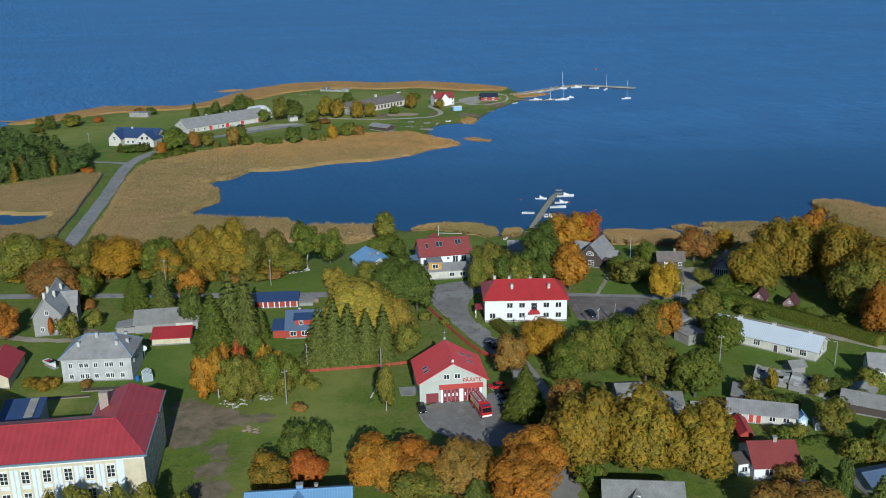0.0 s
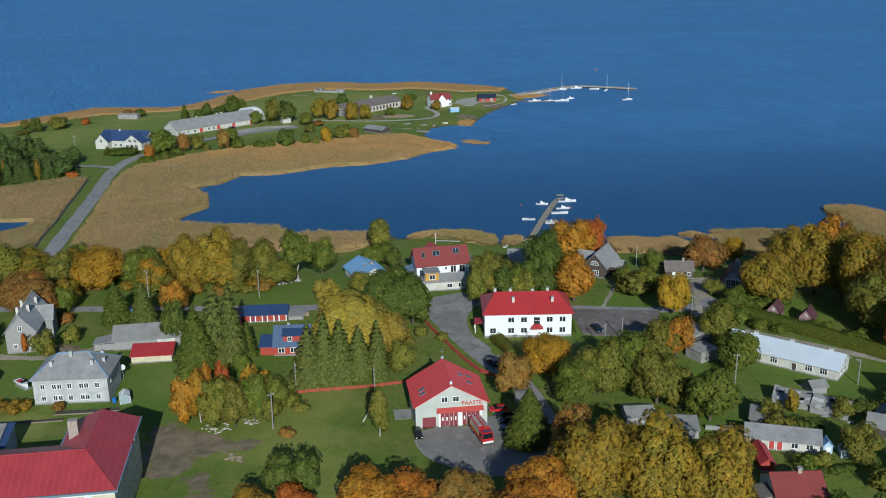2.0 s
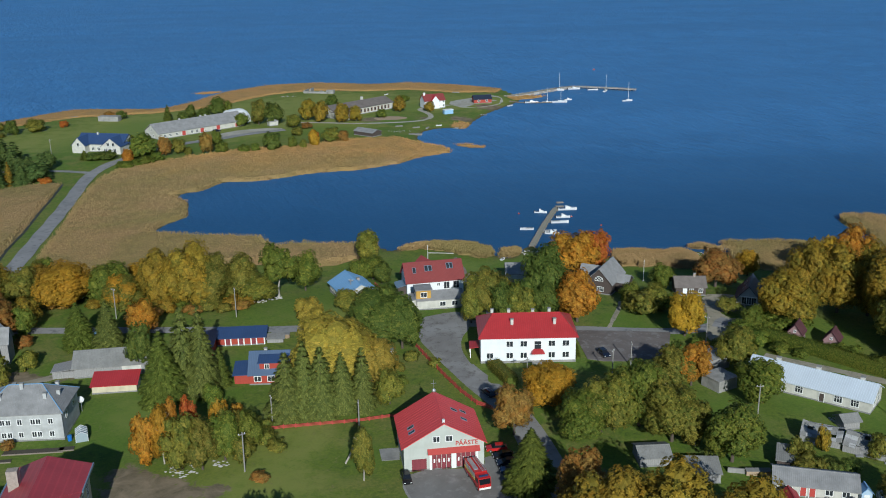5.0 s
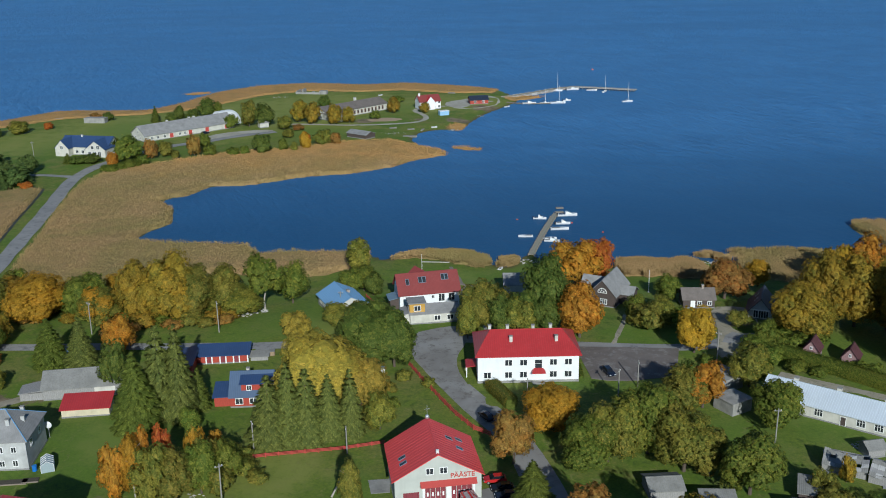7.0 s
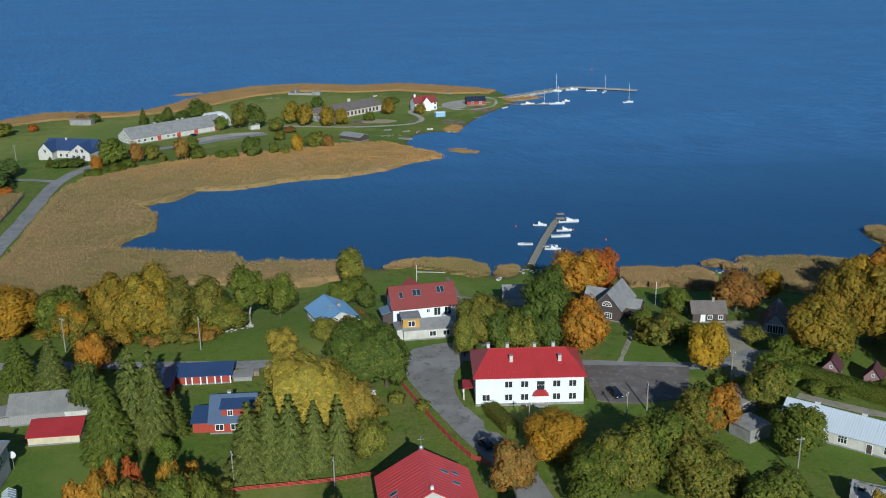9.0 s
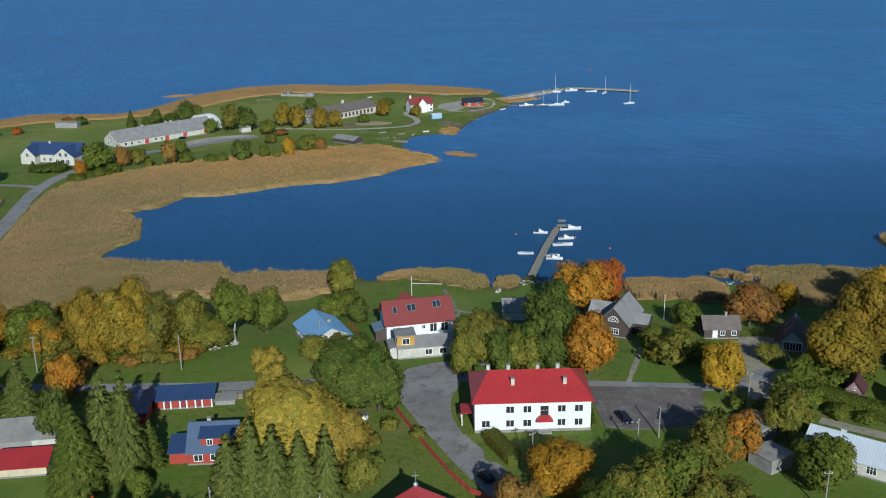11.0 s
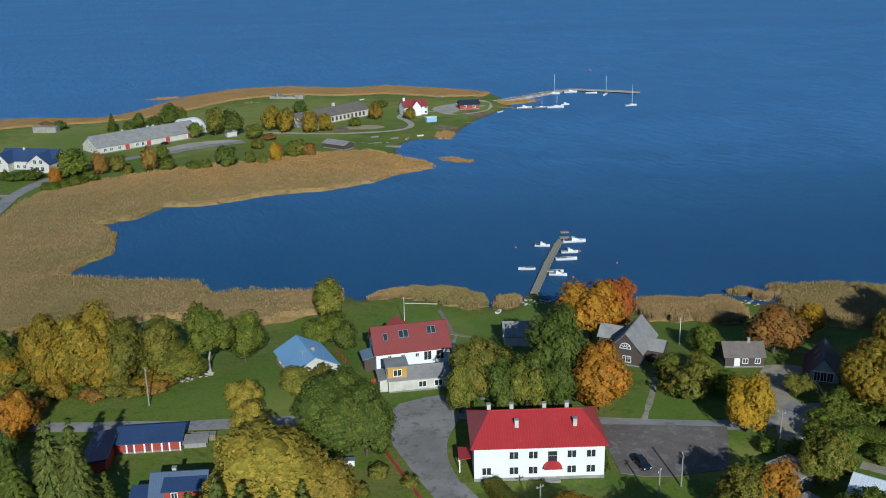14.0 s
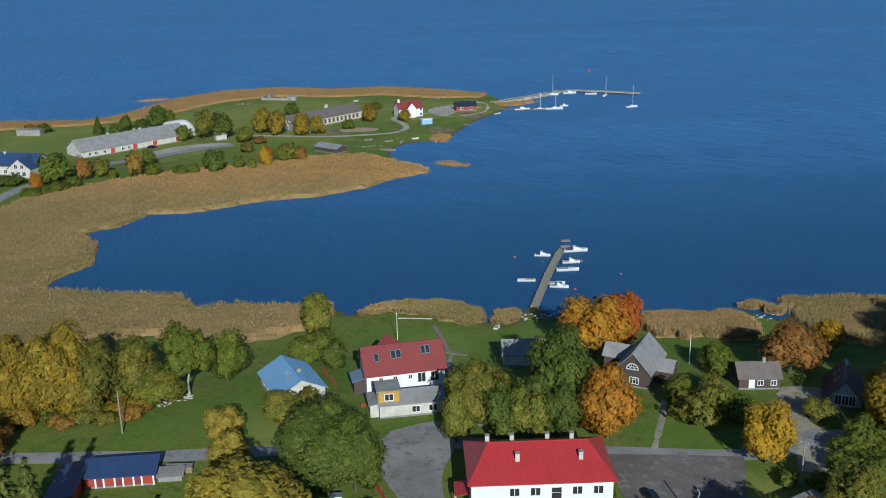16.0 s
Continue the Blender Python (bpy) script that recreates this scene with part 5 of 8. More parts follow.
def long_house():
    h = House("long_house", "long low off-white house with a pale metal roof", "house", 70.9, 246.7, -37.5, 27.3, 8.7, 3.0, 5.4, "gable_x", OFF_WHITE, WHITE_ROOF, 0.5)
    h.seams(0.9)
    h.win("f", 1.0, 1.6, 1.4, 3.0, 8.0, 12.0, 20.5, 24.0, style=3)
    h.win("r", 1.0, 1.3, 1.3, 3.0, 5.8)
    h.door("f", 17.0, 1.0, 2.0, BROWN_BOARDS)
    for u in (5.5, 14.5, 24.0):
        h.chimney(u, 4.9, 1.0, OFF_WHITE, 0.9)


def ruin(x, y, yaw, w, d, eave, ridge, seed):
    """A tumbledown shed: leaning walls under a roof of slipped sheets with holes."""
    rng = random.Random(seed)
    ob = thing("ruined_shed", pose(x, y, ground_at(x, y), 0, 0, yaw), "tumbledown shed with a sagging broken grey roof", "shed", "ruined sheds in the gardens")
    for x0, y0, x1, y1 in ((0, 0, w, 0.15), (0, d - 0.15, w, d), (0, 0.15, 0.15, d - 0.15), (w - 0.15, 0.15, w, d - 0.15)):
        part("wall", Mesh().box(x0, y0, -0.2, x1, y1, eave * rng.uniform(0.8, 1.0)), GREY_BOARDS, ob)
    nx, ny = int(w / 1.1), 4
    for i in range(nx):
        for j in range(2 * ny):
            if rng.random() < 0.14:
                continue
            def high(u, v):
                sag = 0.55 * math.sin(math.pi * u / w) * (1 - abs(v - d / 2) / d)
                return eave + (ridge - eave) * (1 - abs(v - d / 2) / (d / 2)) - sag
            u0, u1 = i * w / nx - 0.05, (i + 1) * w / nx + 0.05
            v0, v1 = (j / (2 * ny)) * (d + 0.8) - 0.4, ((j + 1) / (2 * ny)) * (d + 0.8) - 0.36
            dz = [rng.uniform(-0.05, 0.14) for _ in range(4)]
            part("roof_sheet", Mesh().slab([(u0, v0, high(u0, v0) + dz[0]), (u1, v0, high(u1, v0) + dz[1]), (u1, v1, high(u1, v1) + dz[2]), (u0, v1, high(u0, v1) + dz[3])], 0.05), rng.choice([OLD_ROOF, OLD_ROOF, GREY_ROOF, SUNLIT_GREY_ROOF]), ob)
    for i in range(5):
        u, v = rng.uniform(-1.5, w + 1.5), rng.choice((-1.2, d + 0.9))
        part("fallen_sheet", Mesh().slab([(u, v, 0.15), (u + 1.4, v + 0.3, 0.3), (u + 1.1, v + 1.2, 0.4), (u - 0.2, v + 0.9, 0.2)], 0.05), SUNLIT_GREY_ROOF, ob)


def right_gardens():
    for x, y in ((88.7, 271.5), (96.0, 266.5)):
        h = House("garden_cabin", "small faded pink cabin with a steep maroon roof", "cabin", x, y, -32.0, 3.6, 4.2, 2.1, 4.4, "gable_y", PINK_BOARDS, MAROON_ROOF, 0.35, group="garden cabins on the lawn")
        h.win("f", 2.3, 0.5, 0.6, 1.8)
        h.door("f", 1.8, 0.8, 1.7, PINK_BOARDS, surround=PINK_BOARDS)
    h = House("outbuilding", "long low white shed with a grey roof and red doors", "outbuilding", 62.0, 199.6, -15.0, 14.4, 6.5, 2.5, 4.0, "gable_x", OFF_WHITE, GREY_ROOF, 0.5)
    h.door("f", 5.0, 1.0, 2.0, RED_TRIM).door("f", 6.6, 1.0, 2.0, RED_TRIM).win("f", 1.0, 1.2, 1.0, 2.4, 9.5, 12.4)
    h = House("house", "small white house with a dull red metal roof", "house", 60.3, 174.2, 1.5, 9.2, 10.0, 3.0, 6.0, "gable_x", WHITE_WALL, DULL_RED_ROOF, 0.4)
    h.win("f", 1.1, 1.5, 1.4, 3.0, 6.4)
    h.chimney(5.4, 5.0, 0.9, BRICK, 0.8)
    part("porch_wall", Mesh().box(-2.6, 1.8, 0, 0, 6.0, 2.7), WHITE_WALL, h.ob)
    part("porch_roof", Mesh().slab([(-2.9, 1.4, 2.9), (0, 1.4, 3.3), (0, 6.3, 3.3), (-2.9, 6.3, 2.9)], 0.14), BROWN_ROOF, h.ob)
    window(1.0, 1.0, 2, h.ob, pose(-1.3, 1.8, 1.1))
    h = House("shed", "little shed with a bright red roof", "shed", 62.0, 189.6, -2.0, 2.6, 7.5, 2.0, 2.9, "gable_y", RED_BOARDS, RED_ROOF, 0.35)
    h = House("privy", "pale blue wooden outhouse with a pitched roof", "outhouse", 76.4, 195.5, -4.0, 1.9, 1.9, 2.4, 3.4, "gable_y", plain("pale_blue_boards", (0.36, 0.47, 0.58), 0.6), BLUE_ROOF, 0.25)
    h.door("f", 0.95, 0.8, 1.8, TRIM)
    House("shed", "weathered grey board shed with a patched old roof", "shed", 84.2, 223.2, 10, 3.6, 3.4, 1.9, 2.8, "gable_x", GREY_BOARDS, OLD_ROOF, 0.4)
    ruin(73.6, 219.3, -28, 8.0, 6.0, 1.9, 3.4, 1)
    ruin(80.6, 214.8, -34, 8.0, 6.5, 1.8, 3.4, 2)
    h = House("house", "grey-roofed cottage at the garden's end", "house", 101.5, 219.0, -12.0, 11.0, 8.0, 3.0, 5.6, "gable_x", OFF_WHITE, GREY_ROOF, 0.5)
    h.win("f", 1.0, 1.2, 1.2, 2.5, 5.5, 8.5)
    House("outbuilding", "low brown outbuilding under an old grey roof", "outbuilding", 88.5, 203.5, -28.0, 12.0, 6.0, 2.5, 4.2, "gable_x", BROWN_BOARDS, OLD_ROOF, 0.4)
    h = House("outbuilding", "outbuilding with a worn blue-grey metal roof", "outbuilding", 80.8, 166.5, 16.0, 14.0, 7.0, 2.5, 4.0, "gable_x", OFF_WHITE, BLUE_GREY_ROOF, 0.4)
    h.door("f", 2.0, 1.4, 1.9, RED_TRIM)
    House("garage", "grey concrete garage with a flat roof", "garage", 63.2, 241.5, 30.0, 5.6, 5.5, 2.7, 2.7, "flat", CONCRETE, CONCRETE, 0.2, plinth=0)
    House("garage", "grey concrete garage with a flat roof and pale edge", "garage", 63.5, 252.0, 30.0, 7.0, 6.5, 2.9, 2.9, "flat", CONCRETE, CONCRETE, 0.2, plinth=0)
    House("shed", "tumbledown grey shed between the trees", "shed", 47.2, 204.0, -4.0, 6.0, 4.6, 2.0, 2.9, "shed", GREY_BOARDS, OLD_ROOF, 0.3)
    House("shed", "low plank shed with a mossy roof under the trees", "shed", 39.2, 210.0, 3.0, 6.2, 6.0, 1.9, 3.0, "gable_x", GREY_BOARDS, OLD_ROOF, 0.3)
    House("shed", "dark lean-to shed with a worn grey roof", "shed", 65.3, 208.4, -20.0, 4.2, 5.5, 2.0, 2.6, "shed", BROWN_BOARDS, OLD_ROOF, 0.3)
    House("shed", "old grey shed with a pitched roof in the garden", "shed", 91.0, 207.0, -35.0, 5.0, 8.0, 2.0, 3.6, "gable_y", GREY_BOARDS, OLD_ROOF, 0.4)
    House("shed", "small shed with a navy tin roof", "shed", 69.0, 165.0, 40.0, 3.0, 6.0, 1.8, 2.5, "shed", GREY_BOARDS, NAVY_ROOF, 0.2)
    w = thing("board_wall", pose(55.6, 207.5, ground_at(55.6, 207.5), 0, 0, -14), "low crumbling wall in the garden", "wall")
    part("wall", Mesh().box(0, 0, -0.2, 7.0, 0.35, 1.0), CONCRETE, w)


def left_gardens():
    h = House("old_house", "old grey boarded house with several chimneys", "house", -114.1, 254.5, 10.0, 7.6, 18.0, 6.0, 10.6, "gable_y", GREY_BOARDS, SUNLIT_GREY_ROOF, 0.5)
    h.win("f", 6.2, 0.8, 1.1, 3.8).win("f", 1.4, 0.8, 1.1, 2.2, 5.4)
    for u, v in ((2.6, 5.0), (5.0, 6.5), (2.4, 11.0), (5.4, 14.0)):
        h.chimney(u, v, 1.8, OFF_WHITE, 0.7)
    m = Mesh().prism([(9.0, 0), (14.5, 0), (14.5, 5.5), (11.75, 8.5), (9.0, 5.5)], "x", 7.0, 10.0)
    part("side_wing", m, GREY_BOARDS, h.ob)
    part("side_wing_roof", Mesh().slab([(3.8, 8.6, 5.3), (10.4, 8.6, 5.3), (10.4, 11.75, 8.8), (3.8, 11.75, 8.8)], 0.14).slab([(3.8, 14.9, 5.3), (10.4, 14.9, 5.3), (10.4, 11.75, 8.8), (3.8, 11.75, 8.8)], 0.14), GREY_ROOF, h.ob)
    h = House("barn", "long weathered barn with a mossy corrugated roof", "barn", -86.6, 255.6, 9.0, 17.0, 9.0, 2.8, 5.2, "gable_x", GREY_BOARDS, OLD_ROOF, 0.5)
    part("lean_to", Mesh().slab([(-5.5, 0.5, 1.9), (0, 0, 2.6), (0, 6.0, 2.6), (-5.5, 5.5, 1.9)], 0.15).box(-5.2, 0.8, 0, -0.1, 5.2, 1.7), GREY_BOARDS, h.ob)
    part("white_patch", Mesh().box(11.0, -0.1, 0, 15.5, 0.0, 2.5), OFF_WHITE, h.ob, "whitewashed bay")
    House("shed", "cream shed with a bright red metal roof", "shed", -79.6, 247.0, 6.0, 10.0, 5.0, 2.0, 3.1, "shed", CREAM_WALL, RED_ROOF, 0.4)
    h = House("shed_row", "row of red boarded sheds with a navy roof", "shed", -56.3, 273.7, 4.0, 12.0, 4.4, 2.2, 3.1, "shed", RED_BOARDS, NAVY_ROOF, 0.5)
    for u in (2.7, 6.0, 9.2):
        h.door("f", u, 1.1, 2.0, DARK_RED)
        for k in (-0.85, 0.67):
            part("door_post", Mesh().box(u + k, -0.1, 0.05, u + k + 0.18, 0.02, 2.15), TRIM, h.ob)
    part("corner_post", Mesh().box(11.75, -0.1, 0.05, 12.03, 0.02, 2.2), TRIM, h.ob)
    part("end_wing", Mesh().box(-4.6, -6.8, -0.2, -0.3, 4.4, 2.3), RED_BOARDS, h.ob)
    part("end_wing_roof", Mesh().slab([(-5.0, -7.2, 2.4), (0.1, -7.2, 3.1), (0.1, 4.8, 3.1), (-5.0, 4.8, 2.4)], 0.15), NAVY_ROOF, h.ob, "navy metal wing roof")
    part("lean_to", Mesh().box(12.5, 0.6, -0.1, 16.6, 2.8, 1.1), GREY_BOARDS, h.ob)
    part("lean_to_roof", Mesh().slab([(12.2, 0.2, 1.2), (17.0, 0.2, 1.2), (17.0, 3.2, 1.7), (12.2, 3.2, 1.7)], 0.1), OLD_ROOF, h.ob, "old corrugated lean-to roof")
    h = House("red_house", "red boarded house with white window frames and a navy roof", "house", -44.0, 250.4, 3.0, 9.0, 10.0, 2.7, 6.3, "gable_x", RED_BOARDS, BLUE_GREY_ROOF, 0.4)
    h.win("f", 0.9, 1.5, 1.2, 1.9, 5.0, 7.8)
    part("dormer", Mesh().box(2.4, 1.0, 2.6, 8.8, 4.6, 5.2), RED_BOARDS, h.ob)
    part("dormer_roof", Mesh().slab([(2.0, 0.6, 5.2), (9.2, 0.6, 5.2), (9.2, 5.2, 6.1), (2.0, 5.2, 6.1)], 0.14), NAVY_ROOF, h.ob)
    window(0.9, 1.1, 2, h.ob, pose(4.1, 1.0, 3.6))
    h.chimney(3.4, 6.4, 1.2, OFF_WHITE, 0.7)
    part("side_room", Mesh().box(-3.6, 0.8, 0, 0, 6.0, 2.4), RED_BOARDS, h.ob)
    part("side_room_roof", Mesh().slab([(-4.0, 0.4, 2.4), (0, 0.4, 2.5), (0, 6.4, 3.6), (-4.0, 6.4, 3.5)], 0.14), NAVY_ROOF, h.ob)
    h = House("house", "cream house with a bright red roof", "house", -116.0, 220.5, 8.0, 8.5, 15.0, 3.0, 5.6, "gable_y", CREAM_WALL, RED_ROOF, 0.4)


def lakeside():
    h = House("guest_house", "white house with a dark red roof and roof windows", "house", -8.6, 307.4, 11.5, 16.6, 9.5, 5.0, 9.2, "gable_x", WHITE_WALL, DULL_RED_ROOF, 0.5)
    h.skylight(2.6, 2.6, 0.8, 1.7).skylight(6.2, 2.9, 0.9, 1.7).skylight(7.3, 2.9, 0.9, 1.7).skylight(12.6, 3.2, 0.8, 1.7).skylight(13.6, 3.2, 0.8, 1.7)
    h.win("f", 3.2, 0.7, 0.8, 3.0, 6.0, 9.2).win("f", 2.2, 1.6, 2.0, 11.6, 14.4)
    part("back_roof", Mesh().slab([(3.0, 6.0, 8.6), (9.0, 6.0, 8.6), (6.0, 9.5, 9.8)], 0.2), DULL_RED_ROOF, h.ob)
    part("side_porch", Mesh().box(-2.4, 2.0, 0, 0, 6.5, 3.0), BROWN_BOARDS, h.ob)
    part("side_porch_roof", Mesh().slab([(-2.8, 1.6, 3.0), (0, 1.6, 3.6), (0, 6.9, 3.6), (-2.8, 6.9, 3.0)], 0.14), GUTTER, h.ob)
    a = House("annex", "low off-white annex with a grey roof", "house", -5.6, 296.6, 8.5, 13.0, 7.0, 2.8, 4.2, "gable_x", OFF_WHITE, GREY_ROOF, 0.3)
    a.win("f", 0.9, 1.5, 1.2, 7.2, 10.6)
    part("tower", Mesh().box(-0.1, 0.6, 2.6, 4.0, 4.8, 5.6), YELLOW_WALL, a.ob, "ochre yellow upper room")
    part("tower_side", Mesh().box(-1.8, 0.8, 0, -0.1, 6.0, 2.7), OFF_WHITE, a.ob)
    part("tower_side_roof", Mesh().slab([(-2.1, 0.5, 2.75), (-0.1, 0.5, 3.1), (-0.1, 6.3, 3.1), (-2.1, 6.3, 2.75)], 0.12), GREY_ROOF, a.ob)
    part("tower_roof", Mesh().box(-0.5, 0.2, 5.6, 4.4, 5.2, 5.85), GREY_ROOF, a.ob)
    window(1.6, 1.3, 2, a.ob, pose(2.0, 0.6, 3.6))
    h = House("boat_house", "pale house with a light blue metal roof", "house", -26.4, 303.6, 24.0, 10.0, 13.2, 2.5, 5.1, "gable_y", OFF_WHITE, BLUE_ROOF, 0.6)
    h.seams(0.8)
    h.win("l", 0.7, 1.0, 1.3, 2.5, 5.5, 8.5, 11.0)
    h.chimney(6.0, 5.0, 0.8, BRICK, 0.8)
    House("shed", "dark shed with a grey roof by the shore", "shed", 21.0, 322.5, -1.0, 9.5, 7.0, 2.8, 5.0, "gable_x", OFF_WHITE, GREY_ROOF, 0.4)
    h = House("brown_house", "dark brown boarded house with an arched gable window", "house", 43.4, 310.3, -28.0, 7.5, 12.0, 3.6, 7.6, "gable_y", BROWN_BOARDS, GREY_ROOF, 0.45)
    h.win("f", 0.9, 1.7, 1.3, 4.2, style=3)
    a = Mesh()
    for i in range(10):
        p, q = radians(18 * i), radians(18 * (i + 1))
        for r0, r1 in ((1.15, 1.3), (0.45, 0.55)):
            a.prism([(r1 * math.cos(p), r1 * math.sin(p)), (r1 * math.cos(q), r1 * math.sin(q)), (r0 * math.cos(q), r0 * math.sin(q)), (r0 * math.cos(p), r0 * math.sin(p))], "y", -0.1, 0.0)
    a.box(-1.3, -0.1, -0.14, 1.3, 0.0, 0.0)
    for i in range(1, 5):
        p = radians(36 * i)
        a.rod((0.5 * math.cos(p), -0.05, 0.5 * math.sin(p)), (1.2 * math.cos(p), -0.05, 1.2 * math.sin(p)), 0.06, 0.06, 4)
    arch = part("arched_window", a, TRIM, h.ob, "white half-round window", pose(3.75, 0, 4.1))
    part("pane", Mesh().prism([(1.15 * math.cos(radians(18 * i)), 1.15 * math.sin(radians(18 * i))) for i in range(11)], "y", -0.03, 0.02), PANE, arch)
    part("rear_wing", Mesh().box(-4.4, 6.5, 0, 0, 11.0, 3.2), BROWN_BOARDS, h.ob)
    part("rear_wing_roof", Mesh().slab([(-4.8, 6.1, 3.2), (2.0, 6.1, 3.2), (2.0, 8.8, 5.6), (-4.8, 8.8, 5.6)], 0.14).slab([(-4.8, 11.4, 3.2), (2.0, 11.4, 3.2), (2.0, 8.8, 5.6), (-4.8, 8.8, 5.6)], 0.14), GREY_ROOF, h.ob)
    part("side_wing", Mesh().box(7.4, 4.0, 0, 11.0, 9.0, 3.0), BROWN_BOARDS, h.ob)
    part("side_wing_roof", Mesh().slab([(5.5, 3.6, 3.0), (11.4, 3.6, 3.0), (11.4, 6.5, 4.8), (5.5, 6.5, 4.8)], 0.14).slab([(5.5, 9.4, 3.0), (11.4, 9.4, 3.0), (11.4, 6.5, 4.8), (5.5, 6.5, 4.8)], 0.14), GREY_ROOF, h.ob)
    h = House("cottage", "small dark brown cottage with a grey-brown roof", "house", 68.3, 305.4, -3.0, 8.5, 6.0, 2.7, 4.8, "gable_x", BROWN_BOARDS, BROWN_ROOF, 0.4)
    h.door("f", 2.6, 1.0, 2.0, TRIM).win("f", 1.0, 1.0, 1.0, 4.4, 7.1, style=2)
    h.chimney(5.6, 3.0, 0.9, BRICK, 0.6)
    h = House("house", "dark boarded house with a steep black roof", "house", 83.0, 296.8, -22.0, 6.6, 10.5, 1.8, 5.7, "gable_y", GREY_WALL, BLACK_ROOF, 0.7)
    h.win("f", 0.5, 1.1, 1.9, 2.2, 3.5, 4.8)
    part("gable_board", Mesh().box(0.6, -0.12, 2.5, 6.0, -0.02, 2.75), TRIM, h.ob)
    h.skylight(1.8, 4.0, 0.7, 1.2).skylight(1.8, 7.5, 0.7, 1.2)


def spit():
    h = House("manor_house", "white house on the spit with a navy roof", "house", -179.0, 528.0, -12.0, 25.0, 13.0, 4.2, 8.0, "gable_x", OFF_WHITE, NAVY_ROOF, 0.5)
    for u, w in ((0.0, 7.0), (16.0, 10.0)):
        part("gable_wing", Mesh().prism([(u, 0), (u + w, 0), (u + w, 4.0), (u + w / 2, 7.6), (u, 4.0)], "y", -4.0, 5.0), OFF_WHITE, h.ob)
        part("gable_wing_roof", Mesh().slab([(u - 0.4, -4.5, 3.8), (u + w / 2, -4.5, 7.9), (u + w / 2, 6.0, 7.9), (u - 0.4, 6.0, 3.8)], 0.15).slab([(u + w + 0.4, -4.5, 3.8), (u + w + 0.4, 6.0, 3.8), (u + w / 2, 6.0, 7.9), (u + w / 2, -4.5, 7.9)], 0.15), NAVY_ROOF, h.ob)
    for u in (18.0, 20.5, 23.0):
        window(1.5, 1.8, 2, h.ob, pose(u, -4.0, 0.8))
    for u in (19.6, 22.4):
        window(1.4, 1.6, 2, h.ob, pose(u, -4.0, 3.9))
    window(1.2, 1.6, 2, h.ob, pose(3.5, -4.0, 3.4))
    h.win("f", 0.8, 1.3, 1.5, 9.0, 12.0, 14.6)
    h.chimney(9.0, 6.0, 1.0, OFF_WHITE, 0.8)
    h = House("barn", "very long whitewashed barn with a grey roof and red doors", "barn", -145.0, 553.5, 43.5, 53.0, 14.0, 3.2, 7.4, "gable_x", OFF_WHITE, GREY_ROOF, 0.5)
    for u in (4.0, 7.0, 11.0, 20.0, 23.0):
        h.win("f", 0.9, 1.2, 1.3, u)
    for u in (15.0, 26.0, 36.0, 48.0):
        h.door("f", u, 2.2, 2.5, RED_TRIM)
    h.win("l", 0.9, 1.1, 1.2, 4.0, 9.0).win("l", 3.8, 1.0, 1.0, 7.0)
    for u in (17.0, 30.0, 33.0):
        h.chimney(u, 7.5, 1.0, OFF_WHITE, 0.9)
    d = thing("dome_hall", pose(-112.0, 603.0, 1.2, 0, 0, 43.5), "white arched fabric hall beside the barn", "hall")
    m = Mesh()
    rows = [(-9.0, 1.0), (1.0, 1.0), (3.5, 0.93), (5.6, 0.78), (7.2, 0.52), (8.2, 0.18)]
    for x, k in rows:
        m.v += [(0.8 * x, 6.8 * k * math.cos(math.pi * i / 14), 7.6 * k * math.sin(math.pi * i / 14)) for i in range(15)]
    m.f += [(j * 15 + i, j * 15 + i + 1, j * 15 + i + 16, j * 15 + i + 15) for j in range(len(rows) - 1) for i in range(14)]
    m.f += [tuple(range(14, -1, -1)), tuple(range(75, 90))]
    part("shell", m, BOAT_WHITE, d)
    h = House("workshop", "long pale brick hall with a grey roof and tall windows", "hall", -57.5, 605.5, 46.0, 46.0, 14.0, 3.9, 6.8, "gable_x", OFF_WHITE, BROWN_ROOF, 0.5)
    h.win("f", 1.0, 1.2, 1.9, *[12.0 + 2.75 * i for i in range(12)], frame=plain("rust_brown_frames", (0.30, 0.17, 0.12), 0.7))
    part("end_block", Mesh().prism([(0, 0), (10.5, 0), (10.5, 3.8), (5.25, 6.6), (0, 3.8)], "y", -9.0, 4.0), OFF_WHITE, h.ob)
    part("end_block_roof", Mesh().slab([(-0.4, -9.4, 3.7), (5.25, -9.4, 6.8), (5.25, 5, 6.8), (-0.4, 5, 3.7)], 0.15).slab([(10.9, -9.4, 3.7), (10.9, 5, 3.7), (5.25, 5, 6.8), (5.25, -9.4, 6.8)], 0.15), BROWN_ROOF, h.ob)
    for u in (1.8, 4.2, 6.6, 9.0):
        window(1.2, 1.6, 2, h.ob, pose(u, -9.0, 1.0))
    h.chimney(28.0, 8.0, 2.2, OFF_WHITE, 1.2)
    h = House("harbour_house", "white two-storey house with a bright red roof", "house", -6.2, 633.5, 20.0, 13.0, 8.5, 4.8, 8.0, "gable_x", WHITE_WALL, DULL_RED_ROOF, 0.4)
    h.win("f", 3.4, 1.1, 1.2, 2.5, 5.5, 9.0, 12.0).win("f", 0.9, 1.1, 1.2, 2.5, 9.0, 12.0)
    part("front_gable", Mesh().prism([(4.0, 0), (9.0, 0), (9.0, 4.6), (6.5, 7.6), (4.0, 4.6)], "y", -1.2, 4.5), WHITE_WALL, h.ob)
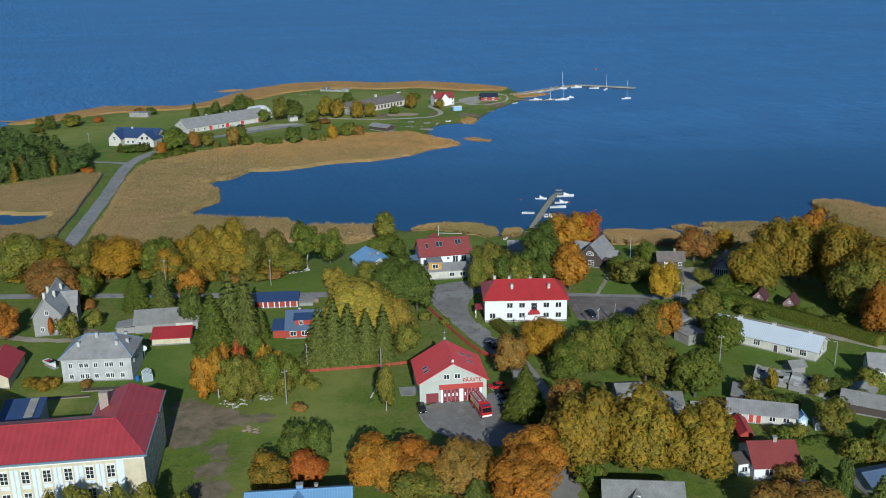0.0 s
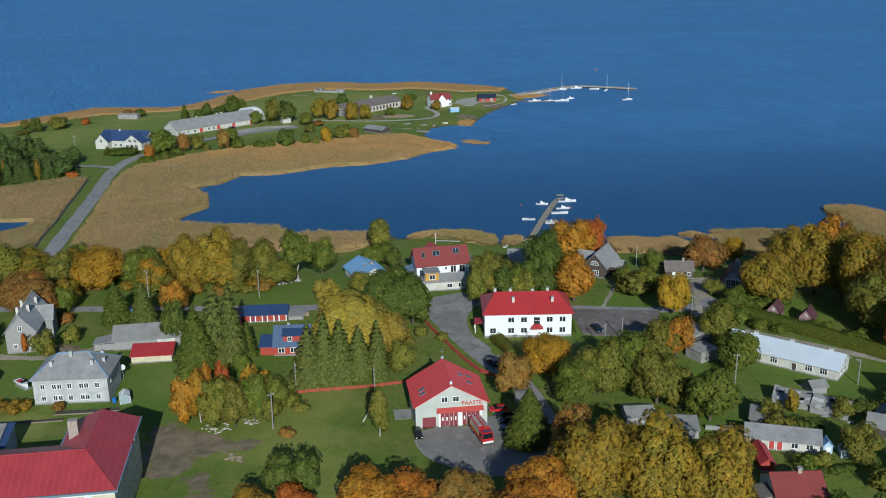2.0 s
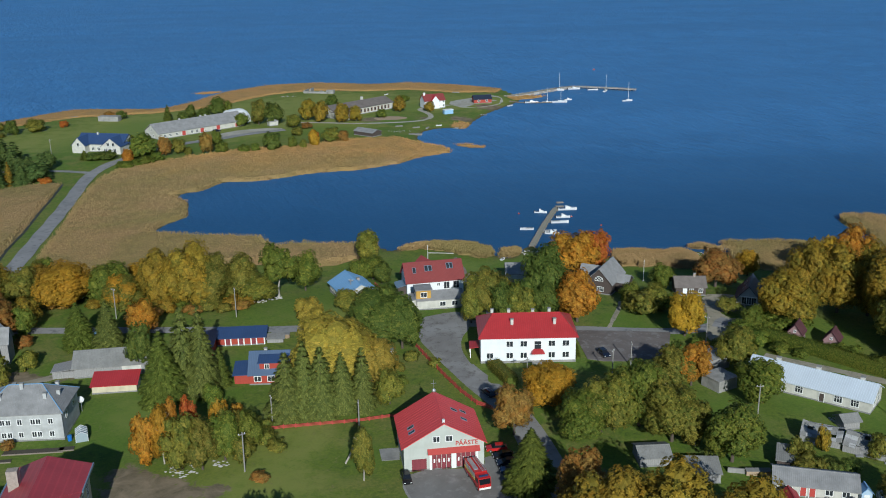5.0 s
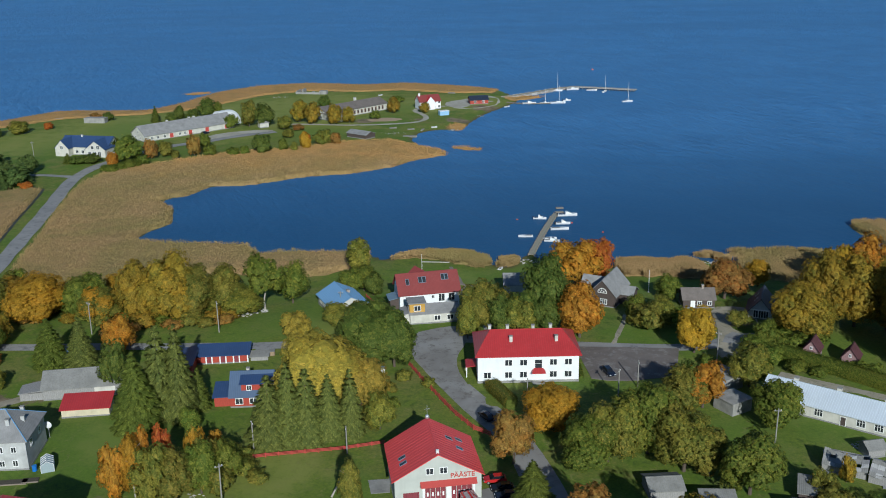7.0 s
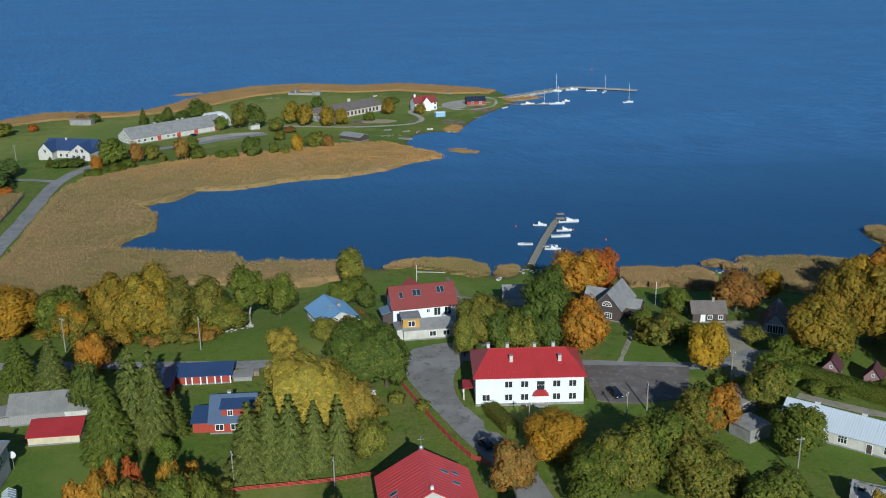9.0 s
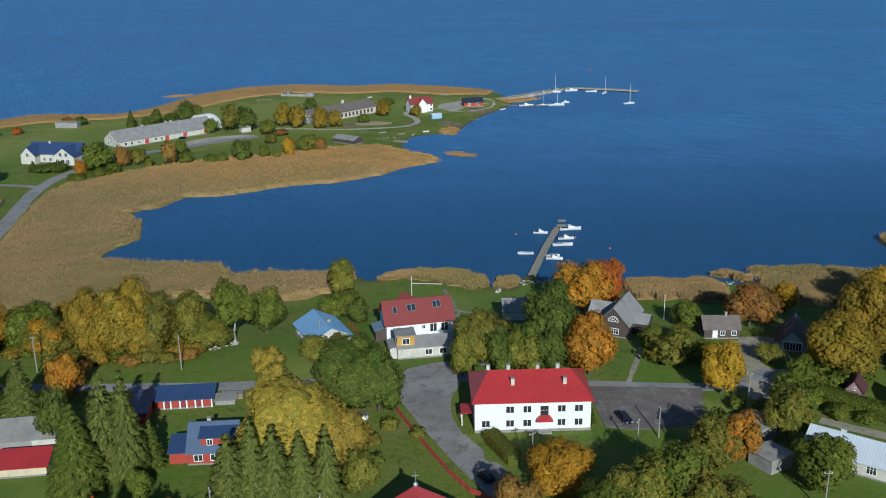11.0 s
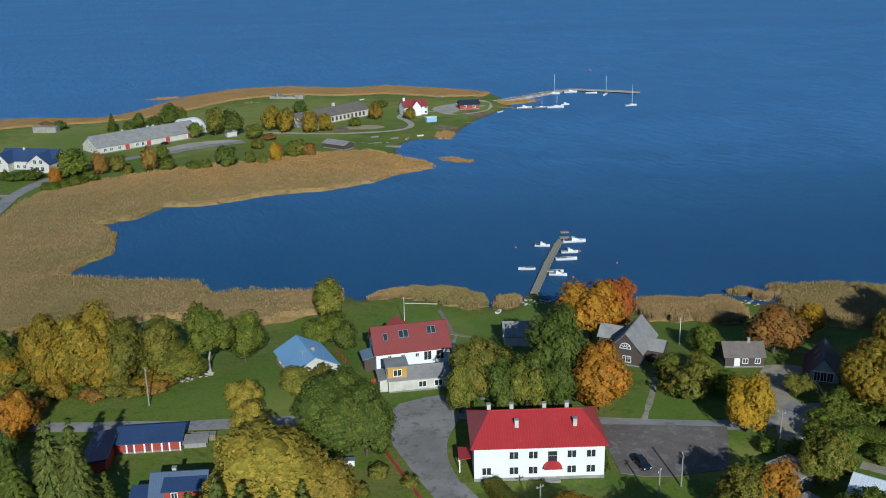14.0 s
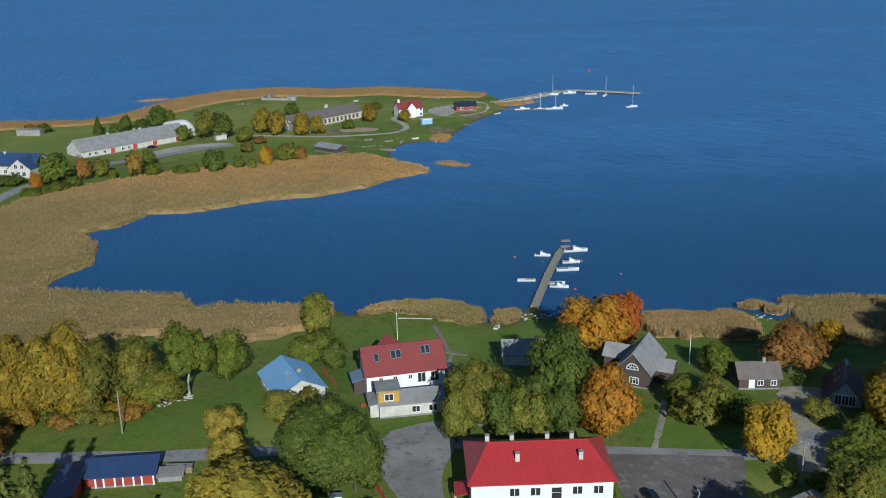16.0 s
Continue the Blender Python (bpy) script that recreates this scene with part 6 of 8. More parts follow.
    part("front_gable_roof", Mesh().slab([(3.5, -1.6, 4.4), (6.5, -1.6, 8.0), (6.5, 5, 8.0), (3.5, 5, 4.4)], 0.15).slab([(9.5, -1.6, 4.4), (9.5, 5, 4.4), (6.5, 5, 8.0), (6.5, -1.6, 8.0)], 0.15), RED_ROOF, h.ob)
    h.chimney(1.0, 4.0, 1.5, TRIM, 1.0)
    h = House("boat_shed", "red boarded harbour shed with a dark roof", "shed", 24.0, 650.5, 8.0, 11.0, 7.0, 2.6, 4.6, "gable_x", RED_BOARDS, BLACK_ROOF, 0.4)
    h.win("f", 0.9, 1.2, 1.2, 3.0, 8.0)
    House("caravan", "pale blue site trailer on the grass", "trailer", 5.4, 614.5, 20.0, 5.5, 3.0, 2.4, 2.6, "flat", plain("trailer_blue", (0.25, 0.42, 0.60)), TRIM, 0.1, plinth=0)
    House("boat_shelter", "weathered brown boat shelter by the slip", "shelter", -43.0, 558.5, -38.0, 13.0, 7.0, 2.2, 3.4, "gable_x", BROWN_BOARDS, GREY_ROOF, 0.4)
    House("bunker", "grey concrete bunker ruin in the grass", "ruin", -195.0, 611.0, -6.0, 12.0, 5.0, 2.6, 2.6, "flat", CONCRETE, CONCRETE, 0.1, plinth=0)
    House("kiosk", "small pale hut beside the track", "hut", -92.0, 586.5, 30.0, 5.0, 4.0, 2.6, 3.6, "gable_x", OFF_WHITE, GREY_ROOF, 0.3)


apartment_house()
fire_station()
grey_house()
school()
courtyard_store()
foreground_roofs()
long_house()
right_gardens()
left_gardens()
lakeside()
spit()


# ---- piers and boats ----
def pier(name, line, width, z, label, posts=2.5, top=None):
    ob = thing(name, pose(0, 0, 0), label, "pier")
    deck, n = Mesh(), 0
    for (ax, ay), (bx, by) in zip(line[:-1], line[1:]):
        a, b = Vector((ax, ay, z)), Vector((bx, by, z))
        along = (b - a).normalized()
        side = Vector((-along.y, along.x, 0)) * width / 2
        deck.slab([a - side, b - side, b + side, a + side], 0.3)
        k = int((b - a).length / posts)
        for i in range(k + 1):
            for s in (-1, 1):
                q = a + along * (i * posts) + side * s * 0.96
                part("pier_post", Mesh().rod((q.x, q.y, -2.0), (q.x, q.y, z + 0.35), 0.14, 0.13, 6), WOOD, ob)
    part("deck", deck, top or WOOD, ob)


pier("pier", [(32.4, 361), (39.2, 386), (44.6, 404), (46.5, 409)], 2.0, 0.75, "narrow weathered plank pier with moored boats", top=plain("mossy_grey_planks", (0.27, 0.25, 0.19), 0.85, 0.0, 0.25, 1.2))


def mole(line, width, tall, label):
    """A bank of rough stones that runs out into the water."""
    rng = random.Random(77)
    ob = thing("stone_mole", pose(0, 0, 0), label, "breakwater")
    core = Mesh()
    for (ax, ay), (bx, by) in zip(line[:-1], line[1:]):
        a, b = Vector((ax, ay, tall)), Vector((bx, by, tall))
        along = (b - a).normalized()
        side = Vector((-along.y, along.x, 0)) * width / 2
        core.slab([a - side * 0.7, b - side * 0.7, b + side * 0.7, a + side * 0.7], tall + 1.0)
        for i in range(int((b - a).length / 0.9)):
            for k in (-1.0, -0.72, 0.72, 1.0):
                q = a + along * (0.9 * i + rng.uniform(-0.3, 0.3)) + side * (k + rng.uniform(-0.1, 0.1))
                r = rng.uniform(0.5, 0.95)
                z = tall * (0.75 if abs(k) < 0.9 else 0.3)
                part("stone", Mesh().ball((q.x, q.y, z), r, r * rng.uniform(0.6, 1.0), r * rng.uniform(0.5, 0.8), 3, 5), rng.choice([STONE, CONCRETE, BRICK]), ob)
    part("bank", core, GRAVEL, ob)


mole([(46, 677), (57, 686), (68, 695), (79, 705), (87, 711.5), (93, 714)], 6.0, 1.2, "long mole of rough grey and brown stones")
pier("breakwater_pier", [(92, 713.6), (96, 714.5), (111, 708), (124, 702), (133, 696.5)], 4.6, 1.3, "long pale harbour pier on timber piles", 1.9, PIER_STONE)
pier("boat_jetty", [(47, 661), (56, 655.5), (63, 654.8), (81, 656.3)], 1.6, 0.6, "low narrow jetty for moored yachts", 4.0)


def hull(length, beam, height):
    m = Mesh()
    rows = []
    for i in range(9):
        u = i / 8
        w = beam / 2 * (1 - max(0, (u - 0.45) / 0.55) ** 2.2) * (0.88 + 0.12 * min(1, u * 4))
        x = -length / 2 + length * u
        top = height * (1 + 0.25 * u * u)
        rows.append([(x, -w, top), (x + 0.02, -w * 0.85, top * 0.35), (x, -w * 0.35, -0.15), (x, w * 0.35, -0.15), (x + 0.02, w * 0.85, top * 0.35), (x, w, top), (x, w * 0.86, top + 0.04), (x, -w * 0.86, top + 0.04)])
    for r in rows:
        m.v += r
    for i in range(8):
        for j in range(8):
            m.f.append((i * 8 + j, i * 8 + (j + 1) % 8, i * 8 + 8 + (j + 1) % 8, i * 8 + 8 + j))
    m.f += [tuple(range(7, -1, -1)), tuple(range(64, 72))]
    return m


def boat(x, y, yaw, length, beam, kind, label, mast=0.0, cover=None):
    ob = thing("motor_boat" if kind == "cabin" else "sailing_boat" if kind == "sail" else "rowing_boat", pose(x, y, 0.05, 0, 0, yaw), label, "boat")
    h = 0.10 * length + 0.1
    part("hull", hull(length, beam, h), BOAT_WHITE, ob)
    part("deck_well", Mesh().box(-length * 0.42, -beam * 0.3, h * 0.9, length * 0.1, beam * 0.3, h + 0.09), cover or CONCRETE, ob)
    if kind == "cabin":
        c = Mesh().prism([(-length * 0.12, h), (length * 0.26, h + 0.02), (length * 0.15, h + 0.55), (length * 0.0, h + 0.95), (-length * 0.12, h + 0.95)], "y", -beam * 0.34, beam * 0.34)
        part("cabin", c, BOAT_WHITE, ob)
        part("windscreen", Mesh().slab([(length * 0.01, -beam * 0.3, h + 0.96), (length * 0.155, -beam * 0.3, h + 0.58), (length * 0.155, beam * 0.3, h + 0.58), (length * 0.01, beam * 0.3, h + 0.96)], 0.05), GLASS_DARK, ob)
        part("engine", Mesh().box(-length * 0.54, -0.25, 0.0, -length * 0.48, 0.25, h + 0.4), BLACK, ob)
    if kind == "sail":
        part("cabin", Mesh().prism([(-length * 0.1, h), (length * 0.22, h), (length * 0.16, h + 0.4), (-length * 0.1, h + 0.5)], "y", -beam * 0.25, beam * 0.25), BOAT_WHITE, ob)
        part("mast", Mesh().rod((length * 0.08, 0, h), (length * 0.08, 0, mast), 0.09, 0.06, 6), TRIM, ob)
        part("boom", Mesh().rod((length * 0.08, 0, h + 1.2), (-length * 0.36, 0, h + 1.25), 0.12, 0.1, 6), cover or BOAT_BLUE, ob)


boat(50.4, 407.6, 4, 7.4, 2.6, "cabin", "white cabin cruiser moored at the pier head", 0, BOAT_BLUE)
boat(39.8, 404.2, -8, 4.8, 1.8, "cabin", "small white cabin boat with a blue cover", 0, BOAT_BLUE)
boat(47.4, 397.0, 3, 5.4, 2.0, "cabin", "white motor boat moored at the pier")
boat(45.4, 390.2, 2, 6.6, 1.9, "row", "long open white boat at the pier")
boat(32.6, 382.2, 178, 5.0, 1.6, "row", "small open white boat")
boat(40.3, 378.9, 4, 5.4, 1.8, "row", "white open motor boat at the pier")
boat(41.0, 376.4, -10, 5.2, 1.9, "cabin", "white motor boat with an outboard engine")
boat(21.7, 348.6, 60, 2.6, 1.3, "row", "white dinghy drawn up among the reeds")
for x, y, yaw, size, tall, kind in ((60, 656, 5, 10, 0, "cabin"), (69.5, 656.5, 0, 7, 9.5, "sail"), (77.5, 656.0, 3, 11, 11, "sail"), (84.0, 665, 10, 6, 0, "cabin"), (82.5, 704, -5, 9, 12, "sail"), (93.5, 708, 12, 10, 0, "cabin"),
                                    (105.5, 703.5, -4, 8, 0, "row"), (113.0, 697.0, 60, 7, 11, "sail"), (120.0, 657.0, 15, 8, 12, "sail"), (46, 646.5, 40, 5, 0, "row")):
    boat(x, y, yaw, 0.85 * size, 0.25 * size, kind, "white sailing yacht at its mooring" if kind == "sail" else "white boat moored in the harbour", tall)


# ---- trees: x, y, height, crown radius ----
grove("round", ORANGE, "round maple in orange autumn leaf", [(-14.3, 172.5, 11.7, 6.2), (-5.9, 173.5, 11.0, 5.3), (16.5, 174.0, 13.2, 5.8), (13.8, 167.0, 12.4, 7.0), (58.0, 246.0, 11.2, 4.2), (114.5, 244.3, 15.9, 5.4), (42.0, 326.5, 15.5, 7.0), (37.4, 286.0, 15.0, 5.2), (-54.3, 218.0, 12.7, 2.1), (-58.9, 217.0, 8.1, 1.7), (-121.1, 253.3, 10.8, 3.9), (-77.2, 280.3, 10.9, 3.7), (-58.2, 214.8, 11.7, 2.7), (-43.3, 230.7, 5.5, 1.3)])
grove("round", OLIVE, "broad tree with olive green and yellowing leaves", [(-5.5, 166.0, 8.8, 5.1), (37.0, 226.0, 13.0, 5.0), (33.9, 224.0, 12.4, 4.6), (47.6, 220.0, 12.8, 5.6), (53.8, 246.0, 10.3, 5.1), (71.1, 255.9, 10.5, 4.4), (115.6, 260.5, 18.4, 7.6), (-137.0, 303.0, 16.4, 8.0), (-119.3, 308.0, 11.4, 5.3), (-89.2, 305.0, 9.8, 5.5), (-63.3, 305.0, 16.0, 5.7), (-56.5, 309.0, 14.3, 5.1), (-10.9, 239.6, 8.7, 3.1), (61.6, 302.1, 5.4, 2.8), (78.8, 290.2, 5.2, 2.5), (12.0, 290.8, 14.0, 5.2), (9.0, 286.4, 10.7, 3.0), (22.6, 287.1, 11.1, 4.0), (16.5, 293.0, 12.5, 4.5), (-24.9, 297.5, 6.8, 3.7)])
grove("round", OLIVE, "broad tree with olive green and yellowing leaves", [(-19.9, 297.2, 6.8, 3.3), (82.8, 193.6, 8.5, 3.9), (86.4, 211.5, 5.5, 2.2), (-50.6, 212.4, 12.5, 3.7), (-46.6, 212.3, 11.3, 3.7), (118.0, 270.8, 14.8, 4.2), (-42.5, 219.1, 10.7, 2.5), (-67.9, 158.0, 11.7, 2.9), (-60.8, 158.0, 11.1, 2.6), (-55.5, 159.0, 10.9, 3.0), (-49.3, 158.0, 9.3, 2.1)])
grove("round", RUST, "tree with thinning rust brown autumn leaves", [(15.6, 224.0, 11.6, 4.4), (2.1, 171.0, 11.9, 6.4), (-118.0, 282.0, 13.4, 7.4), (-78.1, 286.6, 7.1, 4.5), (59.5, 158.6, 8.9, 4.4), (66.7, 158.5, 8.3, 5.5), (25.4, 192.8, 14.3, 4.7), (81.9, 313.5, 12.0, 6.2)])
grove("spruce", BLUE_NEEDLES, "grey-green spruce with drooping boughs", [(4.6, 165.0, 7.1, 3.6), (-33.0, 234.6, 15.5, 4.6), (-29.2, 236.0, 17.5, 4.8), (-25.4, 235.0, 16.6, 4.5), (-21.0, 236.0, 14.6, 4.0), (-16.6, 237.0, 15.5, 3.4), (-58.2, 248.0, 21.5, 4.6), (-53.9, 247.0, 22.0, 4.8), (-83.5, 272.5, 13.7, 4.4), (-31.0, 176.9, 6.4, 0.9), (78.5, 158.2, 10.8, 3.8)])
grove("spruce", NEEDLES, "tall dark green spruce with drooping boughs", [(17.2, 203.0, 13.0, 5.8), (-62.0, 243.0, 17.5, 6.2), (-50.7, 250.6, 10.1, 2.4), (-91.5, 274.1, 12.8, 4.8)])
grove("round", GREEN, "tree with dense green leaves beginning to turn", [(29.9, 222.0, 10.6, 5.6), (42.3, 227.0, 15.6, 5.4), (57.6, 211.5, 13.6, 5.2), (71.1, 236.6, 11.0, 5.3), (-94.4, 306.0, 12.4, 4.8), (-39.2, 317.4, 12.5, 4.4), (-19.9, 329.0, 8.3, 4.3), (-22.8, 325.8, 8.2, 3.7), (66.7, 313.8, 7.5, 3.2), (53.5, 298.5, 6.8, 3.0), (82.5, 280.0, 6.3, 3.3), (94.5, 206.8, 4.3, 1.4), (-42.8, 215.8, 10.6, 3.5), (-38.7, 219.6, 9.6, 2.7), (-50.2, 239.8, 5.7, 2.3), (27.6, 172.1, 6.3, 2.7)])
grove("tall", OLIVE, "broad tree with olive green and yellowing leaves", [(45.1, 224.0, 13.8, 3.6), (-22.3, 343.4, 12.8, 4.0), (-14.5, 207.0, 12.0, 2.1), (51.9, 218.0, 10.7, 3.5)])
grove("tall", DEEP_GREEN, "large leafy tree, still deep green", [(55.4, 248.0, 10.8, 3.0), (73.9, 163.9, 11.4, 1.6)])
grove("round", YELLOW, "round maple in bright yellow autumn leaf", [(63.6, 275.0, 12.1, 4.8), (24.8, 238.0, 10.1, 5.4), (-44.3, 220.0, 12.2, 1.8), (-105.7, 304.0, 14.1, 7.8), (94.9, 325.0, 8.7, 3.7), (91.9, 291.6, 10.8, 3.5)])
grove("round", TAWNY, "broad tree with tawny yellow autumn leaves", [(-24.8, 248.0, 18.9, 9.7), (-15.5, 247.0, 13.9, 5.9), (-31.2, 276.0, 9.2, 3.9), (-34.7, 289.8, 7.2, 3.4)])
grove("round", OCHRE, "broad maple turning from green to ochre yellow", [(92.0, 282.0, 14.9, 6.9), (116.9, 276.3, 22.7, 8.7), (120.5, 264.6, 21.9, 8.4), (-131.0, 308.0, 12.5, 8.0), (-78.9, 303.0, 17.7, 6.1), (-69.8, 303.0, 19.4, 6.8), (-35.4, 172.8, 8.8, 3.9), (27.0, 179.0, 18.2, 6.4), (38.6, 178.7, 18.4, 6.9), (50.0, 177.0, 16.2, 6.5), (31.5, 183.5, 15.0, 4.6), (102.2, 292.0, 19.7, 6.1), (108.3, 289.3, 19.4, 6.5), (115.5, 286.6, 21.4, 6.1), (-110.4, 288.7, 9.2, 3.6), (-72.3, 157.0, 10.5, 2.2)])
grove("round", DEEP_GREEN, "large leafy tree, still deep green", [(29.7, 296.0, 19.8, 6.9), (-13.1, 272.0, 16.5, 8.2), (-9.0, 270.5, 14.5, 5.0), (24.5, 291.0, 12.0, 5.0), (-16.9, 323.7, 7.5, 2.9), (-31.8, 182.5, 10.4, 3.0), (-27.2, 183.5, 9.8, 3.0), (70.7, 172.4, 6.5, 2.0), (89.9, 184.8, 7.6, 2.8), (72.7, 163.9, 7.0, 2.3), (17.8, 287.4, 12.0, 4.2), (28.4, 286.7, 11.8, 4.0), (-71.4, 259.7, 13.2, 3.2), (66.8, 317.0, 5.4, 3.7)])
grove("round", RED_LEAF, "small tree in scarlet autumn leaf", [(49.0, 333.5, 14.0, 5.8), (-50.0, 219.0, 12.8, 2.0), (-28.4, 174.7, 7.6, 3.8)])
grove("loose", GREEN, "open green tree with a forked pale trunk", [(-46.0, 311.0, 16.3, 4.2)])
grove("bush", OLIVE, "low garden bush with olive leaves", [(60.0, 294.2, 6.5, 3.5), (55.6, 291.5, 7.0, 4.5), (70.7, 206.2, 4.3, 2.9), (70.7, 210.5, 5.8, 1.9), (74.6, 191.4, 3.4, 2.0), (83.5, 182.2, 5.5, 2.5), (87.0, 181.4, 4.6, 2.7), (99.8, 214.0, 5.8, 3.4), (-39.8, 215.7, 5.9, 2.4), (-12.4, 250.7, 3.0, 1.4), (-12.6, 240.9, 2.5, 1.3), (-103.7, 252.7, 7.5, 2.9)])
grove("bush", GREEN, "low garden bush with green leaves", [(64.7, 291.1, 5.6, 2.8), (71.0, 190.8, 3.4, 2.1), (-9.8, 243.1, 2.6, 1.5), (-8.3, 249.0, 2.5, 1.3)])
grove("bush", DEEP_GREEN, "dark green currant bush in a garden row", [(70.5, 187.5, 1.8, 1.5), (73.5, 188.2, 1.6, 1.4), (76.5, 188.6, 1.9, 1.5), (79.5, 189.3, 1.7, 1.4), (92.0, 190.5, 2.4, 1.9), (95.5, 188.0, 2.6, 2.1), (84.5, 192.0, 3.0, 1.8), (67.5, 203.0, 3.2, 2.2), (74.5, 206.5, 3.4, 2.4), (78.5, 206.0, 3.0, 2.2), (89.0, 216.0, 3.0, 2.2), (93.0, 214.0, 3.4, 2.3)])
grove("bush", GREEN, "leafy bush before the garden hedge", [(86.5, 283.5, 3.6, 2.8), (83.0, 276.5, 4.2, 3.0), (88.0, 277.0, 3.8, 2.8), (79.0, 272.0, 3.4, 2.4), (70.0, 266.0, 3.0, 2.2), (65.0, 268.0, 2.6, 1.8), (79.0, 276.5, 3.6, 2.6), (76.0, 272.0, 3.4, 2.6), (84.0, 263.0, 3.0, 2.4), (88.5, 260.5, 2.6, 2.0), (80.5, 268.5, 4.0, 2.6), (100.0, 259.0, 3.6, 2.4), (106.0, 252.0, 4.2, 2.8), (92.5, 277.0, 4.4, 3.2), (98.0, 262.5, 2.8, 2.0)])
grove("bush", OCHRE, "low garden bush with ochre leaves", [(76.6, 214.8, 5.9, 1.4)])
grove("round", GREEN, "slim green tree beside the lane", [(-109.0, 282.5, 9.0, 2.8)])
grove("bush", OLIVE, "olive shrub on the rough grass", [(-100.0, 261.5, 5.0, 2.4), (-96.1, 284.5, 4.0, 2.4), (-18.0, 240.5, 2.4, 1.8), (-14.5, 243.5, 3.0, 2.0), (-11.5, 246.5, 2.2, 1.6), (-17.5, 250.0, 2.8, 2.0), (-9.5, 257.0, 2.0, 1.5), (-6.4, 262.5, 2.8, 1.7), (-0.6, 259.0, 2.4, 1.5), (-36.5, 222.5, 3.4, 2.4), (-33.0, 219.5, 2.6, 2.0), (-38.0, 226.0, 4.2, 2.8)])
grove("bush", RUST, "dark rust red shrub by the old house", [(-106.5, 275.5, 3.2, 2.2), (-34.5, 207.5, 2.2, 1.8)])
grove("bush", OCHRE, "yellowing bush on the lawn by the grey house", [(-99.5, 221.0, 3.2, 2.2), (-102.8, 222.5, 2.4, 1.8), (-97.0, 222.5, 2.6, 1.6)])
grove("bush", RUST, "small dark rust bush before the grey house", [(-88.8, 221.8, 2.2, 1.4)])
grove("bush", RUST, "low garden bush with rust brown leaves", [(66.4, 171.7, 4.6, 3.0), (60.9, 194.3, 3.4, 1.8)])
grove("tall", YELLOW, "round maple in bright yellow autumn leaf", [(-54.7, 214.7, 13.6, 2.4)])
grove("tall", RED_LEAF, "small tree in scarlet autumn leaf", [(-109.2, 253.9, 6.3, 0.8)])


# ---- trees and bushes of the spit ----
grove("spruce", NEEDLES, "dark narrow spruce on the spit", [(-154.5, 610.3, 9.6, 2.7), (-168.5, 508.0, 5.0, 2.6)])
grove("round", DEEP_GREEN, "dense dark green tree on the spit", [(-145.0, 606.3, 6.2, 2.6), (-142.4, 616.0, 8.5, 2.7), (-133.7, 610.6, 7.3, 4.1), (-128.8, 624.7, 11.0, 4.8), (-90.6, 591.2, 13.0, 5.3), (-80.0, 520.5, 9.9, 4.5), (-63.2, 647.9, 7.8, 3.1), (-229.6, 573.1, 8.9, 3.2), (-183.3, 617.3, 5.3, 3.0), (-157.0, 507.5, 4.6, 3.8), (-249.7, 558.0, 3.9, 2.8)])
grove("round", GREEN, "green leafy tree on the spit", [(-123.0, 627.0, 8.4, 3.0), (-139.5, 505.9, 13.6, 6.2), (-110.4, 534.1, 8.3, 2.5), (-104.1, 515.3, 6.8, 3.1), (-107.9, 588.0, 8.1, 3.6)])
grove("round", OLIVE, "olive tree on the spit, turning yellow", [(-98.9, 592.2, 14.4, 4.5), (-125.8, 519.6, 7.5, 3.7), (-52.4, 537.1, 8.6, 4.2), (-78.4, 581.7, 7.5, 4.1), (-73.4, 558.8, 5.1, 3.1), (-240.6, 584.6, 5.4, 2.2), (-219.9, 582.8, 7.4, 5.4)])
grove("tall", ORANGE, "orange autumn tree by the road", [(-101.1, 596.6, 8.0, 1.7)])
grove("round", ORANGE, "orange autumn tree by the road", [(-144.6, 498.4, 7.6, 2.8)])
grove("round", RUST, "thin rust brown autumn tree", [(-131.5, 514.4, 9.8, 3.4), (-112.1, 518.1, 11.0, 3.4), (-47.2, 537.6, 6.9, 2.9)])
grove("bush", GREEN, "green bush on the grassy spit", [(-93.3, 516.0, 4.7, 2.9), (-87.9, 517.4, 5.2, 2.4), (-70.8, 524.5, 6.9, 2.4), (-31.0, 607.5, 5.4, 2.5), (-19.3, 662.6, 4.3, 2.8), (-144.8, 491.4, 3.5, 3.6), (-139.7, 493.7, 3.8, 3.6), (-134.8, 497.3, 3.8, 3.0), (-136.2, 494.9, 4.9, 3.3), (-131.9, 501.5, 5.0, 2.8), (-142.6, 488.8, 4.0, 3.2), (-26.8, 653.1, 3.1, 1.5)])
grove("round", YELLOW, "bright yellow autumn tree by the reeds", [(-60.8, 528.5, 9.1, 2.9)])
grove("round", RED_LEAF, "scarlet autumn tree by the reeds", [(-62.6, 546.0, 5.7, 2.3)])
grove("bush", OLIVE, "olive bush on the grassy spit", [(-65.5, 523.9, 5.0, 2.1), (-235.4, 566.8, 2.6, 4.2), (-119.8, 513.1, 4.2, 1.9)])
grove("round", OCHRE, "ochre autumn tree beside the hall", [(-72.7, 602.8, 12.2, 4.8), (-64.9, 596.2, 12.6, 3.9), (-52.2, 594.6, 11.5, 4.1), (-44.8, 596.4, 9.6, 3.3), (-21.2, 625.9, 9.6, 3.5), (-3.5, 625.1, 6.4, 2.9)])
grove("bush", RUST, "brown autumn bush in the grass", [(-70.4, 578.2, 3.7, 3.2), (-192.1, 622.1, 4.3, 3.0)])
grove("bush", RED_LEAF, "small scarlet bush in the grass", [(-209.0, 594.6, 4.1, 2.2), (-170.2, 461.3, 3.8, 2.3)])
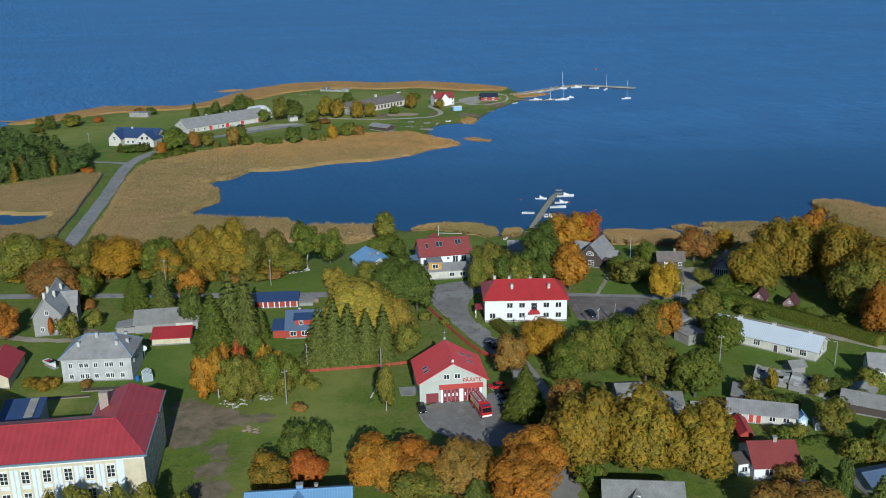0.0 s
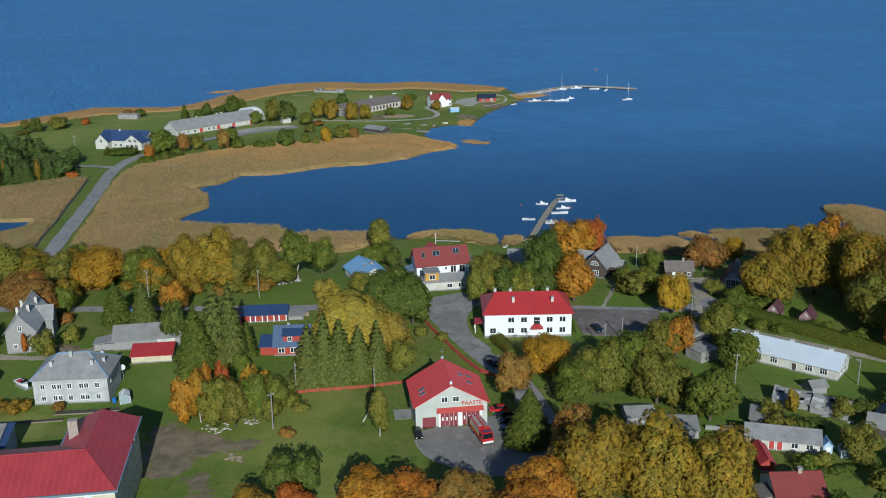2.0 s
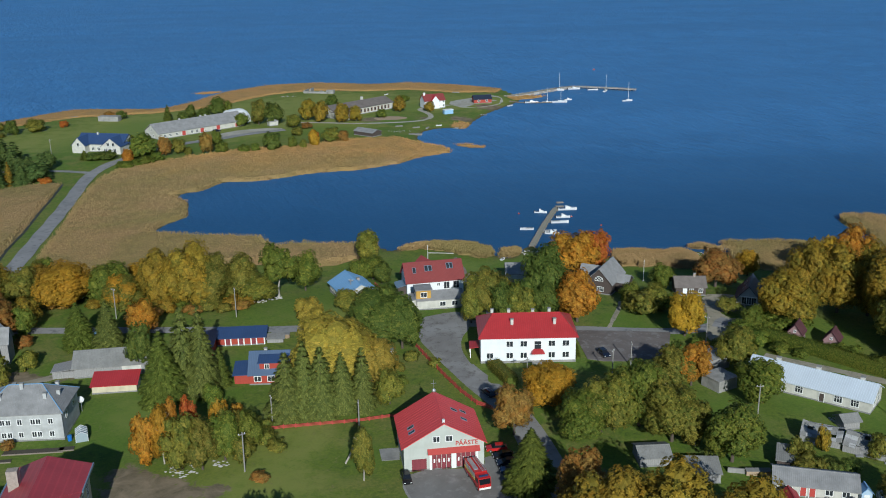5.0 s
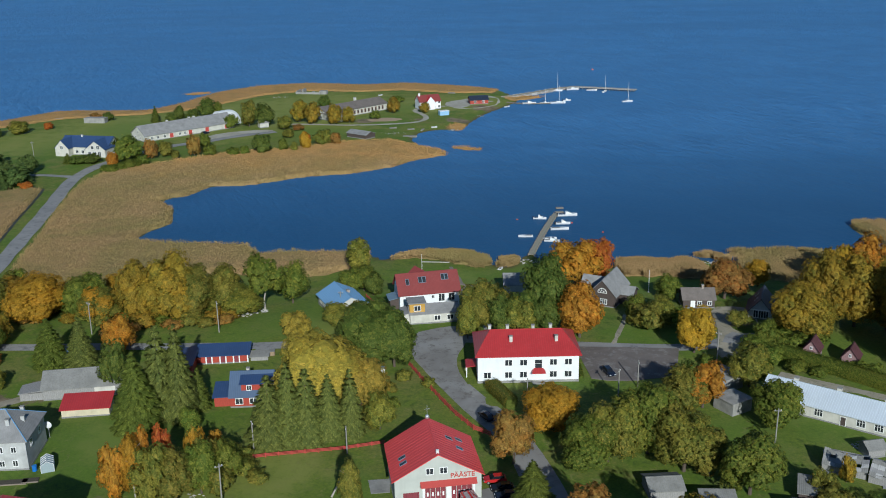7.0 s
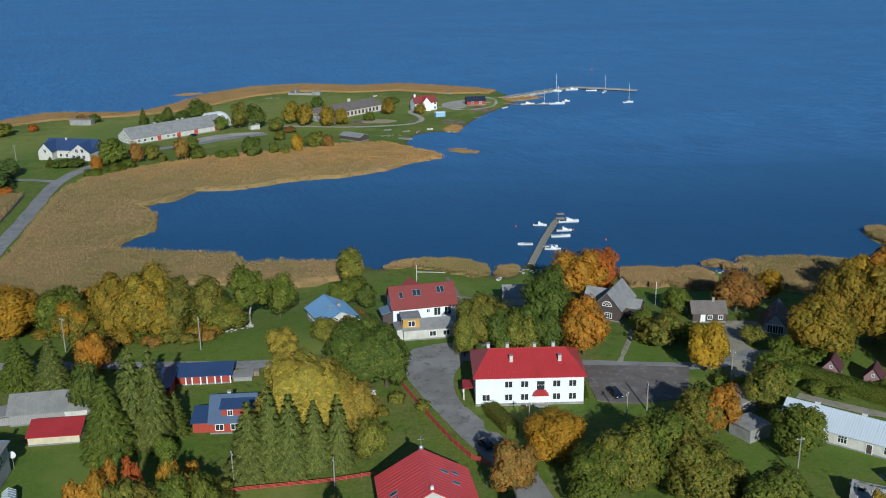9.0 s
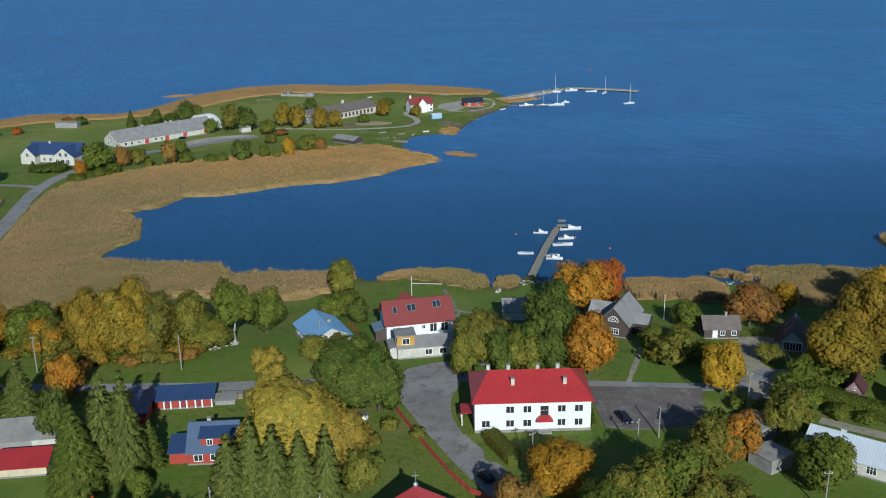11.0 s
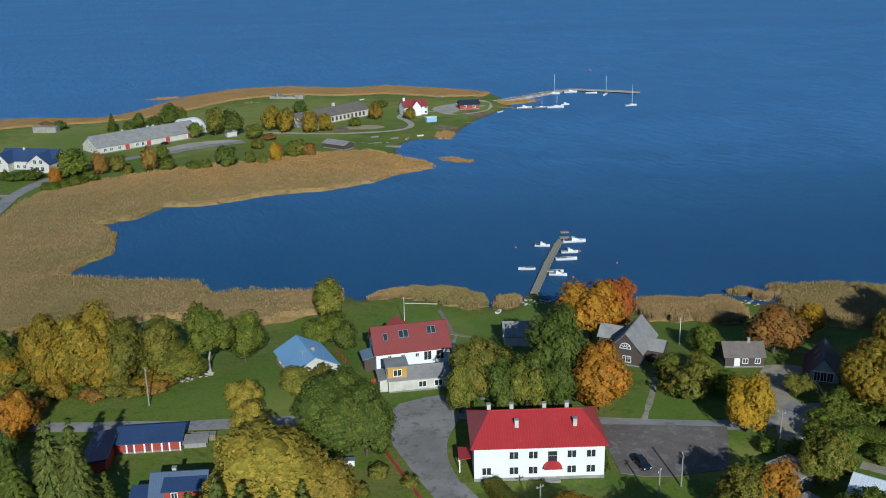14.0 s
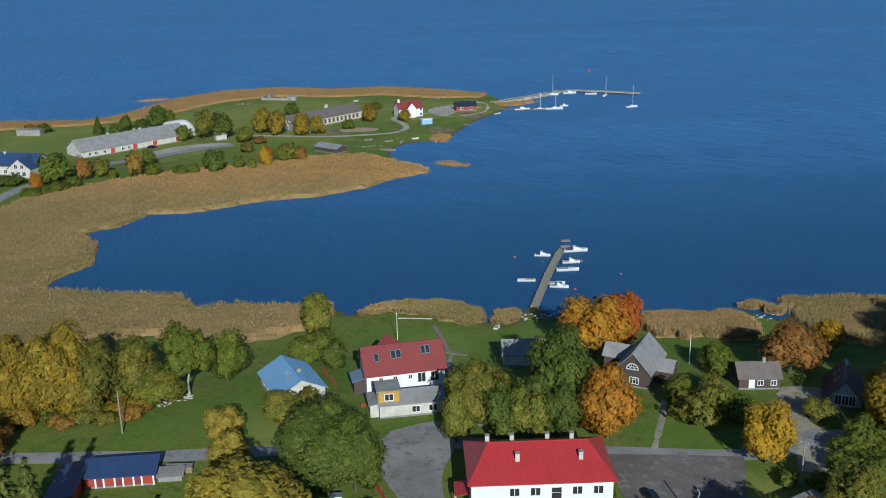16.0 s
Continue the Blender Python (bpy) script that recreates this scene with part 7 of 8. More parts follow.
grove("bush", DEEP_GREEN, "dark green juniper bush by the road", [(-160.5, 507.0, 4.2, 3.4), (-164.0, 506.0, 3.6, 3.0)])


# ---- more of the houses' grounds ----
def boards_fence(line, tall=0.95, group="red garden fence"):
    """A low fence of red boards on posts."""
    for (ax, ay), (bx, by) in zip(line[:-1], line[1:]):
        a, b = Vector((ax, ay)), Vector((bx, by))
        n = max(1, round((b - a).length / 2.6))
        yaw = math.degrees(math.atan2(by - ay, bx - ax))
        for i in range(n):
            p = a + (b - a) * i / n
            long = (b - a).length / n
            ob = thing("fence_panel", pose(p.x, p.y, ground_at(p.x, p.y), 0, 0, yaw), "low red-painted wooden fence panel along the grass", "fence", group)
            part("post", Mesh().box(-0.07, -0.07, -0.2, 0.07, 0.07, tall + 0.1), RED_TRIM, ob)
            for k in range(3):
                z = 0.22 + k * (tall - 0.2) / 3
                part("board", Mesh().box(0.07, -0.03, z, long - 0.07, 0.02, z + (tall - 0.2) / 3 - 0.11), RED_TRIM, ob)


boards_fence([(-40, 227.0), (-33, 228.6), (-17.7, 230.8), (-9.5, 233.0)])
boards_fence([(-5.6, 271), (-2, 261.5), (1.6, 252.5), (5, 244.5), (8.5, 238), (12, 235)], 1.3)
boards_fence([(-9.5, 301.8), (-5.6, 304.0)], 1.0)
boards_fence([(-18.8, 322), (-15.2, 313)], 0.9)


def pole(x, y, tall, label="bare grey wooden power pole", lamp=False, name="power_pole"):
    ob = thing(name, pose(x, y, ground_at(x, y), 0, 0, (x * 37) % 360), label, "pole")
    part("mast", Mesh().rod((0, 0, -0.5), (0.1, 0, tall), 0.16, 0.11, 8), STEEL if lamp else POLE_WOOD, ob)
    if lamp:
        part("lamp_head", Mesh().box(-0.9, -0.16, tall - 0.05, 0.15, 0.16, tall + 0.14), STEEL, ob)
    else:
        part("crossarm", Mesh().box(-0.75, -0.06, tall - 0.6, 0.75, 0.06, tall - 0.45), POLE_WOOD, ob)
        for u in (-0.6, 0.6):
            part("insulator", Mesh().rod((u, 0, tall - 0.45), (u, 0, tall - 0.22), 0.06, 0.05, 6), TRIM, ob)


for x, y, tall in ((-38.1, 211.1, 8.7), (-55.3, 293.9, 8.6), (-35.8, 231.5, 6.5), (68.0, 229.0, 8.2), (40.5, 249.6, 7.8), (46.2, 256.7, 6.5), (20.3, 246.2, 7.6), (66.9, 267.3, 8.6), (-88.4, 294.2, 9.0), (-24.7, 307.8, 6.2), (-189.7, 522.4, 7.6)):
    pole(x, y, tall)
pole(96.7, 228.3, 6.2, "grey steel street lamp on the lawn", True, "street_lamp")
pole(-17.0, 229.5, 6.0)
for x, y, tall in ((-2.9, 340.5, 7.5), (62.3, 321.3, 6.5)):
    ob = thing("flagpole", pose(x, y, ground_at(x, y)), "slender white flagpole on the lawn", "flagpole")
    part("mast", Mesh().rod((0, 0, -0.3), (0, 0, tall), 0.09, 0.06, 8), TRIM, ob)
    part("finial", Mesh().ball((0, 0, tall + 0.08), 0.12, 0.12, 0.12), TRIM, ob)
    part("foot", Mesh().box(-0.3, -0.3, -0.2, 0.3, 0.3, 0.12), CONCRETE, ob)


def car(x, y, yaw, colour, label, long=4.3):
    ob = thing("car", pose(x, y, ground_at(x, y) + 0.06, 0, 0, yaw), label, "car")
    k = long / 4.3
    body = Mesh().prism([(-2.15 * k, 0.35), (2.1 * k, 0.35), (2.15 * k, 0.62), (1.95 * k, 0.82), (1.05 * k, 0.95), (-1.95 * k, 1.0), (-2.15 * k, 0.8)], "y", -0.86, 0.86)
    part("body", body, colour, ob)
    part("cabin", Mesh().add([(-1.85 * k, -0.78, 0.96), (1.0 * k, -0.78, 0.93), (1.0 * k, 0.78, 0.93), (-1.85 * k, 0.78, 0.96), (-1.45 * k, -0.62, 1.45), (0.3 * k, -0.62, 1.45), (0.3 * k, 0.62, 1.45), (-1.45 * k, 0.62, 1.45)],
                             [(0, 1, 5, 4), (1, 2, 6, 5), (2, 3, 7, 6), (3, 0, 4, 7), (4, 5, 6, 7), (3, 2, 1, 0)]), GLASS_DARK, ob)
    part("roof_panel", Mesh().box(-1.42 * k, -0.6, 1.44, 0.27 * k, 0.6, 1.49), colour, ob)
    for u in (-1.35 * k, 1.35 * k):
        for v in (-0.82, 0.82):
            w = part("wheel", Mesh().rod((u, v - 0.09, 0.32), (u, v + 0.09, 0.32), 0.32, 0.32, 12), BLACK, ob)
            part("rim", Mesh().rod((u, v - 0.1, 0.32), (u, v + 0.1, 0.32), 0.19, 0.19, 10), STEEL, w)
    for v in (-0.6, 0.6):
        part("headlight", Mesh().box(2.08 * k, v - 0.18, 0.62, 2.16 * k, v + 0.18, 0.74), TRIM, ob)


PAINT_DARK = plain("dark_blue_car_paint", (0.012, 0.018, 0.035), 0.25, 0.2, 0.05)
PAINT_RED = plain("red_car_paint", (0.42, 0.02, 0.02), 0.25, 0.0, 0.05)
PAINT_BLACK = plain("black_car_paint", (0.012, 0.012, 0.013), 0.25, 0.2, 0.05)
PAINT_BLUE = plain("blue_car_paint", (0.03, 0.06, 0.14), 0.25, 0.2, 0.05)
PAINT_YELLOW = plain("reflective_yellow", (0.65, 0.50, 0.03), 0.5)
car(-6.3, 206.6, -80, PAINT_BLACK, "black hatchback parked at the yard's edge")
car(11.6, 217.6, 186, PAINT_RED, "red car with white and blue markings, parked")
car(12.8, 214.6, 186, PAINT_BLACK, "black car parked beside the fire station")
car(13.4, 211.8, 186, PAINT_DARK, "dark blue car parked beside the fire station")
car(13.9, 209.0, 186, PAINT_BLUE, "blue car parked in the tree's shade")
car(40.9, 263.8, -75, PAINT_DARK, "dark car parked in the car park", 4.5)
car(11.4, 243.0, 118, PAINT_DARK, "dark blue car parked at the roadside", 4.5)
car(-118.8, 572.7, 44, PAINT_DARK, "dark car parked before the long barn")


def fire_engine():
    ob = thing("fire_engine", pose(7.3, 205.8, ground_at(7, 206) + 0.1, 0, 0, -72), "red fire engine with a ladder, parked before the gates", "fire engine")
    part("crew_cab", Mesh().prism([(1.9, 0.5), (4.0, 0.5), (4.05, 1.6), (3.75, 2.75), (1.9, 2.85)], "y", -1.22, 1.22), PAINT_RED, ob)
    part("windscreen", Mesh().slab([(4.08, -1.1, 1.65), (3.8, -1.1, 2.62), (3.8, 1.1, 2.62), (4.08, 1.1, 1.65)], 0.03), GLASS_DARK, ob)
    part("pump_body", Mesh().box(-4.0, -1.22, 0.75, 1.8, 1.22, 3.05), PAINT_RED, ob)
    for v in (-1.24, 1.24):
        part("stripe", Mesh().box(-3.9, v - 0.02, 1.55, 1.7, v + 0.02, 1.8), PAINT_YELLOW, ob)
        for u in (-2.4, -0.6, 1.0):
            part("shutter", Mesh().box(u - 0.75, v - 0.03, 1.9, u + 0.75, v + 0.03, 2.85), STEEL, ob)
        part("cab_window", Mesh().box(2.2, v - 0.02, 1.75, 3.6, v + 0.02, 2.5), GLASS_DARK, ob)
    part("front_panel", Mesh().box(4.0, -1.15, 0.55, 4.1, 1.15, 0.95), TRIM, ob)
    part("light_bar", Mesh().box(3.0, -0.9, 2.86, 3.35, 0.9, 3.05), PAINT_BLUE, ob)
    lad = part("ladder", Mesh().box(-3.6, 0.25, 3.2, 1.9, 0.33, 3.3).box(-3.6, 0.95, 3.2, 1.9, 1.03, 3.3), STEEL, ob)
    for i in range(14):
        part("rung", Mesh().box(-3.5 + 0.4 * i, 0.33, 3.22, -3.45 + 0.4 * i, 0.95, 3.28), STEEL, lad)
    part("roof_locker", Mesh().box(-3.4, -0.95, 3.05, 0.8, -0.2, 3.3), STEEL, ob)
    for u in (-2.4, 2.9):
        for v in (-1.05, 1.05):
            w = part("wheel", Mesh().rod((u, v - 0.16, 0.4), (u, v + 0.16, 0.4), 0.5, 0.5, 14), BLACK, ob)
            part("rim", Mesh().rod((u, v - 0.17, 0.4), (u, v + 0.17, 0.4), 0.26, 0.26, 10), STEEL, w)


fire_engine()


def hedge(line, width, tall, leaves, label, seed=1, per=110):
    """A clipped hedge: leaf cards over a rounded bank."""
    rng = np.random.default_rng(seed)
    pts, ways = [], []
    for (ax, ay), (bx, by) in zip(line[:-1], line[1:]):
        long = math.hypot(bx - ax, by - ay)
        n = int(long * per * (width + 2 * tall) / 4)
        u = rng.uniform(0, 1, n)
        a = rng.uniform(-0.12, math.pi + 0.12, n)
        sx, sy = -(by - ay) / long, (bx - ax) / long
        off = np.sign(np.cos(a)) * np.abs(np.cos(a)) ** 0.5 * width / 2 * rng.uniform(0.85, 1.05, n)
        z = np.abs(np.sin(a)) ** 0.5 * tall * rng.uniform(0.8, 1.05, n)
        x, y = ax + (bx - ax) * u + sx * off, ay + (by - ay) * u + sy * off
        pts.append(np.stack([x, y, lie(x, y) + z], -1))
        ways.append(np.stack([sx * np.cos(a), sy * np.cos(a), np.sin(a) + 0.1], -1))
    p, w = np.concatenate(pts), np.concatenate(ways)
    ob = thing("hedge", pose(0, 0, 0), label, "hedge")
    part("foliage", cards("foliage", *[(c, leaves, f) for c, f in [leaf_cards(rng, p, unit(w), 0.17)]][0], rng.random(len(p))), leaves, ob)
    core = Mesh()
    for (ax, ay), (bx, by) in zip(line[:-1], line[1:]):
        long = math.hypot(bx - ax, by - ay)
        sx, sy = -(by - ay) / long * width * 0.36, (bx - ax) / long * width * 0.36
        z = min(ground_at(ax, ay), ground_at(bx, by))
        core.slab([(ax - sx, ay - sy, z + tall * 0.8), (bx - sx, by - sy, z + tall * 0.8), (bx + sx, by + sy, z + tall * 0.8), (ax + sx, ay + sy, z + tall * 0.8)], tall * 0.85)
    part("inner_foliage", core, leaves, ob)


hedge([(13.4, 257.8), (17.2, 247.8)], 3.6, 2.4, OLIVE, "thick clipped green hedge beside the street", 3)
hedge([(82, 274), (88, 267.5), (95.5, 259.5), (103.5, 250.5), (113, 240)], 4.6, 3.0, GREEN, "tall dark green hedge behind the long house", 4)
hedge([(34.8, 272), (34.4, 262)], 1.0, 0.6, GREEN, "low ragged hedge beside the car park", 5)


def rubble(x, y, r, n, seed, label, mat=STONE, big=0.6):
    rng = random.Random(seed)
    ob = thing("rubble_heap", pose(x, y, ground_at(x, y)), label, "rubble")
    for i in range(n):
        a, d, s = rng.uniform(0, 6.28), r * rng.random() ** 0.7, rng.uniform(0.3, 1.0) * big
        m = Mesh().ball((d * math.cos(a), d * math.sin(a) * 0.7, s * 0.25), s, s * rng.uniform(0.45, 0.9), s * rng.uniform(0.25, 0.5), 2, rng.choice((4, 5)))
        part("stone", m, mat, ob)


rubble(-50.5, 211.5, 3.4, 34, 1, "scattered heap of pale broken concrete")
rubble(-47.0, 309.5, 2.4, 20, 21, "heap of pale stones beside the trees")
rubble(-43.8, 214.4, 2.2, 16, 2, "low heap of pale slabs in the grass")
rubble(-50.5, 307.5, 2.6, 22, 3, "heap of pale field stones by the bushes")
rubble(-44.5, 198.0, 2.6, 18, 4, "low heap of sandy earth", plain("sandy_earth", (0.24, 0.18, 0.12), 0.95), 0.9)
rubble(28.5, 355.5, 4.0, 26, 5, "rough shore stones beside the pier")
rubble(34.6, 355.0, 3.0, 18, 6, "rough shore stones beside the pier")
rubble(90.0, 351.0, 4.0, 14, 7, "row of shore stones along the lawn")
rubble(84.0, 228.0, 1.6, 14, 8, "heap of rubble beside the long house")
rubble(-79.0, 707.0, 6.0, 26, 9, "ruined concrete foundation in the meadow")
rubble(-96.0, 690.0, 5.0, 14, 10, "scattered stones in the meadow")
rubble(-70.0, 701.0, 3.0, 12, 11, "grey broken concrete blocks")
rubble(-20.0, 566.0, 7.0, 20, 12, "pale stones along the slipway")
rubble(12.0, 578.5, 4.5, 16, 13, "shore boulders at the harbour's edge")
rubble(27.0, 617.0, 5.0, 16, 14, "shore boulders at the harbour's edge")
rubble(14.0, 700.0, 5.0, 12, 15, "pale stones near the reeds")

w = thing("shore_wall", pose(0, 0, 0), "low pale stone wall along the shore lawn", "wall")
part("wall_stones", Mesh().slab([(-3.0, 356.0, 0.55), (5.6, 354.9, 0.55), (5.7, 355.2, 0.55), (-2.9, 356.3, 0.55)], 0.7), STONE, w)
w = thing("garden_walkway", pose(0, 0, 0), "narrow plank walkway with a dark rail", "walkway")
m = Mesh()
for (ax, ay), (bx, by) in (((6.0, 350.5), (8.3, 339.0)), ((8.3, 339.0), (9.0, 333.0)), ((9.0, 333.0), (13.0, 330.5))):
    z = max(ground_at(ax, ay), ground_at(bx, by)) + 0.15
    m.slab([(ax - 0.5, ay - 0.3, z), (bx - 0.5, by - 0.3, z), (bx + 0.5, by + 0.3, z), (ax + 0.5, ay + 0.3, z)], 0.3)
part("planks", m, WOOD, w)


def greenhouse(x, y, yaw):
    ob = thing("greenhouse", pose(x, y, ground_at(x, y), 0, 0, yaw), "small glass greenhouse with a pale frame", "greenhouse")
    part("glazing", Mesh().prism([(0, 0), (2.4, 0), (2.4, 1.6), (1.2, 2.3), (0, 1.6)], "y", 0, 3.4), plain("hazy_glass", (0.30, 0.36, 0.38), 0.15), ob)
    for y0 in (0, 0.85, 1.7, 2.55, 3.4):
        part("rib", Mesh().rod((0, y0, 1.6), (1.2, y0, 2.32), 0.05, 0.05, 4).rod((1.2, y0, 2.32), (2.4, y0, 1.6), 0.05, 0.05, 4).rod((0, y0, 0), (0, y0, 1.6), 0.05, 0.05, 4).rod((2.4, y0, 0), (2.4, y0, 1.6), 0.05, 0.05, 4), TRIM, ob)


greenhouse(-75.5, 224.0, 20)
greenhouse(79.8, 194.5, -8)
ob = thing("satellite_dish", pose(-79.1, 238.5, ground_at(-79, 238)), "white satellite dish on a steel post", "dish")
part("post", Mesh().rod((0, 0, 0), (0, 0, 2.6), 0.06, 0.06, 6), STEEL, ob)
part("reflector", Mesh().ball((0, -0.15, 3.0), 0.8, 0.16, 0.8, 6, 12), BOAT_WHITE, ob)
ob = thing("water_barrel", pose(-77.2, 225.2, ground_at(-77, 225)), "bright blue plastic water barrel", "barrel")
part("drum", Mesh().rod((0, 0, 0), (0, 0, 1.1), 0.45, 0.45, 12), plain("blue_plastic", (0.02, 0.14, 0.45), 0.4), ob)
part("rim", Mesh().rod((0, 0, 1.1), (0, 0, 1.16), 0.48, 0.48, 12), plain("blue_plastic_rim", (0.03, 0.18, 0.5), 0.4), ob)


def trailer_boat(x, y, yaw, long):
    ob = thing("trailer_boat", pose(x, y, ground_at(x, y) + 0.55, 0, 0, yaw), "white motor boat laid up on the grass", "boat")
    part("hull", hull(long, 2.0, 0.8), BOAT_WHITE, ob)
    part("cockpit", Mesh().box(-long * 0.35, -0.7, 0.7, long * 0.1, 0.7, 0.9), PAINT_RED, ob)
    part("windscreen", Mesh().slab([(long * 0.1, -0.7, 1.35), (long * 0.2, -0.7, 0.85), (long * 0.2, 0.7, 0.85), (long * 0.1, 0.7, 1.35)], 0.04), GLASS_DARK, ob)
    part("trailer", Mesh().box(-long * 0.4, -0.8, -0.5, long * 0.5, 0.8, -0.2), STEEL, ob)


trailer_boat(-102.2, 234.4, -40, 5.2)
ob = thing("wood_stack", pose(-43.2, 278.0, ground_at(-42, 278)), "long stack of split firewood by the sheds", "firewood")
SPLIT_LOGS = plain("split_logs", (0.30, 0.22, 0.14), 0.9, 0.0, 0.5, 8.0)
for i in range(15):
    for k in range(4):
        part("log", Mesh().rod((0.16 + 0.31 * i, 0, 0.14 + 0.27 * k), (0.16 + 0.31 * i, 1.2, 0.14 + 0.27 * k), 0.15, 0.14, 6), SPLIT_LOGS, ob)
part("cover_sheet", Mesh().slab([(-0.1, -0.1, 1.2), (4.7, -0.1, 1.2), (4.7, 1.4, 1.3), (-0.1, 1.4, 1.3)], 0.06), PLINTH, ob)
ob = thing("wood_stack", pose(58.8, 206.0, ground_at(60, 206), 0, 0, -2), "low stack of sawn planks in the garden", "firewood")
part("planks", Mesh().box(0, 0, 0, 4.6, 1.0, 1.0), plain("sawn_planks", (0.34, 0.25, 0.17), 0.85, 0.0, 0.3, 6.0), ob)
part("cover_sheet", Mesh().slab([(-0.1, -0.2, 1.1), (4.7, -0.2, 1.1), (4.7, 1.2, 1.15), (-0.1, 1.2, 1.15)], 0.05), PLINTH, ob)
ob = thing("fallen_trunk", pose(0, 0, 0), "bleached leaning dead tree trunk", "trunk")
part("stem", Mesh().rod((-18.6, 213.5, 3.0), (-15.0, 216.5, 9.0), 0.2, 0.1, 7), PALE_BARK, ob)
part("branch", Mesh().rod((-16.2, 215.4, 7.0), (-15.6, 217.0, 9.2), 0.08, 0.03, 5), PALE_BARK, ob)
ob = thing("garden_hut", pose(-12.0, 267.4, ground_at(-12, 267)), "small white garden box on the grass", "box")
part("chest", Mesh().box(-0.9, -0.6, 0, 0.9, 0.6, 1.1), TRIM, ob)
part("lid", Mesh().box(-1.0, -0.7, 1.1, 1.0, 0.7, 1.2), GUTTER, ob)
ob = thing("van", pose(-93.5, 274.5, ground_at(-93, 274), 0, 0, 12), "pale blue box trailer beneath the spruces", "trailer")
part("box_body", Mesh().box(0, 0, 0.6, 6.0, 2.4, 3.0), plain("pale_blue_steel", (0.30, 0.45, 0.60), 0.5), ob)
part("box_roof", Mesh().box(-0.1, -0.1, 3.0, 6.1, 2.5, 3.12), BLUE_ROOF, ob)
for u in (1.2, 4.8):
    for v in (0.1, 2.3):
        part("wheel", Mesh().rod((u, v - 0.12, 0.4), (u, v + 0.12, 0.4), 0.42, 0.42, 10), BLACK, ob)


# ---- on the water ----
def buoy(x, y, colour, size=0.35):
    ob = thing("buoy", pose(x, y, 0), "small round mooring buoy on the water", "buoy")
    part("float", Mesh().ball((0, 0, 0.1), size, size, size, 6, 10), colour, ob)
    part("ring", Mesh().rod((0, 0, size), (0, 0, size + 0.2), 0.05, 0.05, 5), STEEL, ob)


ORANGE_PLASTIC = plain("red_orange_plastic", (0.55, 0.08, 0.04), 0.4)
for x, y in ((31.4, 403.7), (50.8, 398.3), (45.1, 374.4), (60.0, 386.0)):
    buoy(x, y, ORANGE_PLASTIC)
buoy(121.5, 803, ORANGE_PLASTIC, 0.9)
for x, y, d in ((48.0, 412.6, 3.2), (48.8, 418.4, 2.8)):
    ob = thing("float_raft", pose(x, y, 0, 0, 0, 5), "small pale floating pontoon off the pier head", "raft")
    part("deck", Mesh().box(-d / 2, -0.8, 0.05, d / 2, 0.8, 0.4), POLE_WOOD, ob)
    part("edge_beam", Mesh().box(-d / 2, -0.9, 0.1, d / 2, -0.8, 0.5), WOOD, ob)


# ---- small things on the spit ----
for x, y, yaw, size in ((-214.5, 625.5, 10, 8), (-20.0, 578.5, 15, 5), (-10.6, 560.5, -12, 9), (-2.4, 545.5, 60, 5), (15.7, 712.0, -10, 9), (-10.5, 576.8, 20, 5), (-4.2, 577.4, 70, 5), (1.9, 583.0, 10, 4), (-9.6, 559.2, 170, 5), (7.9, 542.1, 5, 5), (-45.2, 603.5, 15, 4), (13.6, 694.1, -15, 6), (-31.9, 690.8, 40, 4)):
    ob = thing("beached_boat", pose(x, y, ground_at(x, y) + 0.1, 0, 0, yaw), "weathered open boat drawn up on the shore grass", "boat")
    part("hull", hull(0.8 * size, size * 0.3, 0.5), POLE_WOOD if size > 4 else BOAT_WHITE, ob)
    part("thwart", Mesh().box(-0.3, -size * 0.12, 0.52, 0.3, size * 0.12, 0.6), WOOD, ob)
w = thing("ruined_foundation", pose(-88.0, 704.0, ground_at(-88, 704), 0, 0, -14), "broken grey concrete foundation walls in the meadow", "ruin")
for x0, y0, x1, y1, z1 in ((0, 0, 17, 0.7, 1.3), (0, 0.7, 0.8, 9, 1.8), (3.0, 4.0, 3.8, 10, 2.4), (16, 0.7, 21, 4.0, 2.2), (10, 3.0, 10.7, 7, 1.1)):
    part("wall_stub", Mesh().box(x0, y0, -0.2, x1, y1, z1), CONCRETE, w)
ob = thing("jetty", pose(-262, 606, 0, 0, 0, 165), "low grey plank jetty on the open lake", "jetty")
part("deck", Mesh().box(0, -1.2, 0.4, 34, 1.2, 0.7), WOOD, ob)
for i in range(8):
    part("pier_post", Mesh().rod((2 + 4.2 * i, 0, -2), (2 + 4.2 * i, 0, 0.9), 0.15, 0.15, 6), WOOD, ob)
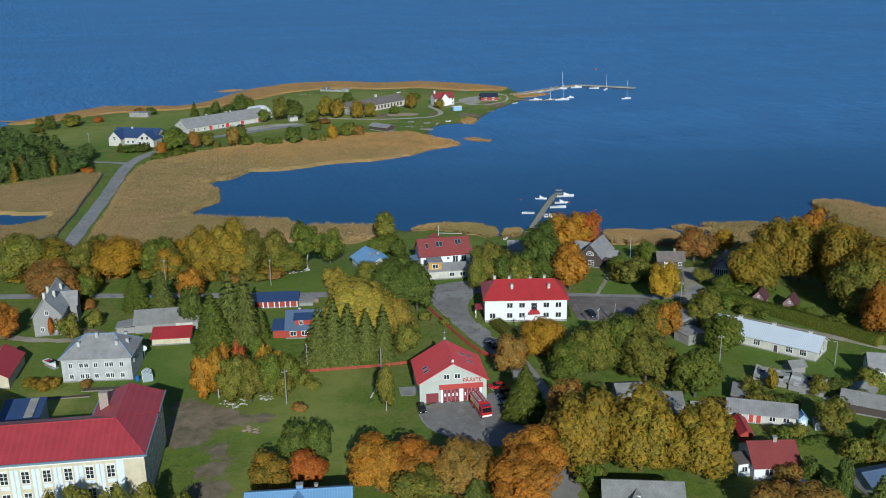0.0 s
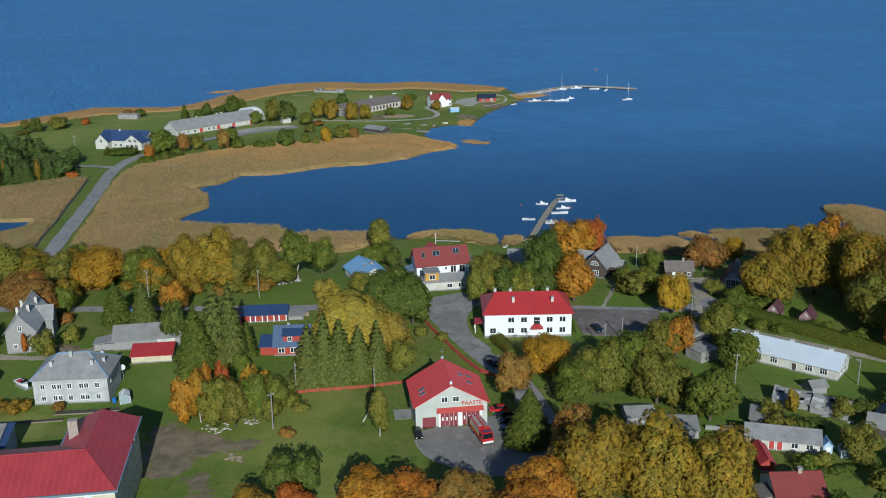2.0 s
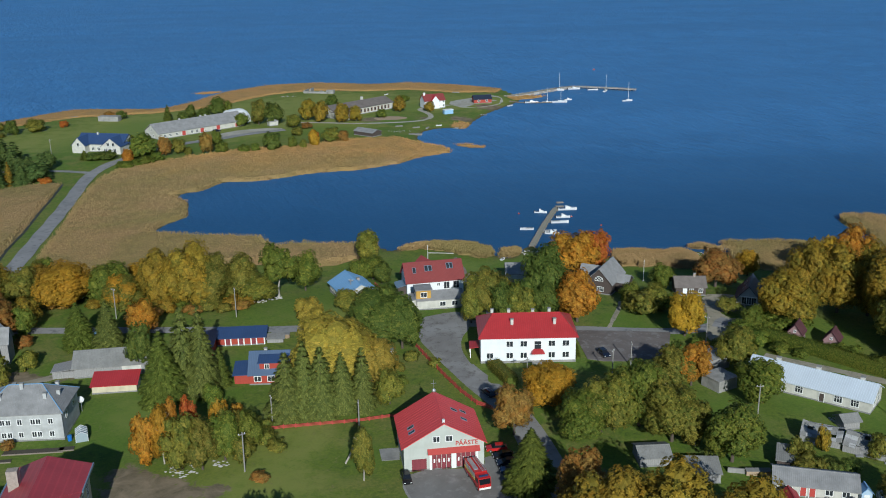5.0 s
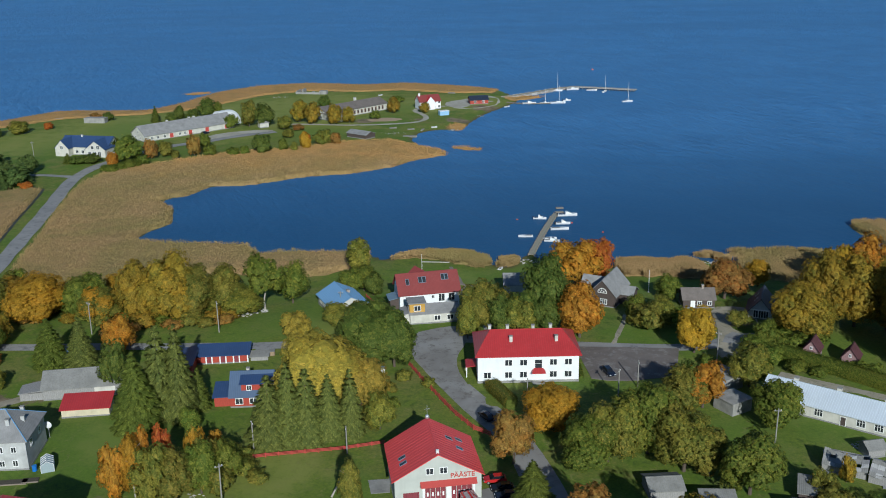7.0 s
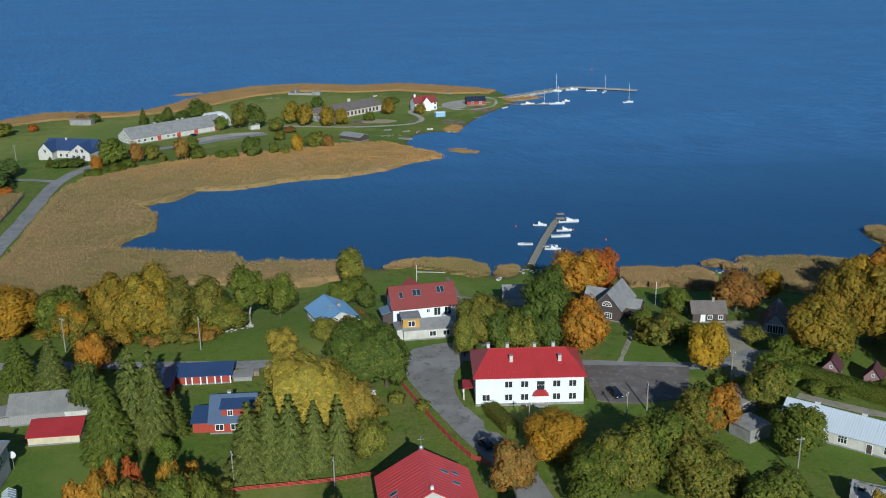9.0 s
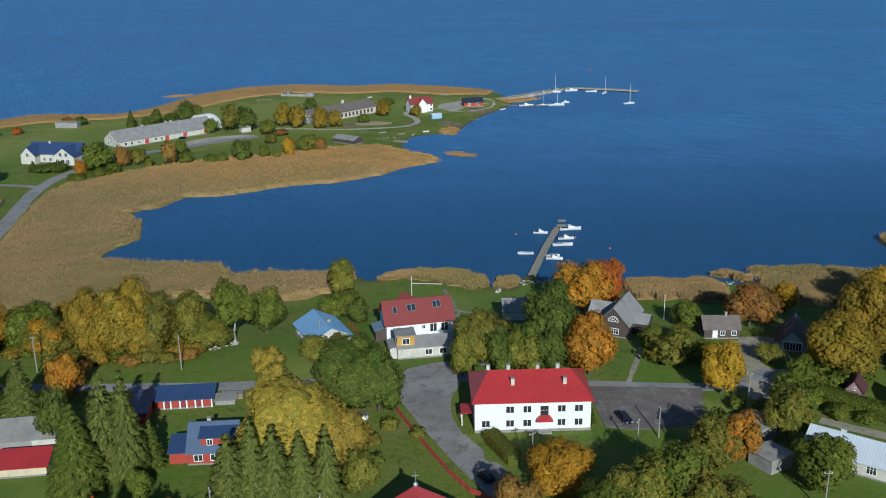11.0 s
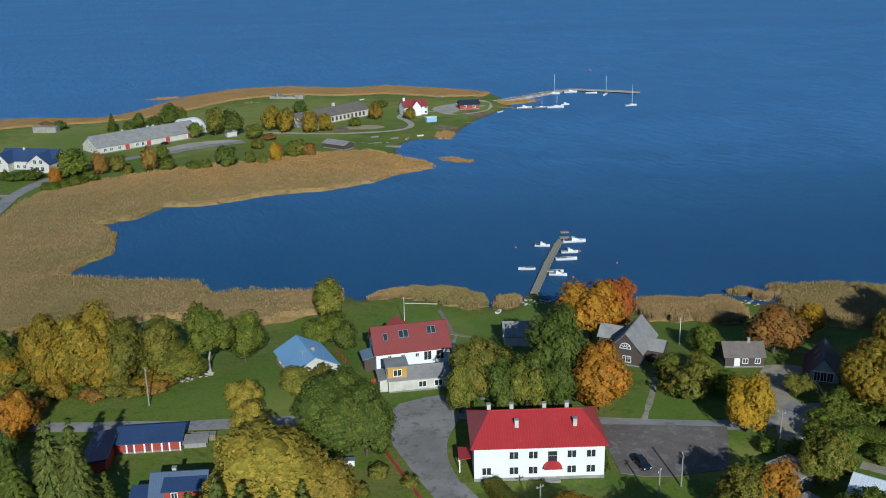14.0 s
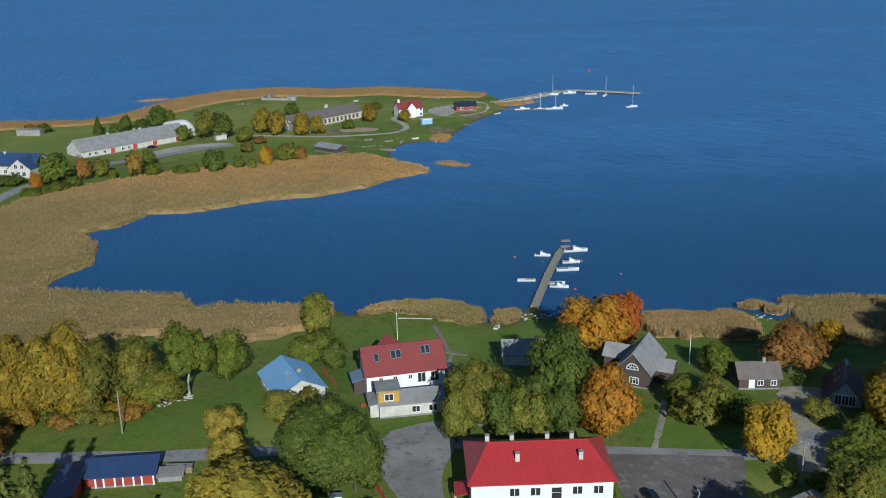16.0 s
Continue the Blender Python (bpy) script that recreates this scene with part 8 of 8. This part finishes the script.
for x, y, w0, d0, yaw in ((-89.0, 219.2, 12.0, 1.8, 5), (-78.0, 220.5, 3.0, 1.6, 8), (-101.0, 214.5, 15.0, 1.2, 7)):
    bed = thing("vegetable_bed", pose(x, y, ground_at(x, y), 0, 0, yaw), "dark dug garden bed in the grass", "garden bed")
    part("soil", Mesh().slab([(0, 0, 0.18), (w0, 0, 0.18), (w0, d0, 0.18), (0, d0, 0.18)], 0.3), plain("dug_soil", (0.06, 0.05, 0.035), 0.95, 0.0, 0.4, 4.0), bed)
    part("edge_board", Mesh().box(-0.1, -0.12, -0.1, w0 + 0.1, 0.0, 0.26), WOOD, bed)
yard("sand_patch", [(-36, 608), (-24, 612), (-14, 606), (-22, 599), (-34, 601)], plain("sand", (0.36, 0.26, 0.17), 0.95, 0.0, 0.15, 0.6), "bare sandy play court in the grass", 0.05, "sand")


# ---- pine wood by the causeway, and the thicket behind the village ----
rng = random.Random(5)
WOOD_RING = np.array([(-206, 446), (-184, 448), (-172, 468), (-178, 488), (-200, 508), (-232, 522), (-275, 505), (-275, 448)], float)
placed = 0
while placed < 130:
    x, y = rng.uniform(-275, -170), rng.uniform(446, 522)
    if inside(WOOD_RING, np.array([x]), np.array([y]))[0]:
        placed += 1
        brown = y < 462 and rng.random() < 0.4
        tree("spruce" if brown or rng.random() < 0.55 else "round", OCHRE if brown else PINE, "slim browning larch before the pines" if brown else "green pine in a dense young wood", x, y, rng.uniform(8.5, 12), 2.4 if brown else rng.uniform(3.6, 4.8), group="pine wood by the causeway")
for i in range(46):
    x = rng.uniform(-140, -54)
    y = 305 + rng.uniform(-7, 10) - 0.05 * (x + 90)
    tree("bush", rng.choice([GREEN, OLIVE, OLIVE, OCHRE, GREEN, RUST]), "tangled undergrowth bush below the trees", x, y, rng.uniform(2.5, 5.0), rng.uniform(2.0, 3.6), group="thicket behind the lane")
for i in range(26):
    x = rng.uniform(-170, -46)
    y = 314 + rng.uniform(-10, 9)
    tree("round" if rng.random() < 0.7 else "tall", rng.choice([OLIVE, OCHRE, OLIVE, GREEN, YELLOW]), "tree of the dense autumn row beyond the lane", x, y, rng.uniform(8, 13), rng.uniform(3.2, 5.2), group="tree row beyond the lane")
for i in range(13):
    x, y = rng.uniform(112, 175), rng.uniform(258, 322)
    if y > 294 or x > 128:
        tree("round", rng.choice([OCHRE, OCHRE, OLIVE, RUST, YELLOW, ORANGE]), "tall autumn tree of the lakeside wood", x, y, rng.uniform(12, 18), rng.uniform(5, 7.5), group="lakeside wood")
